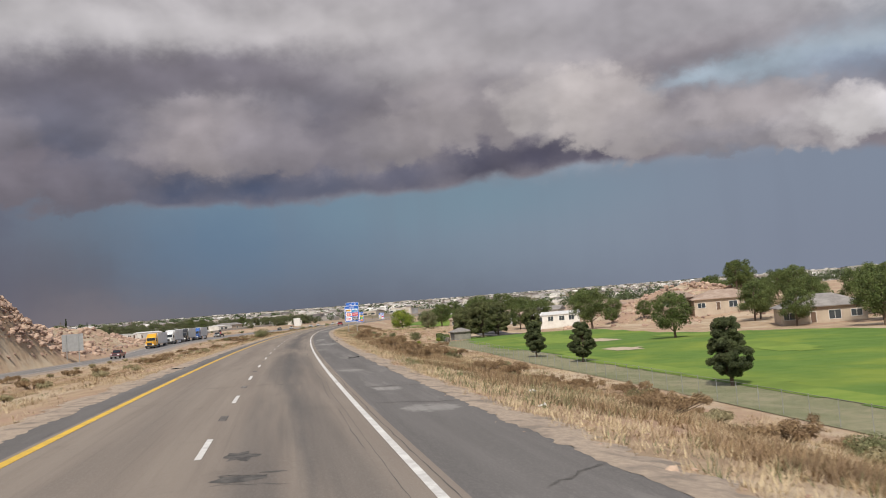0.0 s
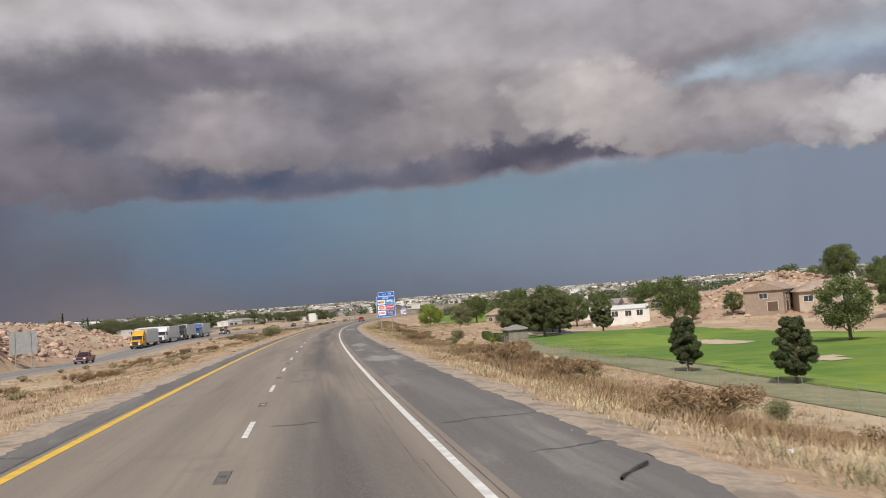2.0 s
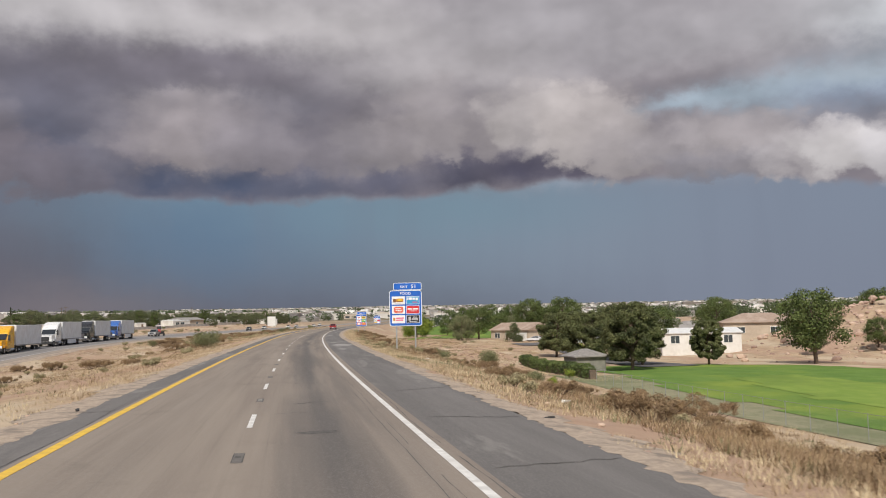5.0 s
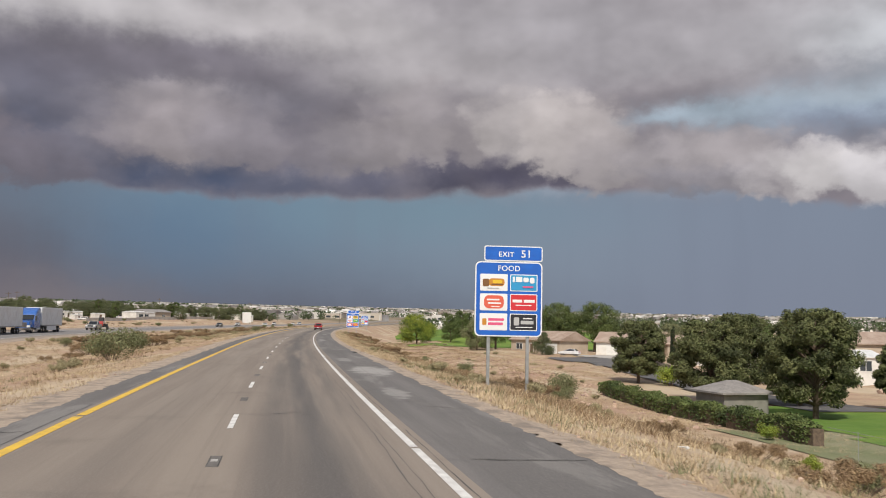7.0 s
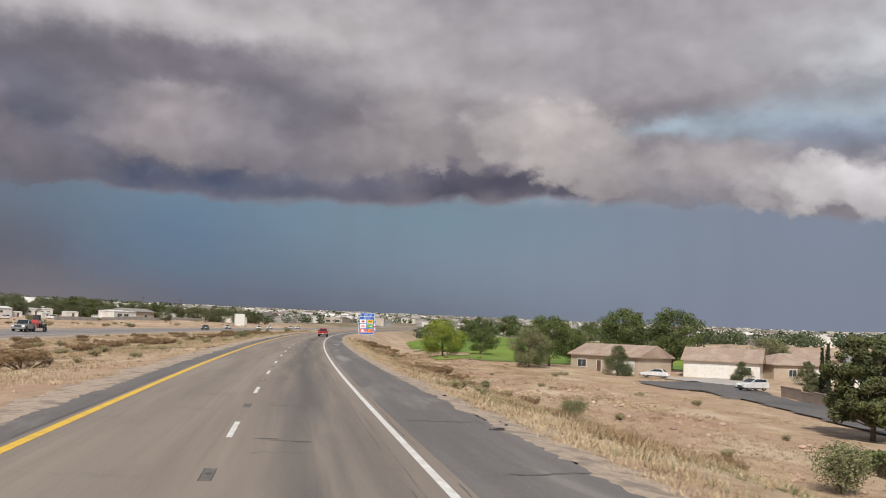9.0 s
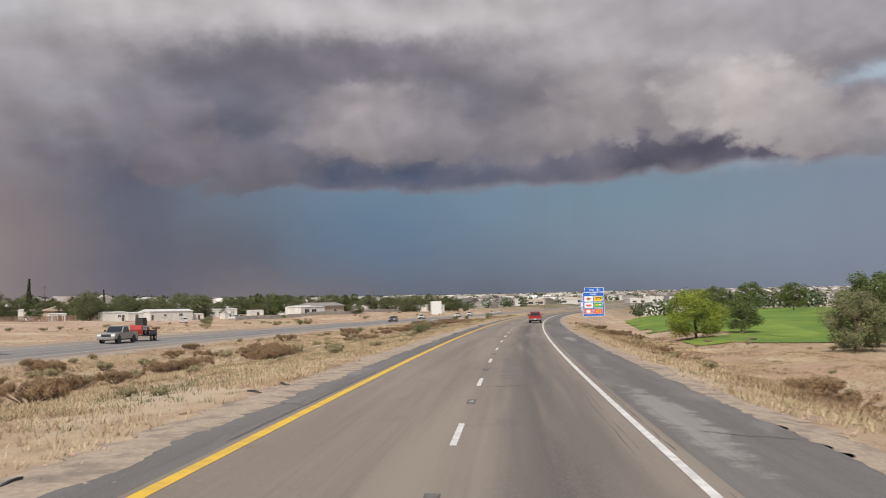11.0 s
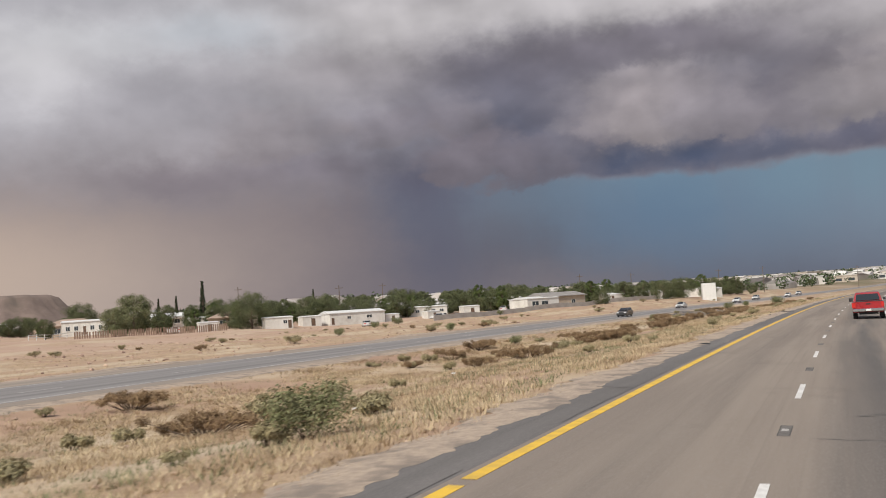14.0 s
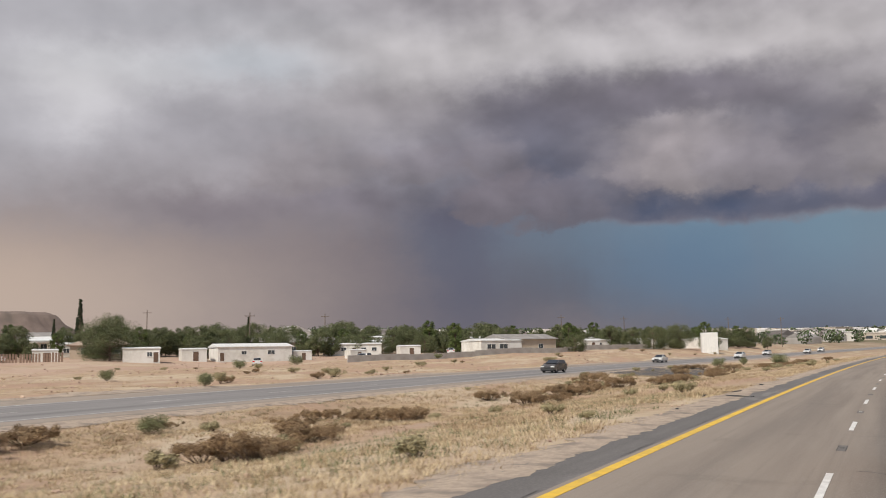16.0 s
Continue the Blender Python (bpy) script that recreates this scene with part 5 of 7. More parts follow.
def rounded(bm, x0, x1, z0, z1, r, y0, y1):
    """A plate with round corners in the x-z plane."""
    pts = []
    for cx, cz, a in ((x1 - r, z1 - r, 0), (x0 + r, z1 - r, 90), (x0 + r, z0 + r, 180), (x1 - r, z0 + r, 270)):
        pts += [(cx + r * math.cos(radians(a + k * 22.5)), cz + r * math.sin(radians(a + k * 22.5))) for k in range(5)]
    f = [bm.verts.new((x, y0, z)) for x, z in pts]
    b = [bm.verts.new((x, y1, z)) for x, z in pts]
    bm.faces.new(f)
    bm.faces.new(b[::-1])
    for k in range(len(pts)):
        bm.faces.new((f[k], b[k], b[(k + 1) % len(pts)], f[(k + 1) % len(pts)]))
    bmesh.ops.recalc_face_normals(bm, faces=bm.faces)
    return bm


def food_sign(s, u0, u1, z0, z1, tab, logos, base):
    """A blue services sign on two posts, with six coloured panels and an exit tab above."""
    w, h = u1 - u0, z1 - z0
    sign = thing("road_sign", pose(*road(s, (u0 + u1) / 2, 0.0), 0, 0, heading(s) - 4), "blue food services sign with six logo panels", "road sign")
    for x in (-w * 0.29, w * 0.29):
        part("post", block(bmesh.new(), x - 0.075, x + 0.075, 0.03, 0.14, base - 0.8, z1 - 0.3, 0.01), GALV, sign, "grey steel post")
    plate = part("panel", rounded(bmesh.new(), -w / 2, w / 2, z0, z1, 0.25, -0.02, 0.02), SIGNWHITE, sign, "blue panel with white border")
    part("face", rounded(bmesh.new(), -w / 2 + 0.06, w / 2 - 0.06, z0 + 0.06, z1 - 0.06, 0.2, -0.026, -0.021), BLUE, plate)
    part("backing", rounded(bmesh.new(), -w / 2 + 0.02, w / 2 - 0.02, z0 + 0.02, z1 - 0.02, 0.22, 0.021, 0.03), SIGNBACK, plate)
    words("FOOD", 0.36, 0.0, -0.032, z1 - 0.44, SIGNWHITE, plate)
    t0, t1 = tab
    top = part("exit_tab", rounded(bmesh.new(), -w / 2 + t0, w / 2, z1 + 0.03, t1, 0.1, -0.02, 0.02), SIGNWHITE, sign, "blue exit number tab")
    part("face", rounded(bmesh.new(), -w / 2 + t0 + 0.05, w / 2 - 0.05, z1 + 0.08, t1 - 0.05, 0.07, -0.026, -0.021), BLUE, top)
    mid = t0 / 2
    words("EXIT", 0.34, mid - 0.35, -0.032, z1 + 0.24, SIGNWHITE, top)
    words("51", 0.50, mid + 0.62, -0.032, z1 + 0.22, SIGNWHITE, top)
    lw, lh, gap = w * 0.395, h * 0.215, w * 0.05
    for k, (ground_ink, marks) in enumerate(logos):
        cx = (-1 if k % 2 == 0 else 1) * (lw / 2 + gap / 2)
        cz = z1 - 0.62 - lh / 2 - (k // 2) * (lh + 0.17)
        frame_ = part("logo_panel", rounded(bmesh.new(), cx - lw / 2 - 0.02, cx + lw / 2 + 0.02, cz - lh / 2 - 0.02, cz + lh / 2 + 0.02, 0.05, -0.034, -0.028), SIGNWHITE, plate, "coloured logo panel")
        part("ground_colour", rounded(bmesh.new(), cx - lw / 2 + 0.02, cx + lw / 2 - 0.02, cz - lh / 2 + 0.02, cz + lh / 2 - 0.02, 0.04, -0.040, -0.036), SIGNWHITE if ground_ink == "white" else INK[ground_ink], frame_)
        for j, (ink, x0, x1, y0, y1, r) in enumerate(marks):
            bm = rounded(bmesh.new(), cx + x0 * lw, cx + x1 * lw, cz + y0 * lh, cz + y1 * lh, r * lh, -0.046 - 0.004 * j, -0.042 - 0.004 * j)
            part("mark", bm, SIGNWHITE if ink == "white" else INK[ink], frame_)
    return sign


food_sign(218.0, 9.95, 13.2, 1.75, 5.32, (0.42, 6.08), (
    ("white", (("orange", -0.2, 0.4, -0.22, 0.25, 0.2), ("yellow", -0.05, 0.3, -0.05, 0.15, 0.08), ("brown", -0.42, -0.18, -0.25, 0.22, 0.1), ("brown", -0.1, 0.36, -0.16, -0.08, 0.03), ("grey", -0.25, 0.2, -0.38, -0.33, 0.02))),
    ("sky", (("white", -0.42, -0.34, 0.05, 0.38, 0.03), ("white", -0.3, -0.06, 0.05, 0.38, 0.05), ("white", -0.02, 0.18, 0.05, 0.34, 0.1), ("white", 0.22, 0.4, -0.02, 0.34, 0.1), ("pink", -0.05, 0.36, -0.30, -0.20, 0.05))),
    ("white", (("coral", -0.36, 0.38, -0.4, 0.42, 0.3), ("white", -0.26, 0.22, 0.1, 0.2, 0.04), ("white", -0.22, 0.28, -0.12, -0.02, 0.04), ("white", -0.1, 0.22, -0.3, -0.25, 0.02))),
    ("red", (("white", -0.42, -0.06, 0.0, 0.18, 0.03), ("white", 0.0, 0.42, 0.0, 0.18, 0.03), ("white", -0.3, 0.3, -0.2, -0.14, 0.02))),
    ("white", (("pink", -0.2, 0.4, 0.06, 0.22, 0.04), ("pink", -0.2, 0.36, -0.2, -0.04, 0.04), ("orange", -0.42, -0.26, -0.2, 0.2, 0.06))),
    ("black", (("grey", -0.1, 0.38, -0.12, 0.1, 0.04), ("grey", -0.36, -0.16, -0.2, 0.3, 0.06), ("white", -0.02, 0.32, 0.2, 0.27, 0.02), ("white", -0.3, 0.34, -0.34, -0.29, 0.02))),
), -0.7)
food_sign(424.0, 9.75, 13.05, 1.25, 5.0, (0.35, 5.75), (
    ("white", (("brown", -0.14, 0.14, -0.3, 0.3, 0.2), ("red", -0.3, 0.3, -0.08, 0.1, 0.05))),
    ("yellow", (("black", -0.3, 0.34, -0.12, 0.26, 0.1), ("yellow", -0.2, 0.25, 0.0, 0.12, 0.04))),
    ("white", (("red", -0.36, 0.36, -0.12, 0.12, 0.08), ("coral", -0.2, 0.2, -0.32, -0.22, 0.03))),
    ("green", (("yellow", -0.36, 0.0, -0.1, 0.14, 0.05), ("white", 0.04, 0.36, -0.1, 0.14, 0.05))),
    ("coral", (("white", -0.3, 0.2, -0.25, 0.3, 0.25), ("white", -0.4, 0.4, -0.36, -0.28, 0.03))),
    ("coral", (("yellow", -0.26, -0.18, -0.3, 0.3, 0.03), ("yellow", -0.03, 0.05, -0.3, 0.2, 0.03), ("yellow", 0.2, 0.28, -0.3, 0.3, 0.03), ("yellow", -0.24, 0.26, 0.26, 0.36, 0.05))),
), -0.7)
food_sign(612.0, 10.2, 13.6, 1.4, 5.0, (0.35, 5.6), (("white", (("red", -0.3, 0.3, -0.2, 0.2, 0.1),)), ("white", (("sky", -0.3, 0.3, -0.2, 0.2, 0.1),)), ("white", (("green", -0.3, 0.3, -0.2, 0.2, 0.1),)), ("red", ()), ("yellow", ()), ("white", ())), -0.4)

# the back of a sign that faces the other traffic
back_sign = thing("road_sign", pose(*road(205, -42.4 - 3.0, 0.0), 0, 0, heading(205)), "grey metal back of a road sign on two posts", "road sign")
part("panel", rounded(bmesh.new(), -2.1, 2.1, 0.35, 3.8, 0.15, -0.02, 0.02), SIGNBACK, back_sign, "bare aluminium sheet")
for x in (-1.2, 1.2):
    part("post", block(bmesh.new(), x - 0.07, x + 0.07, -0.14, -0.03, -2.8, 3.7, 0.01), GALV, back_sign)
for z in (0.8, 2.0, 3.3):
    part("stiffener", block(bmesh.new(), -2.0, 2.0, -0.028, -0.021, z, z + 0.08), GALV, back_sign)

# ---- trees and shrubs ----
def round_top(k):
    return math.sqrt(max(0.0, 1 - (1.7 * k - 0.75) ** 2)) if k < 1 else 0


def cone(k):
    return 0.35 + 0.75 * min(1.0, k * 4) * (1.05 - k) ** 0.8


def flame(k):
    return min(1.0, 0.5 + k * 3.0) * max(0.08, (1 - k)) ** 0.55


pine = tree("pine_tree", 6.0, 3.9, 0.17, 120, 40000, 0.06, PINE, cone, "dark green young pine tree with dense crown", group="young pines", fat=0.74, long=3.0)
spread(pine, ((136.6, 34.9, 0.84), (120.2, 36.8, 0.83), (78.6, 36.7, 0.92)))
for k, (s, u, h, w) in enumerate(((248.5, 45.4, 9.2, 7.2), (266, 44.0, 8.4, 7.6), (280, 53.5, 9.4, 7.6), (292, 45.5, 8.0, 6.4), (262, 51.5, 8.8, 6.4), (259, 60.8, 6.6, 4.4))):
    big = tree("pine_tree", h, w * 1.05, 0.18, 150, 38000, 0.092, OLD_PINE, lambda x: round_top(x) * 0.85 + 0.2, "large olive-green pine tree beside the pump house", group="pump house pines", fat=0.62, long=2.8)
    placed(big, s, u, 1.0, 40 * k)
shade_tree = tree("broadleaf_tree", 9.0, 8.6, 0.28, 44, 13000, 0.17, GREEN, round_top, "green broadleaf tree on the golf course", group="golf course trees")
spread(shade_tree, ((161, 65, 0.86), (257, 76.8, 1.2), (214, 104, 1.0), (222, 109, 0.9), (178, 96, 0.8), (150, 97, 1.0), (168, 108, 1.15), (138, 101, 1.05), (228, 124, 1.0), (192, 122, 1.15), (290, 92, 0.7), (262, 128, 0.9), (252, 136, 1.0), (285, 130, 1.0), (296, 136, 1.1), (240, 132, 0.95), (236, 142, 1.1), (270, 142, 1.2), (205, 130, 1.0), (216, 138, 1.1), (403, 46.5, 1.05), (410, 64, 1.3), (409, 73, 1.35), (423, 56, 0.85), (368, 152, 1.3), (362, 160, 1.2), (373, 145, 1.0), (316, 136, 0.5), (292, 146, 1.0), (300, 152, 1.1), (120, 112, 1.1), (100, 118, 1.2), (272, 96, 0.6), (278, 88, 0.5), (180, 130, 1.2), (310, 66, 0.9), (318, 74, 1.0), (330, 92, 1.1), (345, 98, 1.0)))
oval_tree = tree("broadleaf_tree", 9.0, 9.5, 0.1, 60, 24000, 0.14, OLIVE, round_top, "grey-green olive-like tree with wide crown", group="olive trees")
spread(oval_tree, ((392, 40.3, 0.78), (527, -160, 1.0), (512, -150, 0.7), (440, 62, 0.8), (405, 92, 0.85)))
lime = tree("broadleaf_tree", 9.0, 11.5, 0.14, 60, 30000, 0.16, LIME, round_top, "bright yellow-green round tree on the lawn")
placed(lime, 445, 30, 0.92)
lime2 = tree("broadleaf_tree", 8.0, 9.0, 0.2, 40, 9000, 0.2, GREEN, round_top, "green round tree on the golf lawn", group="lawn trees")
spread(lime2, ((468, 42, 0.8), (512, 50, 0.8), (560, 100, 1.1), (585, 50, 1.0), (480, 96, 0.9), (600, 80, 1.1), (620, 58, 1.0), (640, 72, 1.2), (575, 95, 1.0)))
mesquite = tree("broadleaf_tree", 8.0, 11.0, 0.06, 70, 24000, 0.13, VILLAGE_LEAF, round_top, "dense dark green mesquite beside the sheds", group="village trees")
VILLAGE = [(541, -136, 1.05), (520, -190, 0.6), (535, -205, 0.6), (560, -150, 0.7), (575, -140, 0.75), (585, -150, 0.9), (598, -140, 0.8), (604, -125, 0.55), (615, -135, 0.9), (625, -120, 0.7), (640, -125, 0.8), (655, -110, 0.7), (668, -120, 0.9), (690, -100, 0.8), (700, -85, 0.7), (640, -80, 0.55), (662, -66, 0.75), (673, -62, 0.8), (690, -58, 0.6), (586, -132, 0.6), (592, -128, 0.5), (608, -118, 0.5), (618, -112, 0.55), (630, -108, 0.6), (645, -100, 0.6), (655, -96, 0.5), (570, -132, 0.6), (578, -128, 0.5), (490, -200, 1.0), (475, -185, 0.5), (460, -205, 0.5), (505, -225, 0.6), (560, -215, 1.0), (590, -190, 0.9), (620, -170, 0.9), (650, -160, 0.9), (700, -140, 1.0), (730, -120, 1.0), (300, -105, 0.5), (318, -92, 0.45), (340, -110, 0.6), (360, -120, 0.6), (390, -130, 0.6), (410, -150, 0.5), (430, -165, 0.5)]
spread(mesquite, VILLAGE)
cypress = tree("cypress_tree", 12.4, 1.9, 0.02, 220, 16000, 0.11, CYPRESS, flame, "tall narrow dark Italian cypress", group="cypresses", fat=1.2)
spread(cypress, ((563, -171, 1.1), (590, -215, 0.7), (596, -213, 0.75), (640, -190, 0.75), (648, -188, 0.55), (338, 68, 0.6), (341, 69, 0.55), (600, 60, 0.6)))
BUSHES = ((238.5, -10.2, 1.2), (262, -13, 1.1), (373.6, -9.2, 0.65), (551, -15.7, 1.0))
creosote = bush("creosote_bush", 1.9, 2.6, 4200, 0.045, OLIVE, "grey-green creosote bush by the median edge", group="median bushes", long=2.2)
spread(creosote, BUSHES + ((292, -26, 0.6), (470, -48.5, 0.6), (300, 24, 0.9), (269, 29.0, 1.45), (226, 16.5, 0.6), (205, 21.5, 0.7), (330, 22, 0.6), (445, -30, 0.5), (512, -31, 0.55), (575, -29, 0.9), (586, -27, 0.7), (485, -75, 0.7), (530, -95, 0.8), (559, -106, 1.1), (590, -92, 0.7), (118, 20, 0.6), (60, 22, 0.7), (92, 21, 0.6), (35, 20, 0.6)))
broom = bush("green_bush", 1.8, 2.4, 2400, 0.09, LIME, "bright green bush beside the street", group="street bushes")
spread(broom, ((288.8, 48.7, 1.6), (231, 31.8, 0.6), (216, 26, 0.5)))
RUSTS = [bush("dead_shrub", h, w, 7000, 0.017, RUSTY, "low sprawling reddish-brown dead shrub", group="dead shrubs", long=6.0, stems=n_, ball=b_, wide=e_) for h, w, n_, b_, e_ in ((0.85, 2.6, 26, 0.75, 1.0), (0.7, 3.4, 34, 0.75, 0.7), (1.0, 2.2, 22, 0.7, 1.3))]
spots = random.Random(21)
places = []
for s0, s1, u0, u1, count in ((8, 60, 14, 22, 6), (60, 150, 11, 19, 12), (150, 225, 11, 18, 10), (225, 330, 12, 22, 12), (330, 470, 11, 20, 14), (20, 180, -31, -16, 16), (180, 300, -30, -13, 18), (300, 352, -31, -22, 8), (352, 420, -32, -15, 8), (420, 520, -32, -16, 26), (520, 600, -30, -12, 20), (40, 220, 17, 29, 26)):
    for _ in range(count):
        places.append((spots.uniform(s0, s1), spots.uniform(u0, u1), spots.uniform(0.5, 1.25)))
for s, u in ((319.3, -20.4), (320.5, -18.0), (310, -16.7), (336.3, -19.7), (347.5, -17.0), (331, -19.8), (355.7, -21.0), (341.5, -15.8), (336, -14.6), (344.4, -16.6), (380, -16.8), (447.5, -24.0), (435, -16.6), (441, -18.6), (455.1, -24.2), (452, -20.5), (469.6, -20.0), (476, -21.0), (486.7, -19.5), (493, -18.0)):
    places.append((s, u, spots.uniform(0.85, 1.15)))
    places.append((s + spots.uniform(-1.6, 1.6), u + spots.uniform(-2.2, 2.2), spots.uniform(0.45, 0.8)))
for k in range(3):
    spread(RUSTS[k], places[k::3])
sage = bush("sage_bush", 0.5, 1.3, 1800, 0.028, SAGE, "pale grey-green sage bush", group="sage bushes", long=3.0)
places = []
for s0, s1, u0, u1, count in ((0, 300, 8.5, 24, 60), (300, 470, 8.5, 24, 30), (260, 470, 20, 42, 30), (0, 300, -33, -8, 70), (300, 560, -33, -7.5, 130), (350, 640, -100, -50, 50), (230, 320, -62, -48, 26), (60, 230, -58, -48, 16)):
    for _ in range(count):
        places.append((spots.uniform(s0, s1), spots.uniform(u0, u1), spots.uniform(0.5, 1.3)))
spread(sage, places[:297])
# the trees that fill the village and shut off its far side
elm = tree("broadleaf_tree", 8.5, 8.0, 0.12, 60, 18000, 0.14, VILLAGE_LEAF, round_top, "dusty olive-green tree behind the village", group="village trees")
poplar = tree("broadleaf_tree", 10.0, 5.5, 0.1, 60, 15000, 0.14, GREEN, round_top, "tall green tree among the village houses", group="village trees")
belt, belt2 = [], []
for k in range(230):
    f = spots.random()
    s, u = 430 + 330 * f + spots.uniform(-22, 22), -222 + 150 * f + spots.uniform(-20, 26)
    (belt2 if k % 5 == 0 else belt).append((s, u, spots.uniform(0.42, 0.85) * (0.62 if s < 540 else 1.0)))
for k in range(60):
    f = spots.random()
    belt.append((560 + 190 * f + spots.uniform(-10, 10), -150 + 82 * f + spots.uniform(-10, 12), spots.uniform(0.3, 0.6)))
spread(elm, belt)
spread(poplar, belt2)
# the clipped hedge by the pump house
hedge_cards, hedge_rng = Cards(), random.Random(8)
for _ in range(26000):
    f = hedge_rng.random()
    s, u = 229 + 49 * f, 33.8 + 2.6 * f + hedge_rng.uniform(-0.75, 0.75)
    z = hedge_rng.random() ** 0.6 * (1.55 + 0.25 * math.sin(s * 0.9))
    hedge_cards.leaf(road(s, u, ground_z(s, u) + z), ball_way() + Vector((-0.3, -0.3, 0.6)), 0.13)
hedge = new("hedge", hedge_cards.mesh("hedge", GREEN))
tagged(hedge, "long dense green hedge behind the verge", "hedge")
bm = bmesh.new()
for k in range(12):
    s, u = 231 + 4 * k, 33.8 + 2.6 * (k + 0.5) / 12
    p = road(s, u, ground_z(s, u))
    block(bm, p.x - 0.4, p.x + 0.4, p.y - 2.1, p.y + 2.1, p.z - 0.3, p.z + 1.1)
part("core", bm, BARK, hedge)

# ---- grass: nobody could count it ----
def grass(name, bands, mat, seed, label, clump=0.0):
    c, rng = Cards(), random.Random(seed)
    for s0, s1, u0, u1, count, tall in bands:
        for _ in range(count):
            s, u = rng.uniform(s0, s1), rng.uniform(u0, u1)
            if noise.noise(Vector((s * 0.12, u * 0.22, seed))) < clump + rng.uniform(-0.45, 0.25):
                continue
            z, k = ground_z(s, u), rng.uniform(0.55, 1.25) * tall
            for _ in range(12):
                a, r = rng.uniform(0, 6.2832), rng.uniform(0.0, 0.34)
                p = road(s, u, z - 0.02) + Vector((math.cos(a) * r, math.sin(a) * r, 0))
                c.blade(p, Vector((math.cos(a), math.sin(a), 0)) * rng.uniform(0.2, 0.9) * k, 0.022, k * rng.uniform(0.3, 0.95))
    ob = new(name, c.mesh(name, mat))
    return tagged(ob, label, "grass", kind="stuff")


grass("dry_grass", ((0, 600, -6.5, -5.3, 3600, 0.17), (0, 300, -33, -6.1, 26000, 0.24), (300, 470, -33, -6.0, 74000, 0.22), (470, 600, -33, -5.6, 18000, 0.27), (330, 640, -110, -48.5, 14000, 0.24)), STRAW, 3, "straw-coloured dry grass tufts on the verge", 0.05)
grass("verge_grass", ((0, 430, 7.4, 10, 7000, 0.26), (0, 430, 8.5, 16, 22000, 0.30), (0, 460, 14, 25, 20000, 0.28), (0, 240, 18, 30, 16000, 0.28), (0, 470, 6.9, 8.2, 3000, 0.2), (225, 300, 18, 40, 9000, 0.25), (300, 480, 20, 45, 26000, 0.25), (300, 480, 45, 62, 9000, 0.22)), STRAW, 13, "pale dry grass tufts on the sloping verge", 0.03)
grass("green_weeds", ((30, 70, 8, 13, 500, 0.4), (0, 450, 7.6, 10, 700, 0.32), (300, 460, -16, -6.6, 4000, 0.26), (300, 520, -33, -14, 4000, 0.24), (0, 300, -32, -8, 1200, 0.25), (0, 300, 9, 24, 6500, 0.34), (180, 230, 7.8, 10, 200, 0.35), (0, 200, 24.8, 28, 500, 0.4)), OLIVE, 5, "olive-green weeds among the dry grass")
grass("red_weeds", ((0, 240, 15, 30, 10000, 0.34), (10, 150, 9.5, 17, 26000, 0.42), (150, 470, 10, 17, 22000, 0.42), (280, 470, 16, 36, 14000, 0.32), (300, 520, -32, -10, 7000, 0.24), (0, 300, -32, -8, 14000, 0.3)), RUSTY, 7, "rusty brown dry weeds on the verge", 0.22)

# stones and litter
stone_rng = random.Random(31)
ROCK = material("desert_rock", (0.42, 0.29, 0.22), 0.95, second=(0.50, 0.37, 0.29), scale=1.2, third=(0.30, 0.20, 0.155), scale2=0.25, per_island=0.25, bump=0.7, bump_scale=8)


def stones(name, spots_, label):
    """Broken stones, each a squashed and chipped lump."""
    g = 1.618
    corners = [Vector(v).normalized() for v in ((-1, g, 0), (1, g, 0), (-1, -g, 0), (1, -g, 0), (0, -1, g), (0, 1, g), (0, -1, -g), (0, 1, -g), (g, 0, -1), (g, 0, 1), (-g, 0, -1), (-g, 0, 1))]
    sides = ((0, 11, 5), (0, 5, 1), (0, 1, 7), (0, 7, 10), (0, 10, 11), (1, 5, 9), (5, 11, 4), (11, 10, 2), (10, 7, 6), (7, 1, 8), (3, 9, 4), (3, 4, 2), (3, 2, 6), (3, 6, 8), (3, 8, 9), (4, 9, 5), (2, 4, 11), (6, 2, 10), (8, 6, 7), (9, 8, 1))
    verts, faces = [], []
    for s, u, r in spots_:
        k = len(verts)
        c = road(s, u, ground_z(s, u) + r * 0.25)
        turn_ = Matrix.Rotation(stone_rng.uniform(0, 6.28), 3, (stone_rng.uniform(-1, 1), stone_rng.uniform(-1, 1), 1.0))
        flat = Vector((stone_rng.uniform(0.8, 1.25), stone_rng.uniform(0.6, 1.0), stone_rng.uniform(0.5, 0.85)))
        for v in corners:
            w_ = turn_ @ v * r * stone_rng.uniform(0.72, 1.12)
            verts.append(c + Vector((w_.x * flat.x, w_.y * flat.y, w_.z * flat.z)))
        faces += [(k + i, k + j, k + m) for i, j, m in sides]
    data = bpy.data.meshes.new(name)
    data.from_pydata(verts, [], faces)
    data.materials.append(ROCK)
    data.update()
    return tagged(new(name, data), label, "stones", kind="stuff")


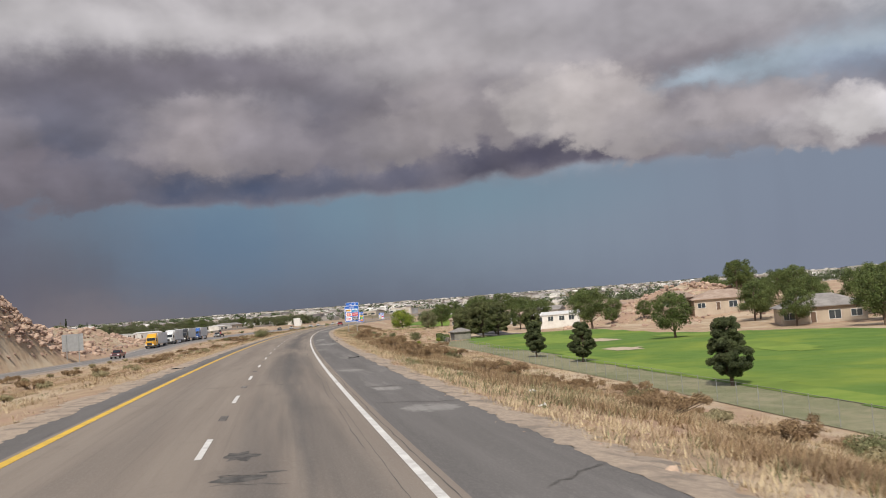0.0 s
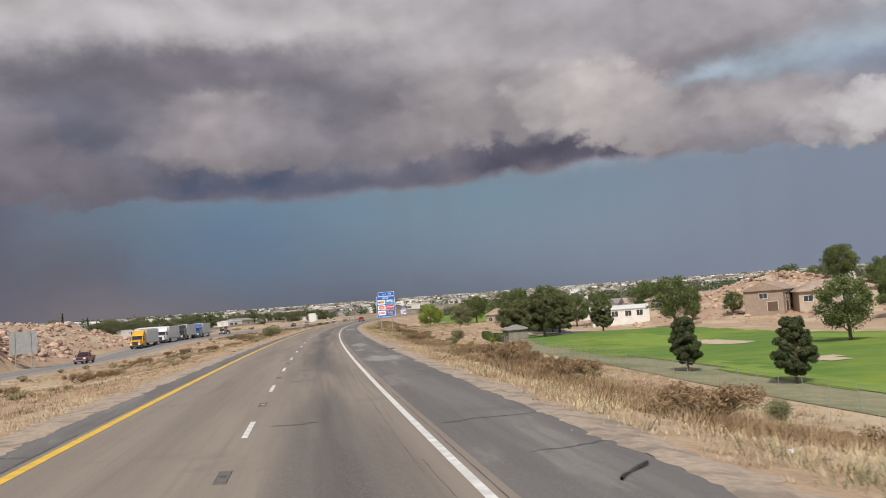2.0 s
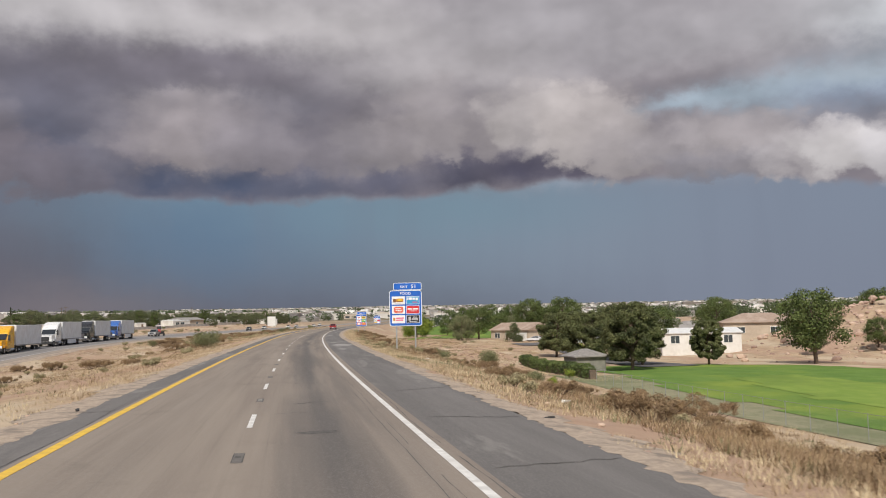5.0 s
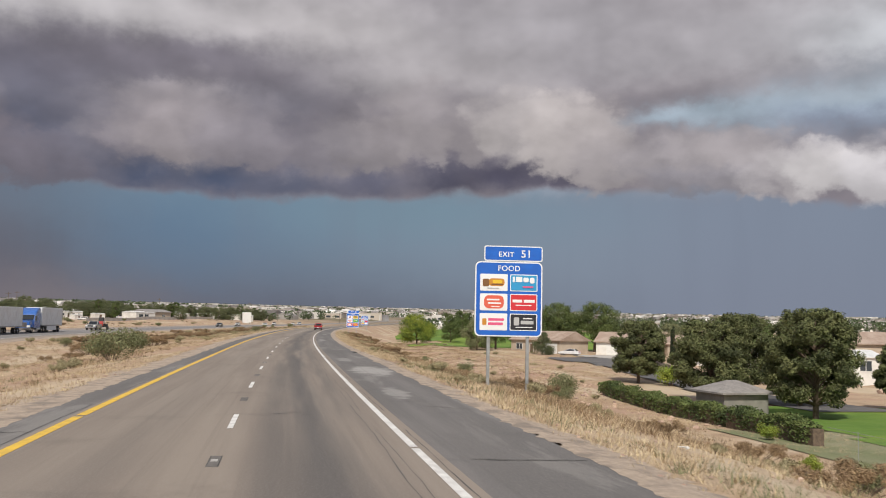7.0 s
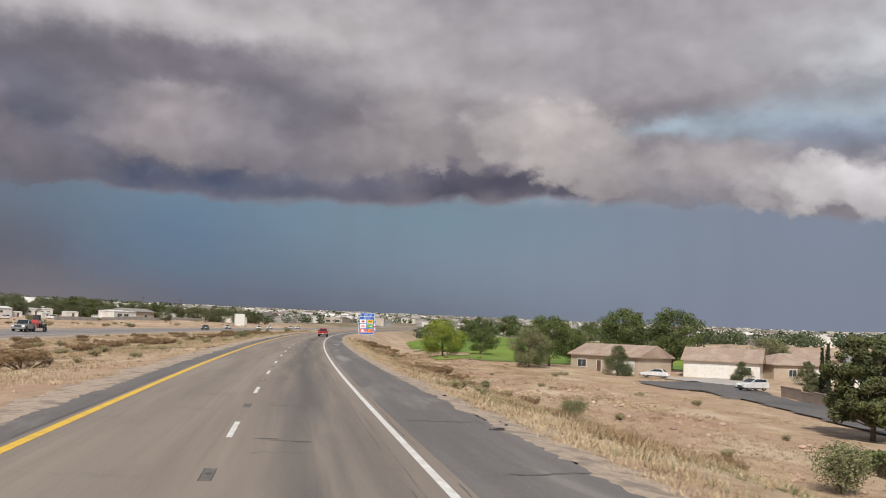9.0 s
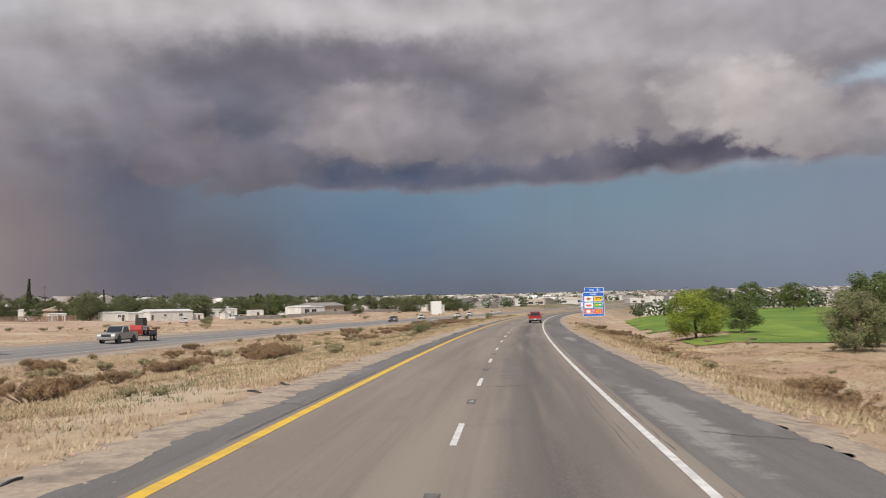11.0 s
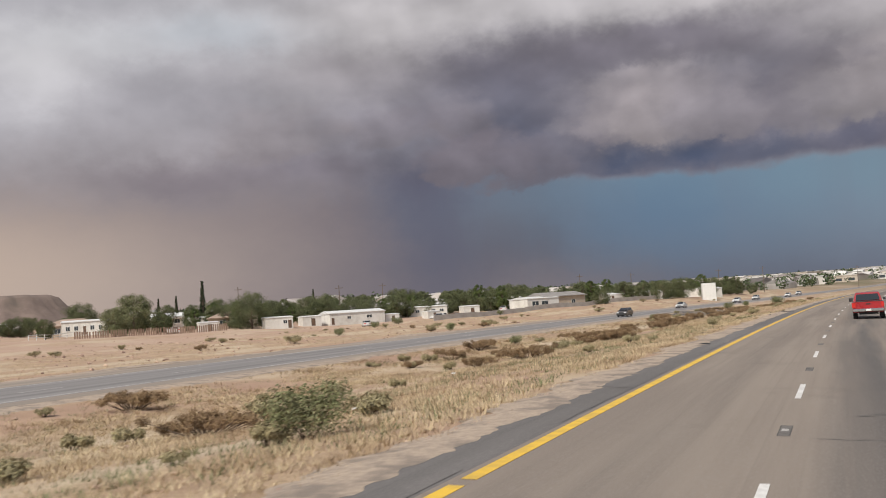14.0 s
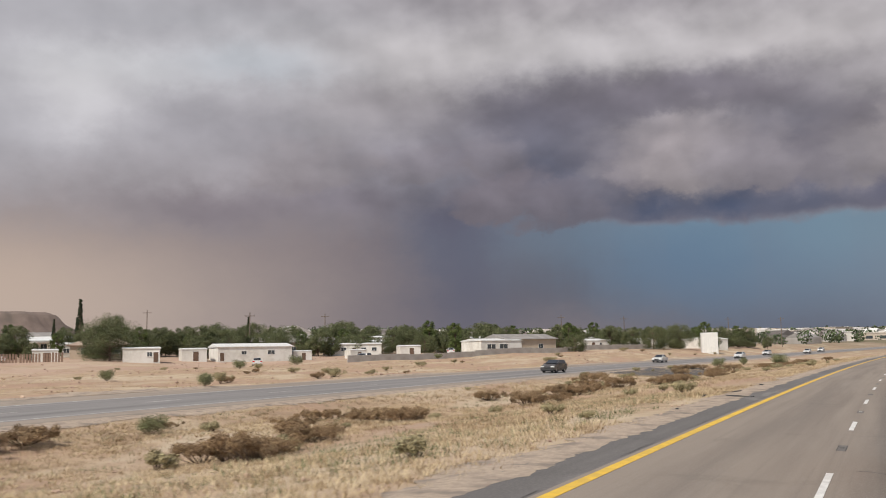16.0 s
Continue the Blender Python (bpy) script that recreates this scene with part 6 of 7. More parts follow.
R = stone_rng
stones("boulders", [(R.uniform(-60, 312), -47.5 - 45 * R.random() ** 1.4, 0.16 + 0.85 * R.random() ** 3.5) for _ in range(6500)], "broken reddish boulders on the rock cut")
stones("boulders", [(R.uniform(90, 225), -48.5 - 15 * R.random(), 0.2 + 0.8 * R.random() ** 2.5) for _ in range(2600)], "broken reddish boulders on the face of the rock cut")
stones("boulders", [(300 + R.gauss(0, 26), 122 + R.gauss(0, 18), 0.2 + 0.8 * R.random() ** 3) for _ in range(2200)], "broken reddish boulders on the bare hill")
stones("stones", [(R.uniform(0, 470), R.choice((R.uniform(7, 22), R.uniform(-32, -6))), 0.025 + 0.10 * R.random() ** 3) for _ in range(3500)], "small stones strewn on the verges")
stones("stones", [(R.uniform(0, 470), R.choice((6.7 + R.gauss(0, 0.4), -5.2 + R.gauss(0, 0.45))), 0.015 + 0.05 * R.random() ** 2) for _ in range(9000)], "loose chippings along the tarmac edge")
stones("stones", [(R.uniform(300, 640), R.uniform(-125, -48), 0.05 + 0.22 * R.random() ** 3) for _ in range(2500)], "small pale stones on the plain by the village")
stones("stones", [(R.uniform(235, 345), R.uniform(19, 38), 0.06 + 0.3 * R.random() ** 3) for _ in range(900)], "pale stones on the slope below the road")
LITTER = material("litter_white", (0.72, 0.72, 0.70), 0.6)
for k in range(16):
    s, u = R.uniform(10, 460), R.choice((R.uniform(7.5, 11), R.uniform(-26, -8)))
    bm = block(bmesh.new(), -0.11, 0.11, -0.07, 0.07, 0.0, 0.05, 0.015)
    for v in bm.verts:
        v.co += Vector((R.uniform(-0.04, 0.04), R.uniform(-0.04, 0.04), R.uniform(-0.02, 0.05)))
    single("litter", bm, LITTER, at(s, u, R.uniform(0, 180), 0.05), "crumpled white litter on the verge", "litter", "roadside litter")
SHRED = material("tyre_rubber", (0.03, 0.03, 0.032), 0.85, second=(0.055, 0.052, 0.05), scale=8.0)
for k in range(26):
    s = R.uniform(5, 470)
    u = R.choice((R.uniform(-6.6, -4.2), R.uniform(-6.2, -4.6), R.uniform(5.0, 8.2)))
    bm, n_ = bmesh.new(), 7
    size, bend = R.uniform(0.35, 1.3), R.uniform(-0.5, 0.5)
    rings = []
    for j in range(n_):
        f = j / (n_ - 1) - 0.5
        w_ = 0.05 * (0.8 - 1.2 * f * f) * R.uniform(0.7, 1.3)
        y_, z_ = bend * f * f * size, 0.012 + 0.05 * abs(math.sin(3 * f + k))
        rings.append([bm.verts.new((f * size, y_ - w_, 0.0)), bm.verts.new((f * size, y_ - w_ * 0.8, z_)), bm.verts.new((f * size, y_ + w_ * 0.8, z_ * 0.8)), bm.verts.new((f * size, y_ + w_, 0.0))])
    for p, q in zip(rings, rings[1:]):
        for j in range(3):
            bm.faces.new((p[j], q[j], q[j + 1], p[j + 1]))
    bmesh.ops.recalc_face_normals(bm, faces=bm.faces)
    on_tar = -5.0 < u < 6.3
    m = pose(*road(s, u, 0.004 if on_tar else ground_z(s, u) + 0.04), 0, 0, R.uniform(0, 180))
    single("tyre_shred", bm, SHRED, m, "curled black strip of tyre tread beside the road", "tyre shred", "tyre shreds")


# ---- buildings on the golf side ----
pump = house("pump_house", 4.4, 4.4, 2.1, 0.95, material("shed_grey", (0.26, 0.25, 0.215), 0.9, second=(0.21, 0.20, 0.175), scale=1.5), ROOF_GREY, "small grey pump house with hip roof", True, (("door", 0.0, 0.95, 0.0, 2.0, "right"),), 0.45, "shed")
placed(pump, 253.0, 40.0, 1.0, 8)
two = house("house", 12, 9, 4.8, 2.0, STUCCO_BROWN, ROOF_TAN, "two-storey brown stucco house by the golf course", False, (("door", -3.0, 2.2, 0.0, 2.3, "front"), ("window", 2.5, 1.8, 0.9, 2.2, "front"), ("window", -3.5, 1.4, 3.0, 4.2, "front"), ("window", 2.8, 1.4, 3.0, 4.2, "front"), ("window", 0.0, 1.8, 3.0, 4.2, "left"), ("door", -2.0, 2.4, 0.0, 2.2, "left")))
placed(two, 268, 104, 1.0, 50)
for s, u, turn, w in ((262, 116, -14, 17), (186, 105, -20, 16), (215, 150, -10, 18)):
    h = house("house", w, 12, 3.0, 2.4, STUCCO, ROOF_TAN if s > 200 else ROOF_GREY, "tan stucco bungalow with low tiled roof", True, (("window", -6.5, 2.0, 0.8, 2.1, "front"), ("door", -2.0, 1.0, 0.0, 2.1, "front"), ("window", 2.0, 2.2, 0.5, 2.2, "front"), ("window", 6.0, 2.0, 0.8, 2.1, "front")), 0.7)
    placed(h, s, u, 1.0, turn)
hall = house("white_building", 15, 10, 4.0, 0.9, STUCCO_WHITE, ROOF_WHITE, "long white building with low roof behind the trees", False, tuple(("window", x, 1.6, 2.2, 3.6, "front") for x in (-5, -1.5, 2, 5)), 0.3, "building")
placed(hall, 302, 76, 1.0, -10)
# the street with its bungalows
STREET = material("street_asphalt", (0.105, 0.10, 0.098), 0.9, second=(0.14, 0.133, 0.128), scale=0.7, third=(0.085, 0.08, 0.08), scale2=0.1)
street = field("street", 255, 362, 30, 110, lambda s, u: abs(u - steps(s, ((255, 54), (280, 53), (306, 54), (330, 56.5), (350, 59), (362, 61)))) < 4.4 and s < 358 or oval(s, u, 353, 57, 11, 8.5), STREET, 0.16, "dark asphalt residential street", 0.8)
street["category"] = "street"
drive = field("driveway", 355, 392, 50, 82, lambda s, u: oval(s, u, 371, 66, 12, 7), CONCRETE, 0.12, "pale concrete driveway")
drive["category"] = "driveway"
a = house("house", 15.5, 10, 2.9, 2.1, STUCCO, ROOF_TAN, "tan bungalow at the end of the street", False, (("window", -5, 2.0, 0.8, 2.1, "front"), ("door", -1.0, 1.0, 0.0, 2.1, "front"), ("garage", 4.6, 4.6, 0.0, 2.2, "front"), ("window", 0, 1.8, 0.8, 2.1, "left")))
placed(a, 394, 58, 1.0, -55)
b = house("house", 13, 12, 2.9, 2.3, STUCCO_WHITE, ROOF_TAN, "cream bungalow with white garage door", False, (("garage", -1.5, 5.0, 0.0, 2.3, "front"), ("window", 4.2, 1.6, 0.8, 2.1, "front")))
placed(b, 389, 76, 1.0, -28)
c = house("house", 15, 10, 3.0, 1.9, STUCCO, ROOF_TAN, "tan bungalow behind a garden wall", True, (("window", -4, 1.6, 0.9, 2.1, "front"), ("window", 3, 2.0, 0.9, 2.1, "front")))
placed(c, 318, 96, 1.0, -18)
d = house("house", 12, 9, 4.6, 1.4, STUCCO_WHITE, ROOF_GREY, "white two-storey house with teal window frames", False, tuple(("teal", x, 1.0, 2.5, 4.0, "front") for x in (-4.5, -3.0, -1.5, 0.0)) + (("window", 3.6, 1.4, 1.6, 2.8, "front"), ("teal", -1.6, 1.2, 0.9, 2.0, "front")))
placed(d, 344, 81, 1.0, -24)
e = house("house", 18, 11, 2.9, 3.0, STUCCO, ROOF_TAN, "tan gabled bungalow beside the lawn", False, (("window", -4, 1.6, 0.9, 2.1, "front"), ("window", 3, 2.0, 0.9, 2.1, "front"), ("window", 0, 1.6, 0.9, 2.1, "left")))
placed(e, 440, 98, 1.0, 70)
for s, u, turn, w in ((395, 92, 10, 16), (378, 104, -10, 15), (350, 104, 0, 18), (420, 108, 0, 16)):
    h = house("house", w, 11, 2.9, 2.0, STUCCO, ROOF_TAN if w > 15 else ROOF_GREY, "tan stucco bungalow of the estate", True, (("window", -4, 1.6, 0.9, 2.1, "front"), ("garage", 3, 4.5, 0.0, 2.2, "front")))
    placed(h, s, u, 1.0, turn)
garden_wall = thing("garden_wall", Matrix(), "low tan block wall with brown cap along the street", "wall")
for k in range(11):
    s, u = 300 + 4 * k, 56.5 + 0.7 * k
    p = road(s, u, ground_z(s, u))
    seg = part("wall_bay", block(bmesh.new(), -0.1, 0.1, -2.0, 2.0, -0.3, 1.15), STUCCO, garden_wall)
    seg.matrix_basis = pose(p.x, p.y, p.z, 0, 0, heading(s) - 10)
    cap = part("cap", block(bmesh.new(), -0.14, 0.14, -2.0, 2.0, 1.15, 1.4), STUCCO_BROWN, garden_wall)
    cap.matrix_basis = seg.matrix_basis
parked = saloon("car", (0.72, 0.72, 0.72), "white saloon parked before a bungalow")
placed(parked, 376, 58.5, 1.0, 60, 0.15)
van = saloon("car", (0.20, 0.21, 0.23), "dark grey car parked on the driveway", "car", 0.18)
placed(van, 350, 63.5, 1.0, 110, 0.2)
parked2 = saloon("car", (0.72, 0.72, 0.72), "white saloon parked beside a gabled bungalow")
placed(parked2, 426, 92, 1.0, 80, 0.1)

yard_fir = tree("garden_tree", 5.2, 5.6, 0.04, 70, 16000, 0.1, VILLAGE_LEAF, lambda x: (1.05 - x) ** 0.6, "dense dark green garden tree before a bungalow", group="garden trees")
spread(yard_fir, ((381, 53.5, 0.95), (372, 72, 0.6), (366, 80, 0.7), (352, 74, 0.55)))

# ---- the village beyond the other carriageway ----
OLDWHITE = material("old_white_wall", (0.68, 0.66, 0.61), 0.92, second=(0.58, 0.55, 0.50), scale=0.9, third=(0.72, 0.70, 0.66), scale2=0.25, bump=0.3)
sh = house("shed", 7.0, 5.0, 2.7, 0.25, OLDWHITE, ROOF_WHITE, "small cream block shed with flat roof", False, (("window", 1.5, 0.9, 1.2, 2.0, "front"), ("door", 2.7, 0.9, 0.0, 2.0, "front")), 0.15, "shed")
placed(sh, 543, -130, 0.95, 48)
long_shed = house("long_shed", 19, 8, 3.3, 0.8, OLDWHITE, ROOF_WHITE, "long white single-storey building with low roof", False, (("window", 4.0, 1.8, 1.5, 2.4, "front"), ("door", -8.5, 1.0, 0.0, 2.0, "front"), ("window", -3.0, 1.2, 1.5, 2.3, "front")), 0.25, "building")
placed(long_shed, 567.5, -124.5, 0.84, 58)
small = house("shed", 5.0, 4.0, 2.3, 0.2, OLDWHITE, ROOF_WHITE, "small white block shed with dark doorway", False, (("door", 0.3, 1.1, 0.0, 1.9, "front"),), 0.1, "shed")
placed(small, 557, -130.5, 1.0, 52)
porch = house("house", 20, 8, 3.0, 1.0, STUCCO_WHITE, ROOF_WHITE, "white house with a long porch by the cypress", False, tuple(("window", x, 1.5, 1.0, 2.2, "front") for x in (-7, -3.5, 0, 3.5, 7)), 0.8)
placed(porch, 575, -192, 1.0, 40)
for x in range(6):
    part("porch_post", block(bmesh.new(), -9 + 3.6 * x - 0.08, -9 + 3.6 * x + 0.08, -5.6, -5.44, 0.0, 2.6), TRIM_WHITE, porch)
part("porch_rail", block(bmesh.new(), -9.2, 9.2, -5.58, -5.5, 0.85, 0.95), TRIM_WHITE, porch)
part("porch_roof", block(bmesh.new(), -9.6, 9.6, -6.0, -3.9, 2.6, 2.78), ROOF_WHITE, porch)
brown = house("house", 12, 8, 2.6, 1.5, STUCCO, ROOF_TAN, "tan bungalow with brown roof among trees", True, (("window", -3, 1.5, 0.9, 2.0, "front"), ("window", 3, 1.5, 0.9, 2.0, "front")))
placed(brown, 553, -152, 1.0, 45)
copy_thing(brown, at(520, -172, 40))
copy_thing(brown, at(500, -195, 30))
arch = house("house", 12, 9, 3.0, 0.5, OLDWHITE, ROOF_WHITE, "low white house with flat roof", False, (("window", -3, 2.4, 0.4, 2.2, "front"), ("window", 0.6, 2.4, 0.4, 2.2, "front")), 0.2)
placed(arch, 622, -95, 1.0, 60)
grey = house("house", 16, 10, 3.2, 1.3, STUCCO, ROOF_GREY, "low house with broad grey roof", False, (("window", -4, 1.5, 0.9, 2.0, "front"), ("window", 3, 1.5, 0.9, 2.0, "front")))
placed(grey, 632, -92, 1.0, 62)
for s, u, t in ((585, -142, 55), (600, -136, 50), (611, -126, 60), (655, -106, 60), (680, -92, 65), (694, -82, 60), (612, -150, 50), (640, -140, 60), (665, -135, 60), (705, -110, 60), (545, -230, 40), (600, -235, 45), (480, -215, 30), (440, -190, 25), (700, -62, 60)):
    copy_thing(arch if (int(s) % 3) else grey, at(s, u, t) @ Matrix.Scale(0.9, 4))
low_wall = thing("block_wall", Matrix(), "low grey concrete block wall along the village", "wall")
for k in range(26):
    s = 572 + 4 * k
    u = -101 + 1.15 * k
    p = road(s, u, ground_z(s, u))
    seg = part("wall_bay", block(bmesh.new(), -0.1, 0.1, -2.2, 2.2, -0.6, 1.3, 0.02), CONCRETE, low_wall)
    seg.matrix_basis = pose(p.x, p.y, p.z, 0, 0, heading(s) - 16)
rails = thing("fence", Matrix(), "white rail fence by the village", "fence")
for k in range(12):
    s, u = 498 + 3 * k, -160 - 1.2 * k
    p = road(s, u, ground_z(s, u))
    q = road(s + 3, u - 1.2, ground_z(s + 3, u - 1.2))
    part("post", block(bmesh.new(), p.x - 0.07, p.x + 0.07, p.y - 0.07, p.y + 0.07, p.z - 0.2, p.z + 1.2), TRIM_WHITE, rails)
    for z in (0.5, 1.05):
        part("rail", tube(bmesh.new(), p + Vector((0, 0, z)), q + Vector((0, 0, z)), 0.07, 0.07, 6), TRIM_WHITE, rails)
tank = thing("water_tank", at(672, -53.5, 20), "tall white square metal tank beside the road", "tank")
part("shell", block(bmesh.new(), -2.2, 2.2, -1.6, 1.6, -0.5, 5.6, 0.05), TRIM_WHITE, tank, "white painted sheet metal")
for x in range(8):
    part("rib", block(bmesh.new(), -2.1 + 0.58 * x, -2.02 + 0.58 * x, -1.66, -1.6, 0.0, 5.5), ROOF_WHITE, tank)
WOOD = material("pole_wood", (0.17, 0.13, 0.10), 0.95, second=(0.12, 0.09, 0.07), scale=4.0)
for s, u, h in ((600, -190, 11), (640, -160, 10), (585, -140, 10), (690, -105, 11), (720, -95, 11), (760, -70, 11), (800, -60, 12), (860, 40, 12), (900, 30, 12), (940, -40, 13), (760, 60, 11)):
    pole = thing("utility_pole", at(s, u, 30), "weathered wooden utility pole with crossarm", "utility pole", "utility poles")
    part("shaft", tube(bmesh.new(), (0, 0, -0.5), (0, 0, h), 0.16, 0.11, 8), WOOD, pole)
    part("crossarm", block(bmesh.new(), -1.2, 1.2, -0.06, 0.06, h - 0.9, h - 0.75), WOOD, pole)
    for x in (-1.1, 0.0, 1.1):
        part("insulator", tube(bmesh.new(), (x, 0, h - 0.75), (x, 0, h - 0.55), 0.05, 0.04, 6), STEEL, pole)

# ---- sheds, fences and lesser things of the village ----
PLANK = material("fence_plank", (0.24, 0.16, 0.115), 0.95, second=(0.32, 0.225, 0.165), scale=2.0, third=(0.17, 0.12, 0.09), scale2=0.4, bump=0.5)
board_fence = thing("board_fence", Matrix(), "weathered brown board fence between the sheds", "fence")
for k in range(9):
    for j in range(7):
        s, u = 501 + 3.0 * k + 0.4 * j, -150 + 2.0 * k + 0.27 * j
        p = road(s, u, ground_z(s, u))
        b_ = part("board", block(bmesh.new(), -0.17, 0.17, -0.02, 0.02, -0.3, 1.5 + 0.05 * ((k * 7 + j) % 3)), PLANK, board_fence)
        b_.matrix_basis = pose(p.x, p.y, p.z, 0, 0, heading(s) + 56)
trailer_home = house("mobile_home", 14, 4.2, 3.0, 0.3, OLDWHITE, ROOF_WHITE, "long white mobile home with small dark windows", False, tuple(("window", x, 1.2, 1.2, 2.1, "front") for x in (-5.0, -2.4, 2.6, 5.2)) + (("door", 0.2, 0.9, 0.2, 2.1, "front"),), 0.2, "mobile home")
placed(trailer_home, 560, -164, 1.0, 55)
lot = random.Random(63)
for s, u, t in ((520, -168, 40), (486, -176, 35), (600, -160, 60), (620, -142, 70), (648, -118, 55), (668, -104, 75), (700, -95, 60), (716, -80, 70), (636, -112, 62), (598, -120, 50)):
    copy_thing(trailer_home, at(s, u, t + lot.uniform(-12, 12)) @ Matrix.Diagonal((lot.uniform(0.6, 1.0), 1.0, lot.uniform(0.85, 1.1), 1.0)))
for s, u, t in ((576, -118, 52), (588, -112, 58), (604, -108, 45), (645, -90, 60), (530, -140, 50), (660, -84, 55)):
    copy_thing(small, at(s, u, t) @ Matrix.Scale(lot.uniform(0.7, 1.0), 4))
for s, u, t, colour, label in ((556, -113, 40, (0.70, 0.70, 0.68), "white car parked beside the sheds"), (583, -107, 80, (0.16, 0.17, 0.2), "dark car parked in the village"), (612, -101, 30, (0.35, 0.06, 0.05), "old red car parked in the village"), (525, -146, 60, (0.62, 0.62, 0.6), "silver car parked by a board fence")):
    village_car = saloon("car", colour, label, "car", 0.1)
    placed(village_car, s, u, 1.0, t)
# shrubs on the plain beside the village
plain = []
for k in range(30):
    s = lot.uniform(400, 680)
    plain.append((s, -50 - lot.random() * (62 if s < 560 else 30), lot.uniform(0.35, 1.0)))
desert_bush = bush("desert_bush", 1.2, 2.4, 3600, 0.04, SAGE, "grey-tan desert bush on the bare plain", group="plain bushes", long=2.4, stems=16, ball=0.85)
spread(desert_bush, plain)
dry_bush = bush("desert_bush", 0.8, 2.2, 3000, 0.035, RUSTY, "dry brown desert bush on the bare plain", group="plain bushes", long=3.0, stems=16, ball=0.8)
spread(dry_bush, [(s + lot.uniform(-20, 20), u + lot.uniform(-6, 6), k * 0.9) for s, u, k in plain[:14]])

# ---- the mesa on the left ----
# rock tones lightened and greyed: the air's haze is painted into them
MESA = material("mesa_rock_hazed", (0.155, 0.115, 0.098), 0.95, second=(0.20, 0.15, 0.125), scale=0.05, third=(0.12, 0.098, 0.08), scale2=0.012, bump=0.5, bump_scale=0.4)
profile = ((200.0, -8.0, 0.0), (150.0, 12.0, 0.0), (110.0, 33.0, 0.3), (82.0, 49.0, 0.6), (72.0, 61.0, 1.0), (58.0, 66.0, 1.0), (0.0, 68.0, 1.0))
run = Vector((-0.95, -0.31, 0.0))
bm = bmesh.new()
rows = []
for j in range(252):
    i = j / 3.0
    sweep = min(1.0, i / 14.0)
    a = radians(-10 + 100 * sweep)
    out = -run * math.cos(a) + Vector((0.31, -0.95, 0.0)) * math.sin(a)
    centre = Vector((-945.0, 1450.0, 0.0)) + run * (22.0 * max(0, i - 14))
    top = 1.0 + 0.00016 * 22.0 * max(0, i - 14) if i < 40 else 1.09
    rows.append([bm.verts.new(centre + out * off * (1 + 0.10 * noise.noise(Vector((i * 0.45, off * 0.02, 1.0))) + 0.035 * noise.noise(Vector((i * 1.3, off * 0.05, 3.0))) + 0.02 * noise.noise(Vector((i * 3.1, off * 0.11, 6.0)))) + Vector((0, 0, z * top + 1.5 * k * noise.noise(Vector((i * 0.3, 4.0, 0)))))) for off, z, k in profile])
for p, q in zip(rows, rows[1:]):
    for k in range(len(profile) - 1):
        bm.faces.new((p[k], q[k], q[k + 1], p[k + 1]))
bmesh.ops.recalc_face_normals(bm, faces=bm.faces)
mesa = single("mesa", bm, MESA, Matrix(), "flat-topped mesa on the horizon, distance haze mixed into its rock colour", "hill", kind="structure", smooth=True)

# ---- the town far ahead ----
TOWN = material("town_walls", (0.30, 0.26, 0.22), 0.9, second=(0.62, 0.60, 0.57), scale=0.02, per_island=0.5)
TOWNROOF = material("town_roofs", (0.20, 0.16, 0.14), 0.9, second=(0.50, 0.48, 0.46), scale=0.02, per_island=0.6)
FARLEAF = leaf_material("far_leaves", ((0.07, 0.095, 0.045), (0.10, 0.125, 0.06), (0.055, 0.075, 0.04)), 0.4)
town_rng = random.Random(77)
verts, faces, kinds = [], [], []


def far_block(s, u, w, d, h, turn):
    k, z = len(verts), ground_z(s, u)
    m = pose(*road(s, u, z), 0, 0, turn)
    for x in (-w / 2, w / 2):
        for y in (-d / 2, d / 2):
            for q in (-1.0, h):
                verts.append(m @ Vector((x, y, q)))
    r = [m @ Vector((0, y, h + min(w, d) * 0.2)) for y in (-d / 2, d / 2)]
    faces.extend([(k, k + 1, k + 3, k + 2), (k + 4, k + 6, k + 7, k + 5), (k, k + 4, k + 5, k + 1), (k + 2, k + 3, k + 7, k + 6)])
    kinds.extend([0] * 4)
    if w < 25:
        verts.extend(r)
        faces.extend([(k + 1, k + 8, k + 9, k + 3), (k + 5, k + 7, k + 9, k + 8), (k + 1, k + 5, k + 8), (k + 3, k + 9, k + 7)])
        kinds.extend([1] * 4)
    else:
        faces.append((k + 1, k + 5, k + 7, k + 3))
        kinds.append(1)


for _ in range(4200):
    s = 720 + 3300 * town_rng.random()
    u = town_rng.uniform(-0.9, 0.9) * (s - 380)
    if abs(u + 18) < 60 and s < 1700:
        continue
    far_block(s, u, town_rng.uniform(9, 18), town_rng.uniform(8, 14), town_rng.uniform(2.8, 4.5), town_rng.uniform(0, 180))
for _ in range(60):
    s = 900 + 2300 * town_rng.random()
    u = town_rng.uniform(-0.8, 0.9) * (s - 380)
    if abs(u + 18) < 75 and s < 1700:
        continue
    far_block(s, u, town_rng.uniform(26, 70), town_rng.uniform(20, 40), town_rng.uniform(5, 9), town_rng.uniform(0, 180))
data = bpy.data.meshes.new("far_town")
data.from_pydata(verts, [], faces)
data.materials.append(TOWN)
data.materials.append(TOWNROOF)
data.polygons.foreach_set("material_index", kinds)
data.update()
tagged(new("far_town", data), "low pale houses and stores of the distant town", "town", kind="stuff")
c = Cards()
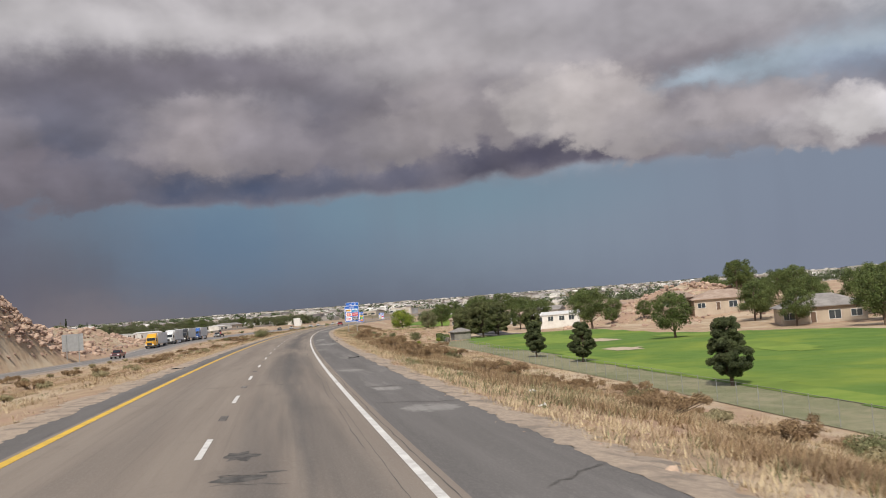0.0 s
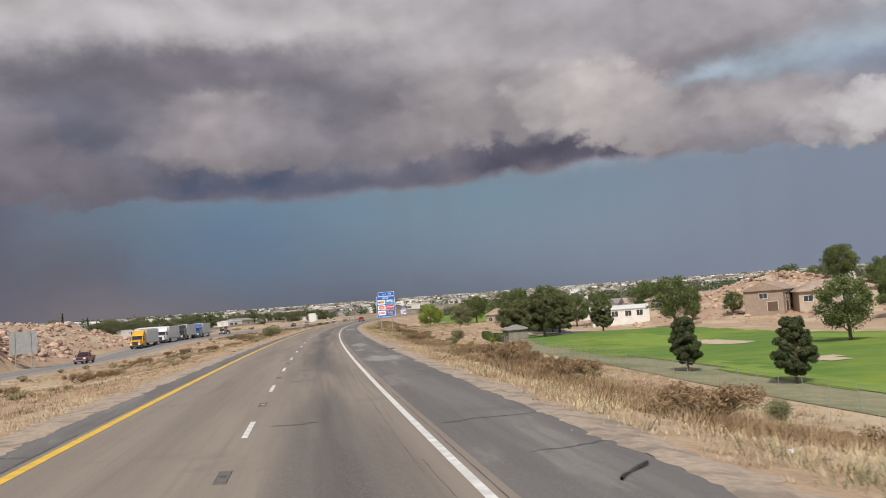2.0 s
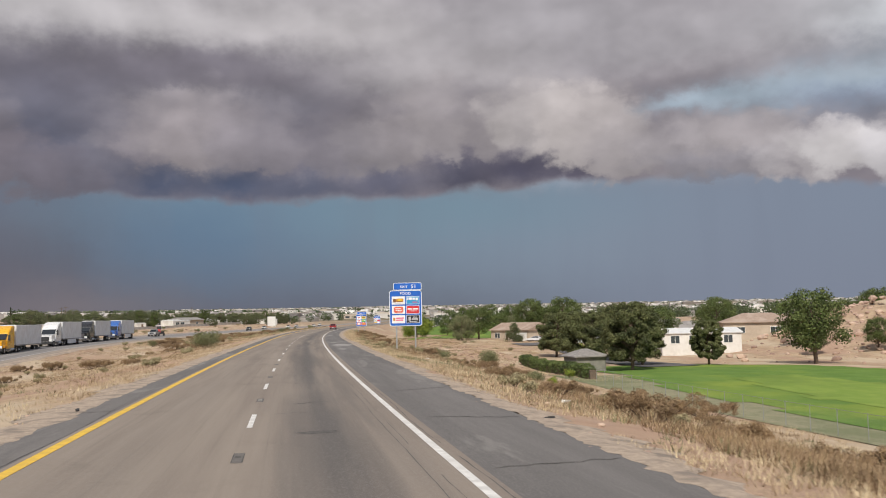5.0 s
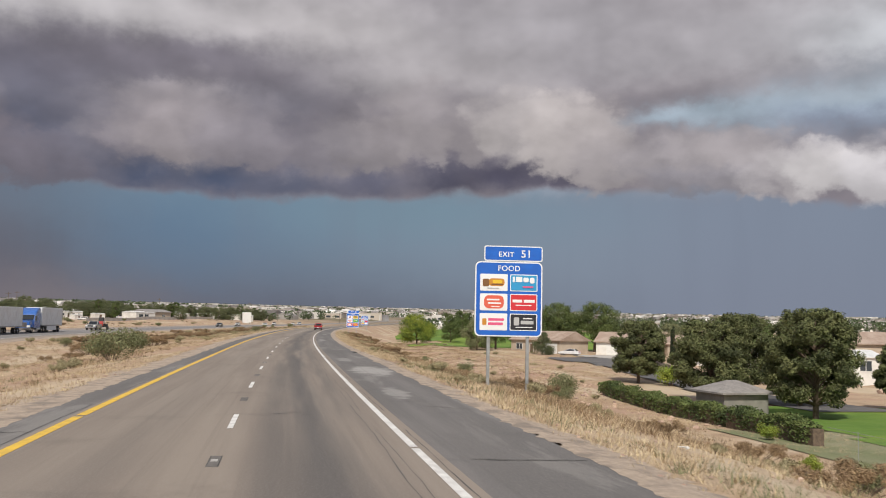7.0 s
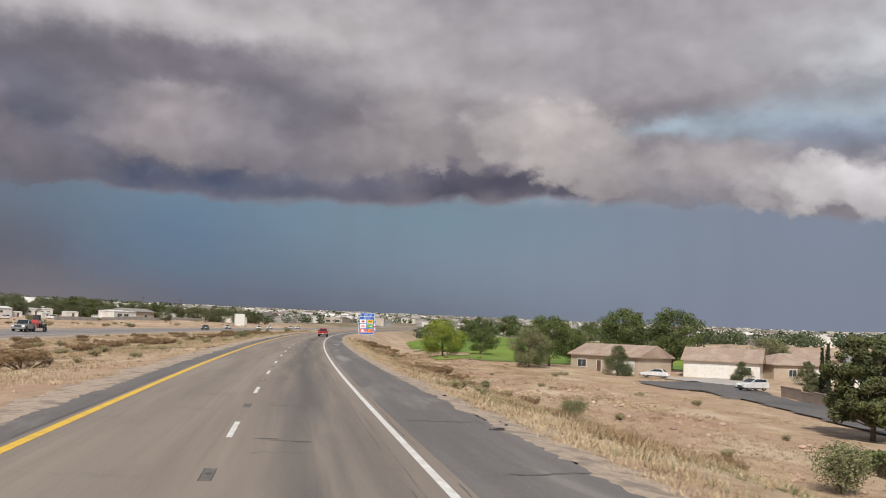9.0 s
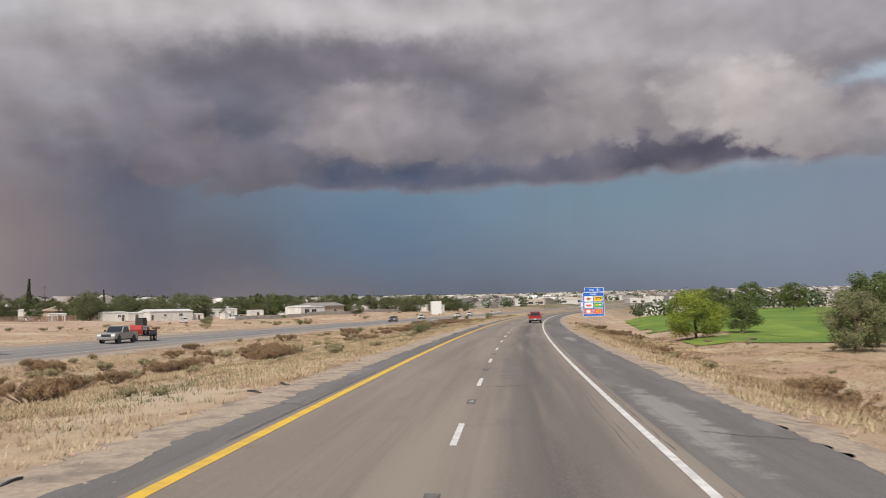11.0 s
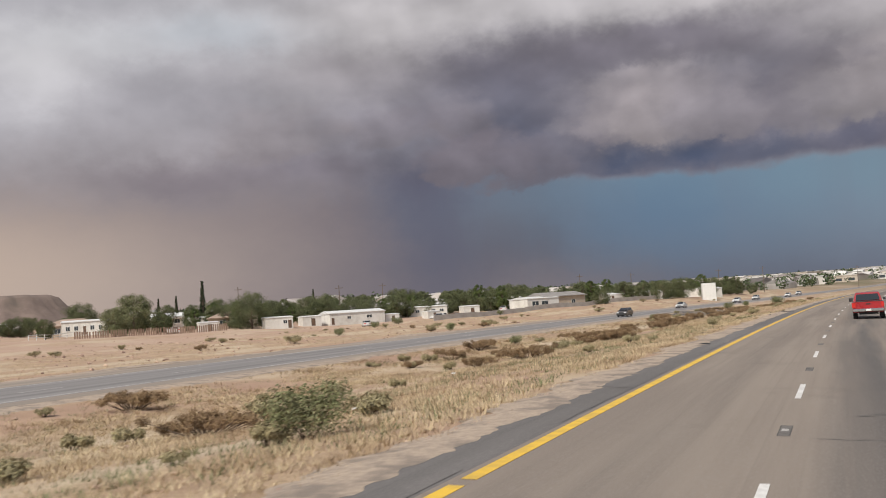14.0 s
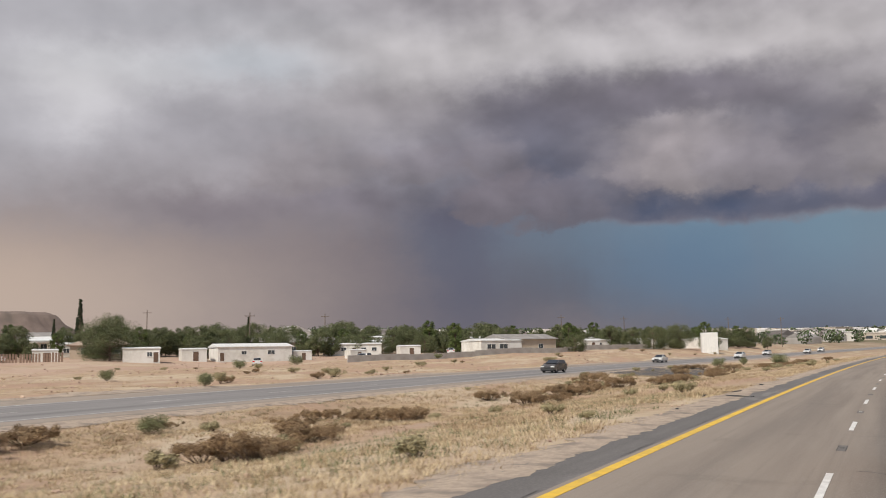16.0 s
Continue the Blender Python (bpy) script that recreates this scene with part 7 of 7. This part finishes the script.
for _ in range(7000):
    s = 660 + 3400 * town_rng.random() ** 1.15
    u = town_rng.uniform(-0.95, 0.95) * (s - 330)
    if abs(u + 18) < 50 and s < 1900:
        continue
    z, h = ground_z(s, u), town_rng.uniform(3.0, 8.5)
    centre, w = road(s, u, z), h * town_rng.uniform(0.45, 0.9)
    if s < 760 and u < -40:
        continue
    many = 120 if s < 1000 else 44 if s < 1400 else 16
    for _ in range(many):
        v = ball_way() * town_rng.uniform(0.6, 1.05)
        c.leaf(centre + Vector((v.x * w, v.y * w, h * 0.5 + v.z * h * 0.5)), v + ball_way() * 0.6, h * (0.13 if s < 1000 else 0.2 if s < 1400 else 0.28))
tagged(new("far_trees", c.mesh("far_trees", FARLEAF)), "dark green trees scattered through the distant town", "trees", kind="stuff")
# the pale stores that stand together beyond the bend
STORE = material("store_wall", (0.46, 0.39, 0.32), 0.9, second=(0.52, 0.45, 0.38), scale=0.05)
STORE_WHITE = material("store_white_wall", (0.66, 0.63, 0.59), 0.9, second=(0.58, 0.55, 0.51), scale=0.05)
mall = random.Random(19)
for k in range(64):
    f = (k + mall.random()) / 64
    s, u = mall.uniform(960, 1480), -260 + 520 * f
    if abs(u + 18) < 34:
        s = mall.uniform(1300, 1500)
    w, h, t = mall.uniform(10, 26), mall.uniform(3.6, 7.0), mall.uniform(-25, 25)
    wall_kind = STORE_WHITE if k % 3 else STORE
    store = thing("store", at(s, u, t), "cream flat-roofed store building in the distance", "building", "distant stores")
    part("wall", block(bmesh.new(), -w / 2, w / 2, -15, 15, -2, h), wall_kind, store)
    part("parapet", block(bmesh.new(), -w / 2 - 0.3, w / 2 + 0.3, -15.3, 15.3, h, h + 0.5), wall_kind, store)
    part("roof", block(bmesh.new(), -w / 2 + 0.5, w / 2 - 0.5, -14.5, 14.5, h + 0.5, h + 0.6), ROOF_WHITE, store)
    for j in range(int(w // 9)):
        x = -w / 2 + 5 + 9 * j
        part("window", block(bmesh.new(), x - 2.2, x + 2.2, -15.12, -15.0, 0.8, 2.8), HOUSE_GLASS, store)

# ---- vehicles ----
red = pickup("pickup_truck", (0.36, 0.015, 0.02), "bright red pickup truck with chrome bumper on the highway")
red.matrix_basis = pose(*road(430.0, 2.2, 0.0), 0, 0, heading(430))


def oncoming(ob, s, u):
    ob.matrix_basis = pose(*road(s, u, -2.0), 0, 0, heading(s) + 180)


oncoming(semi("truck", (0.78, 0.40, 0.012), "yellow semi truck with white box trailer", False, 12.0), 262, -41.9)
oncoming(semi("white_truck", (0.74, 0.74, 0.74), "white semi truck with white box trailer", True, 12.0), 285.5, -41.9)
oncoming(semi("black_truck", (0.02, 0.02, 0.022), "black semi truck with white box trailer", False, 12.0), 307, -41.9)
oncoming(semi("blue_truck", (0.04, 0.13, 0.42), "blue semi truck with white box trailer", True, 12.0), 328.5, -41.9)
oncoming(pickup("maroon_pickup", (0.20, 0.02, 0.025), "dark red pickup truck on the opposite road"), 212, -38.3)
grey_pickup = pickup("grey_pickup", (0.34, 0.335, 0.32), "silver-grey pickup truck towing a trailer")
oncoming(grey_pickup, 373, -41.9)
oncoming(saloon("saloon", (0.66, 0.66, 0.64), "white saloon on the opposite road"), 585, -41.9)
oncoming(saloon("suv", (0.06, 0.055, 0.052), "dark brown estate car on the opposite road", "car", 0.12), 522, -38.4)
trailer = thing("trailer", Matrix(), "flatbed trailer carrying a small red loader", "trailer")
part("bed", block(bmesh.new(), -1.0, 1.0, -3.6, 0.0, 0.55, 0.68, 0.02), BLACKPLASTIC, trailer, "black steel flatbed")
part("drawbar", block(bmesh.new(), -0.06, 0.06, 0.0, 1.2, 0.5, 0.6), BLACKPLASTIC, trailer)
part("ramp", block(bmesh.new(), -0.9, 0.9, -3.75, -3.65, 0.6, 1.2), BLACKPLASTIC, trailer)
for side in (-1, 1):
    for y in (-1.7, -2.6):
        wheel(trailer, side * 1.12, y, 0.34, 0.2)
    part("mudguard", block(bmesh.new(), side * 1.0, side * 1.25, -3.0, -1.3, 0.72, 0.78), BLACKPLASTIC, trailer)
oncoming(trailer, 377.4, -41.9)
LOADER = paint("loader_paint", (0.46, 0.05, 0.04))
loader = thing("loader", Matrix(), "small red and white skid loader on the trailer", "loader")
part("body", outline(bmesh.new(), [(-0.3, 0.95), (-0.3, 1.55), (-0.9, 1.7), (-2.3, 1.6), (-2.6, 1.2), (-2.6, 0.95)], -0.55, 0.55), LOADER, loader)
part("cage", outline(bmesh.new(), [(-0.9, 1.7), (-0.95, 2.55), (-1.9, 2.55), (-2.1, 1.62)], -0.45, 0.45), BLACKPLASTIC, loader, "black driver's cage")
part("panel", block(bmesh.new(), -0.57, 0.57, -1.7, -0.7, 1.0, 1.45, 0.03), TRIM_WHITE, loader)
part("bucket", outline(bmesh.new(), [(-0.25, 0.70), (-0.05, 1.25), (-0.12, 1.75), (-0.3, 1.75), (-0.3, 0.70)], -0.7, 0.7), LOADER, loader)
for side in (-1, 1):
    part("arm", block(bmesh.new(), side * 0.58, side * 0.7, -2.5, -0.3, 1.5, 1.66, 0.02), TRIM_WHITE, loader)
    for y in (-0.85, -1.95):
        wheel(loader, side * 0.68, y, 0.28, 0.22)
loader.matrix_basis = pose(*road(377.4, -41.9, -2.0 + 0.68), 0, 0, heading(377.4) + 180)
for m in loader.children:
    if not m.name.startswith("wheel"):
        m.data.transform(Matrix.Translation((0, 0, -0.62)))
for s, u, colour in ((640, -38.5, (0.7, 0.7, 0.7)), (690, -41.9, (0.12, 0.02, 0.02)), (735, -38.5, (0.6, 0.6, 0.58)), (780, -41.9, (0.7, 0.7, 0.7))):
    car = saloon("car", colour, "car far off on the opposite road", "car", 0.1)
    car.matrix_basis = pose(*road(s, u, -2.0 + rise(s)), 0, 0, heading(s) + 180)
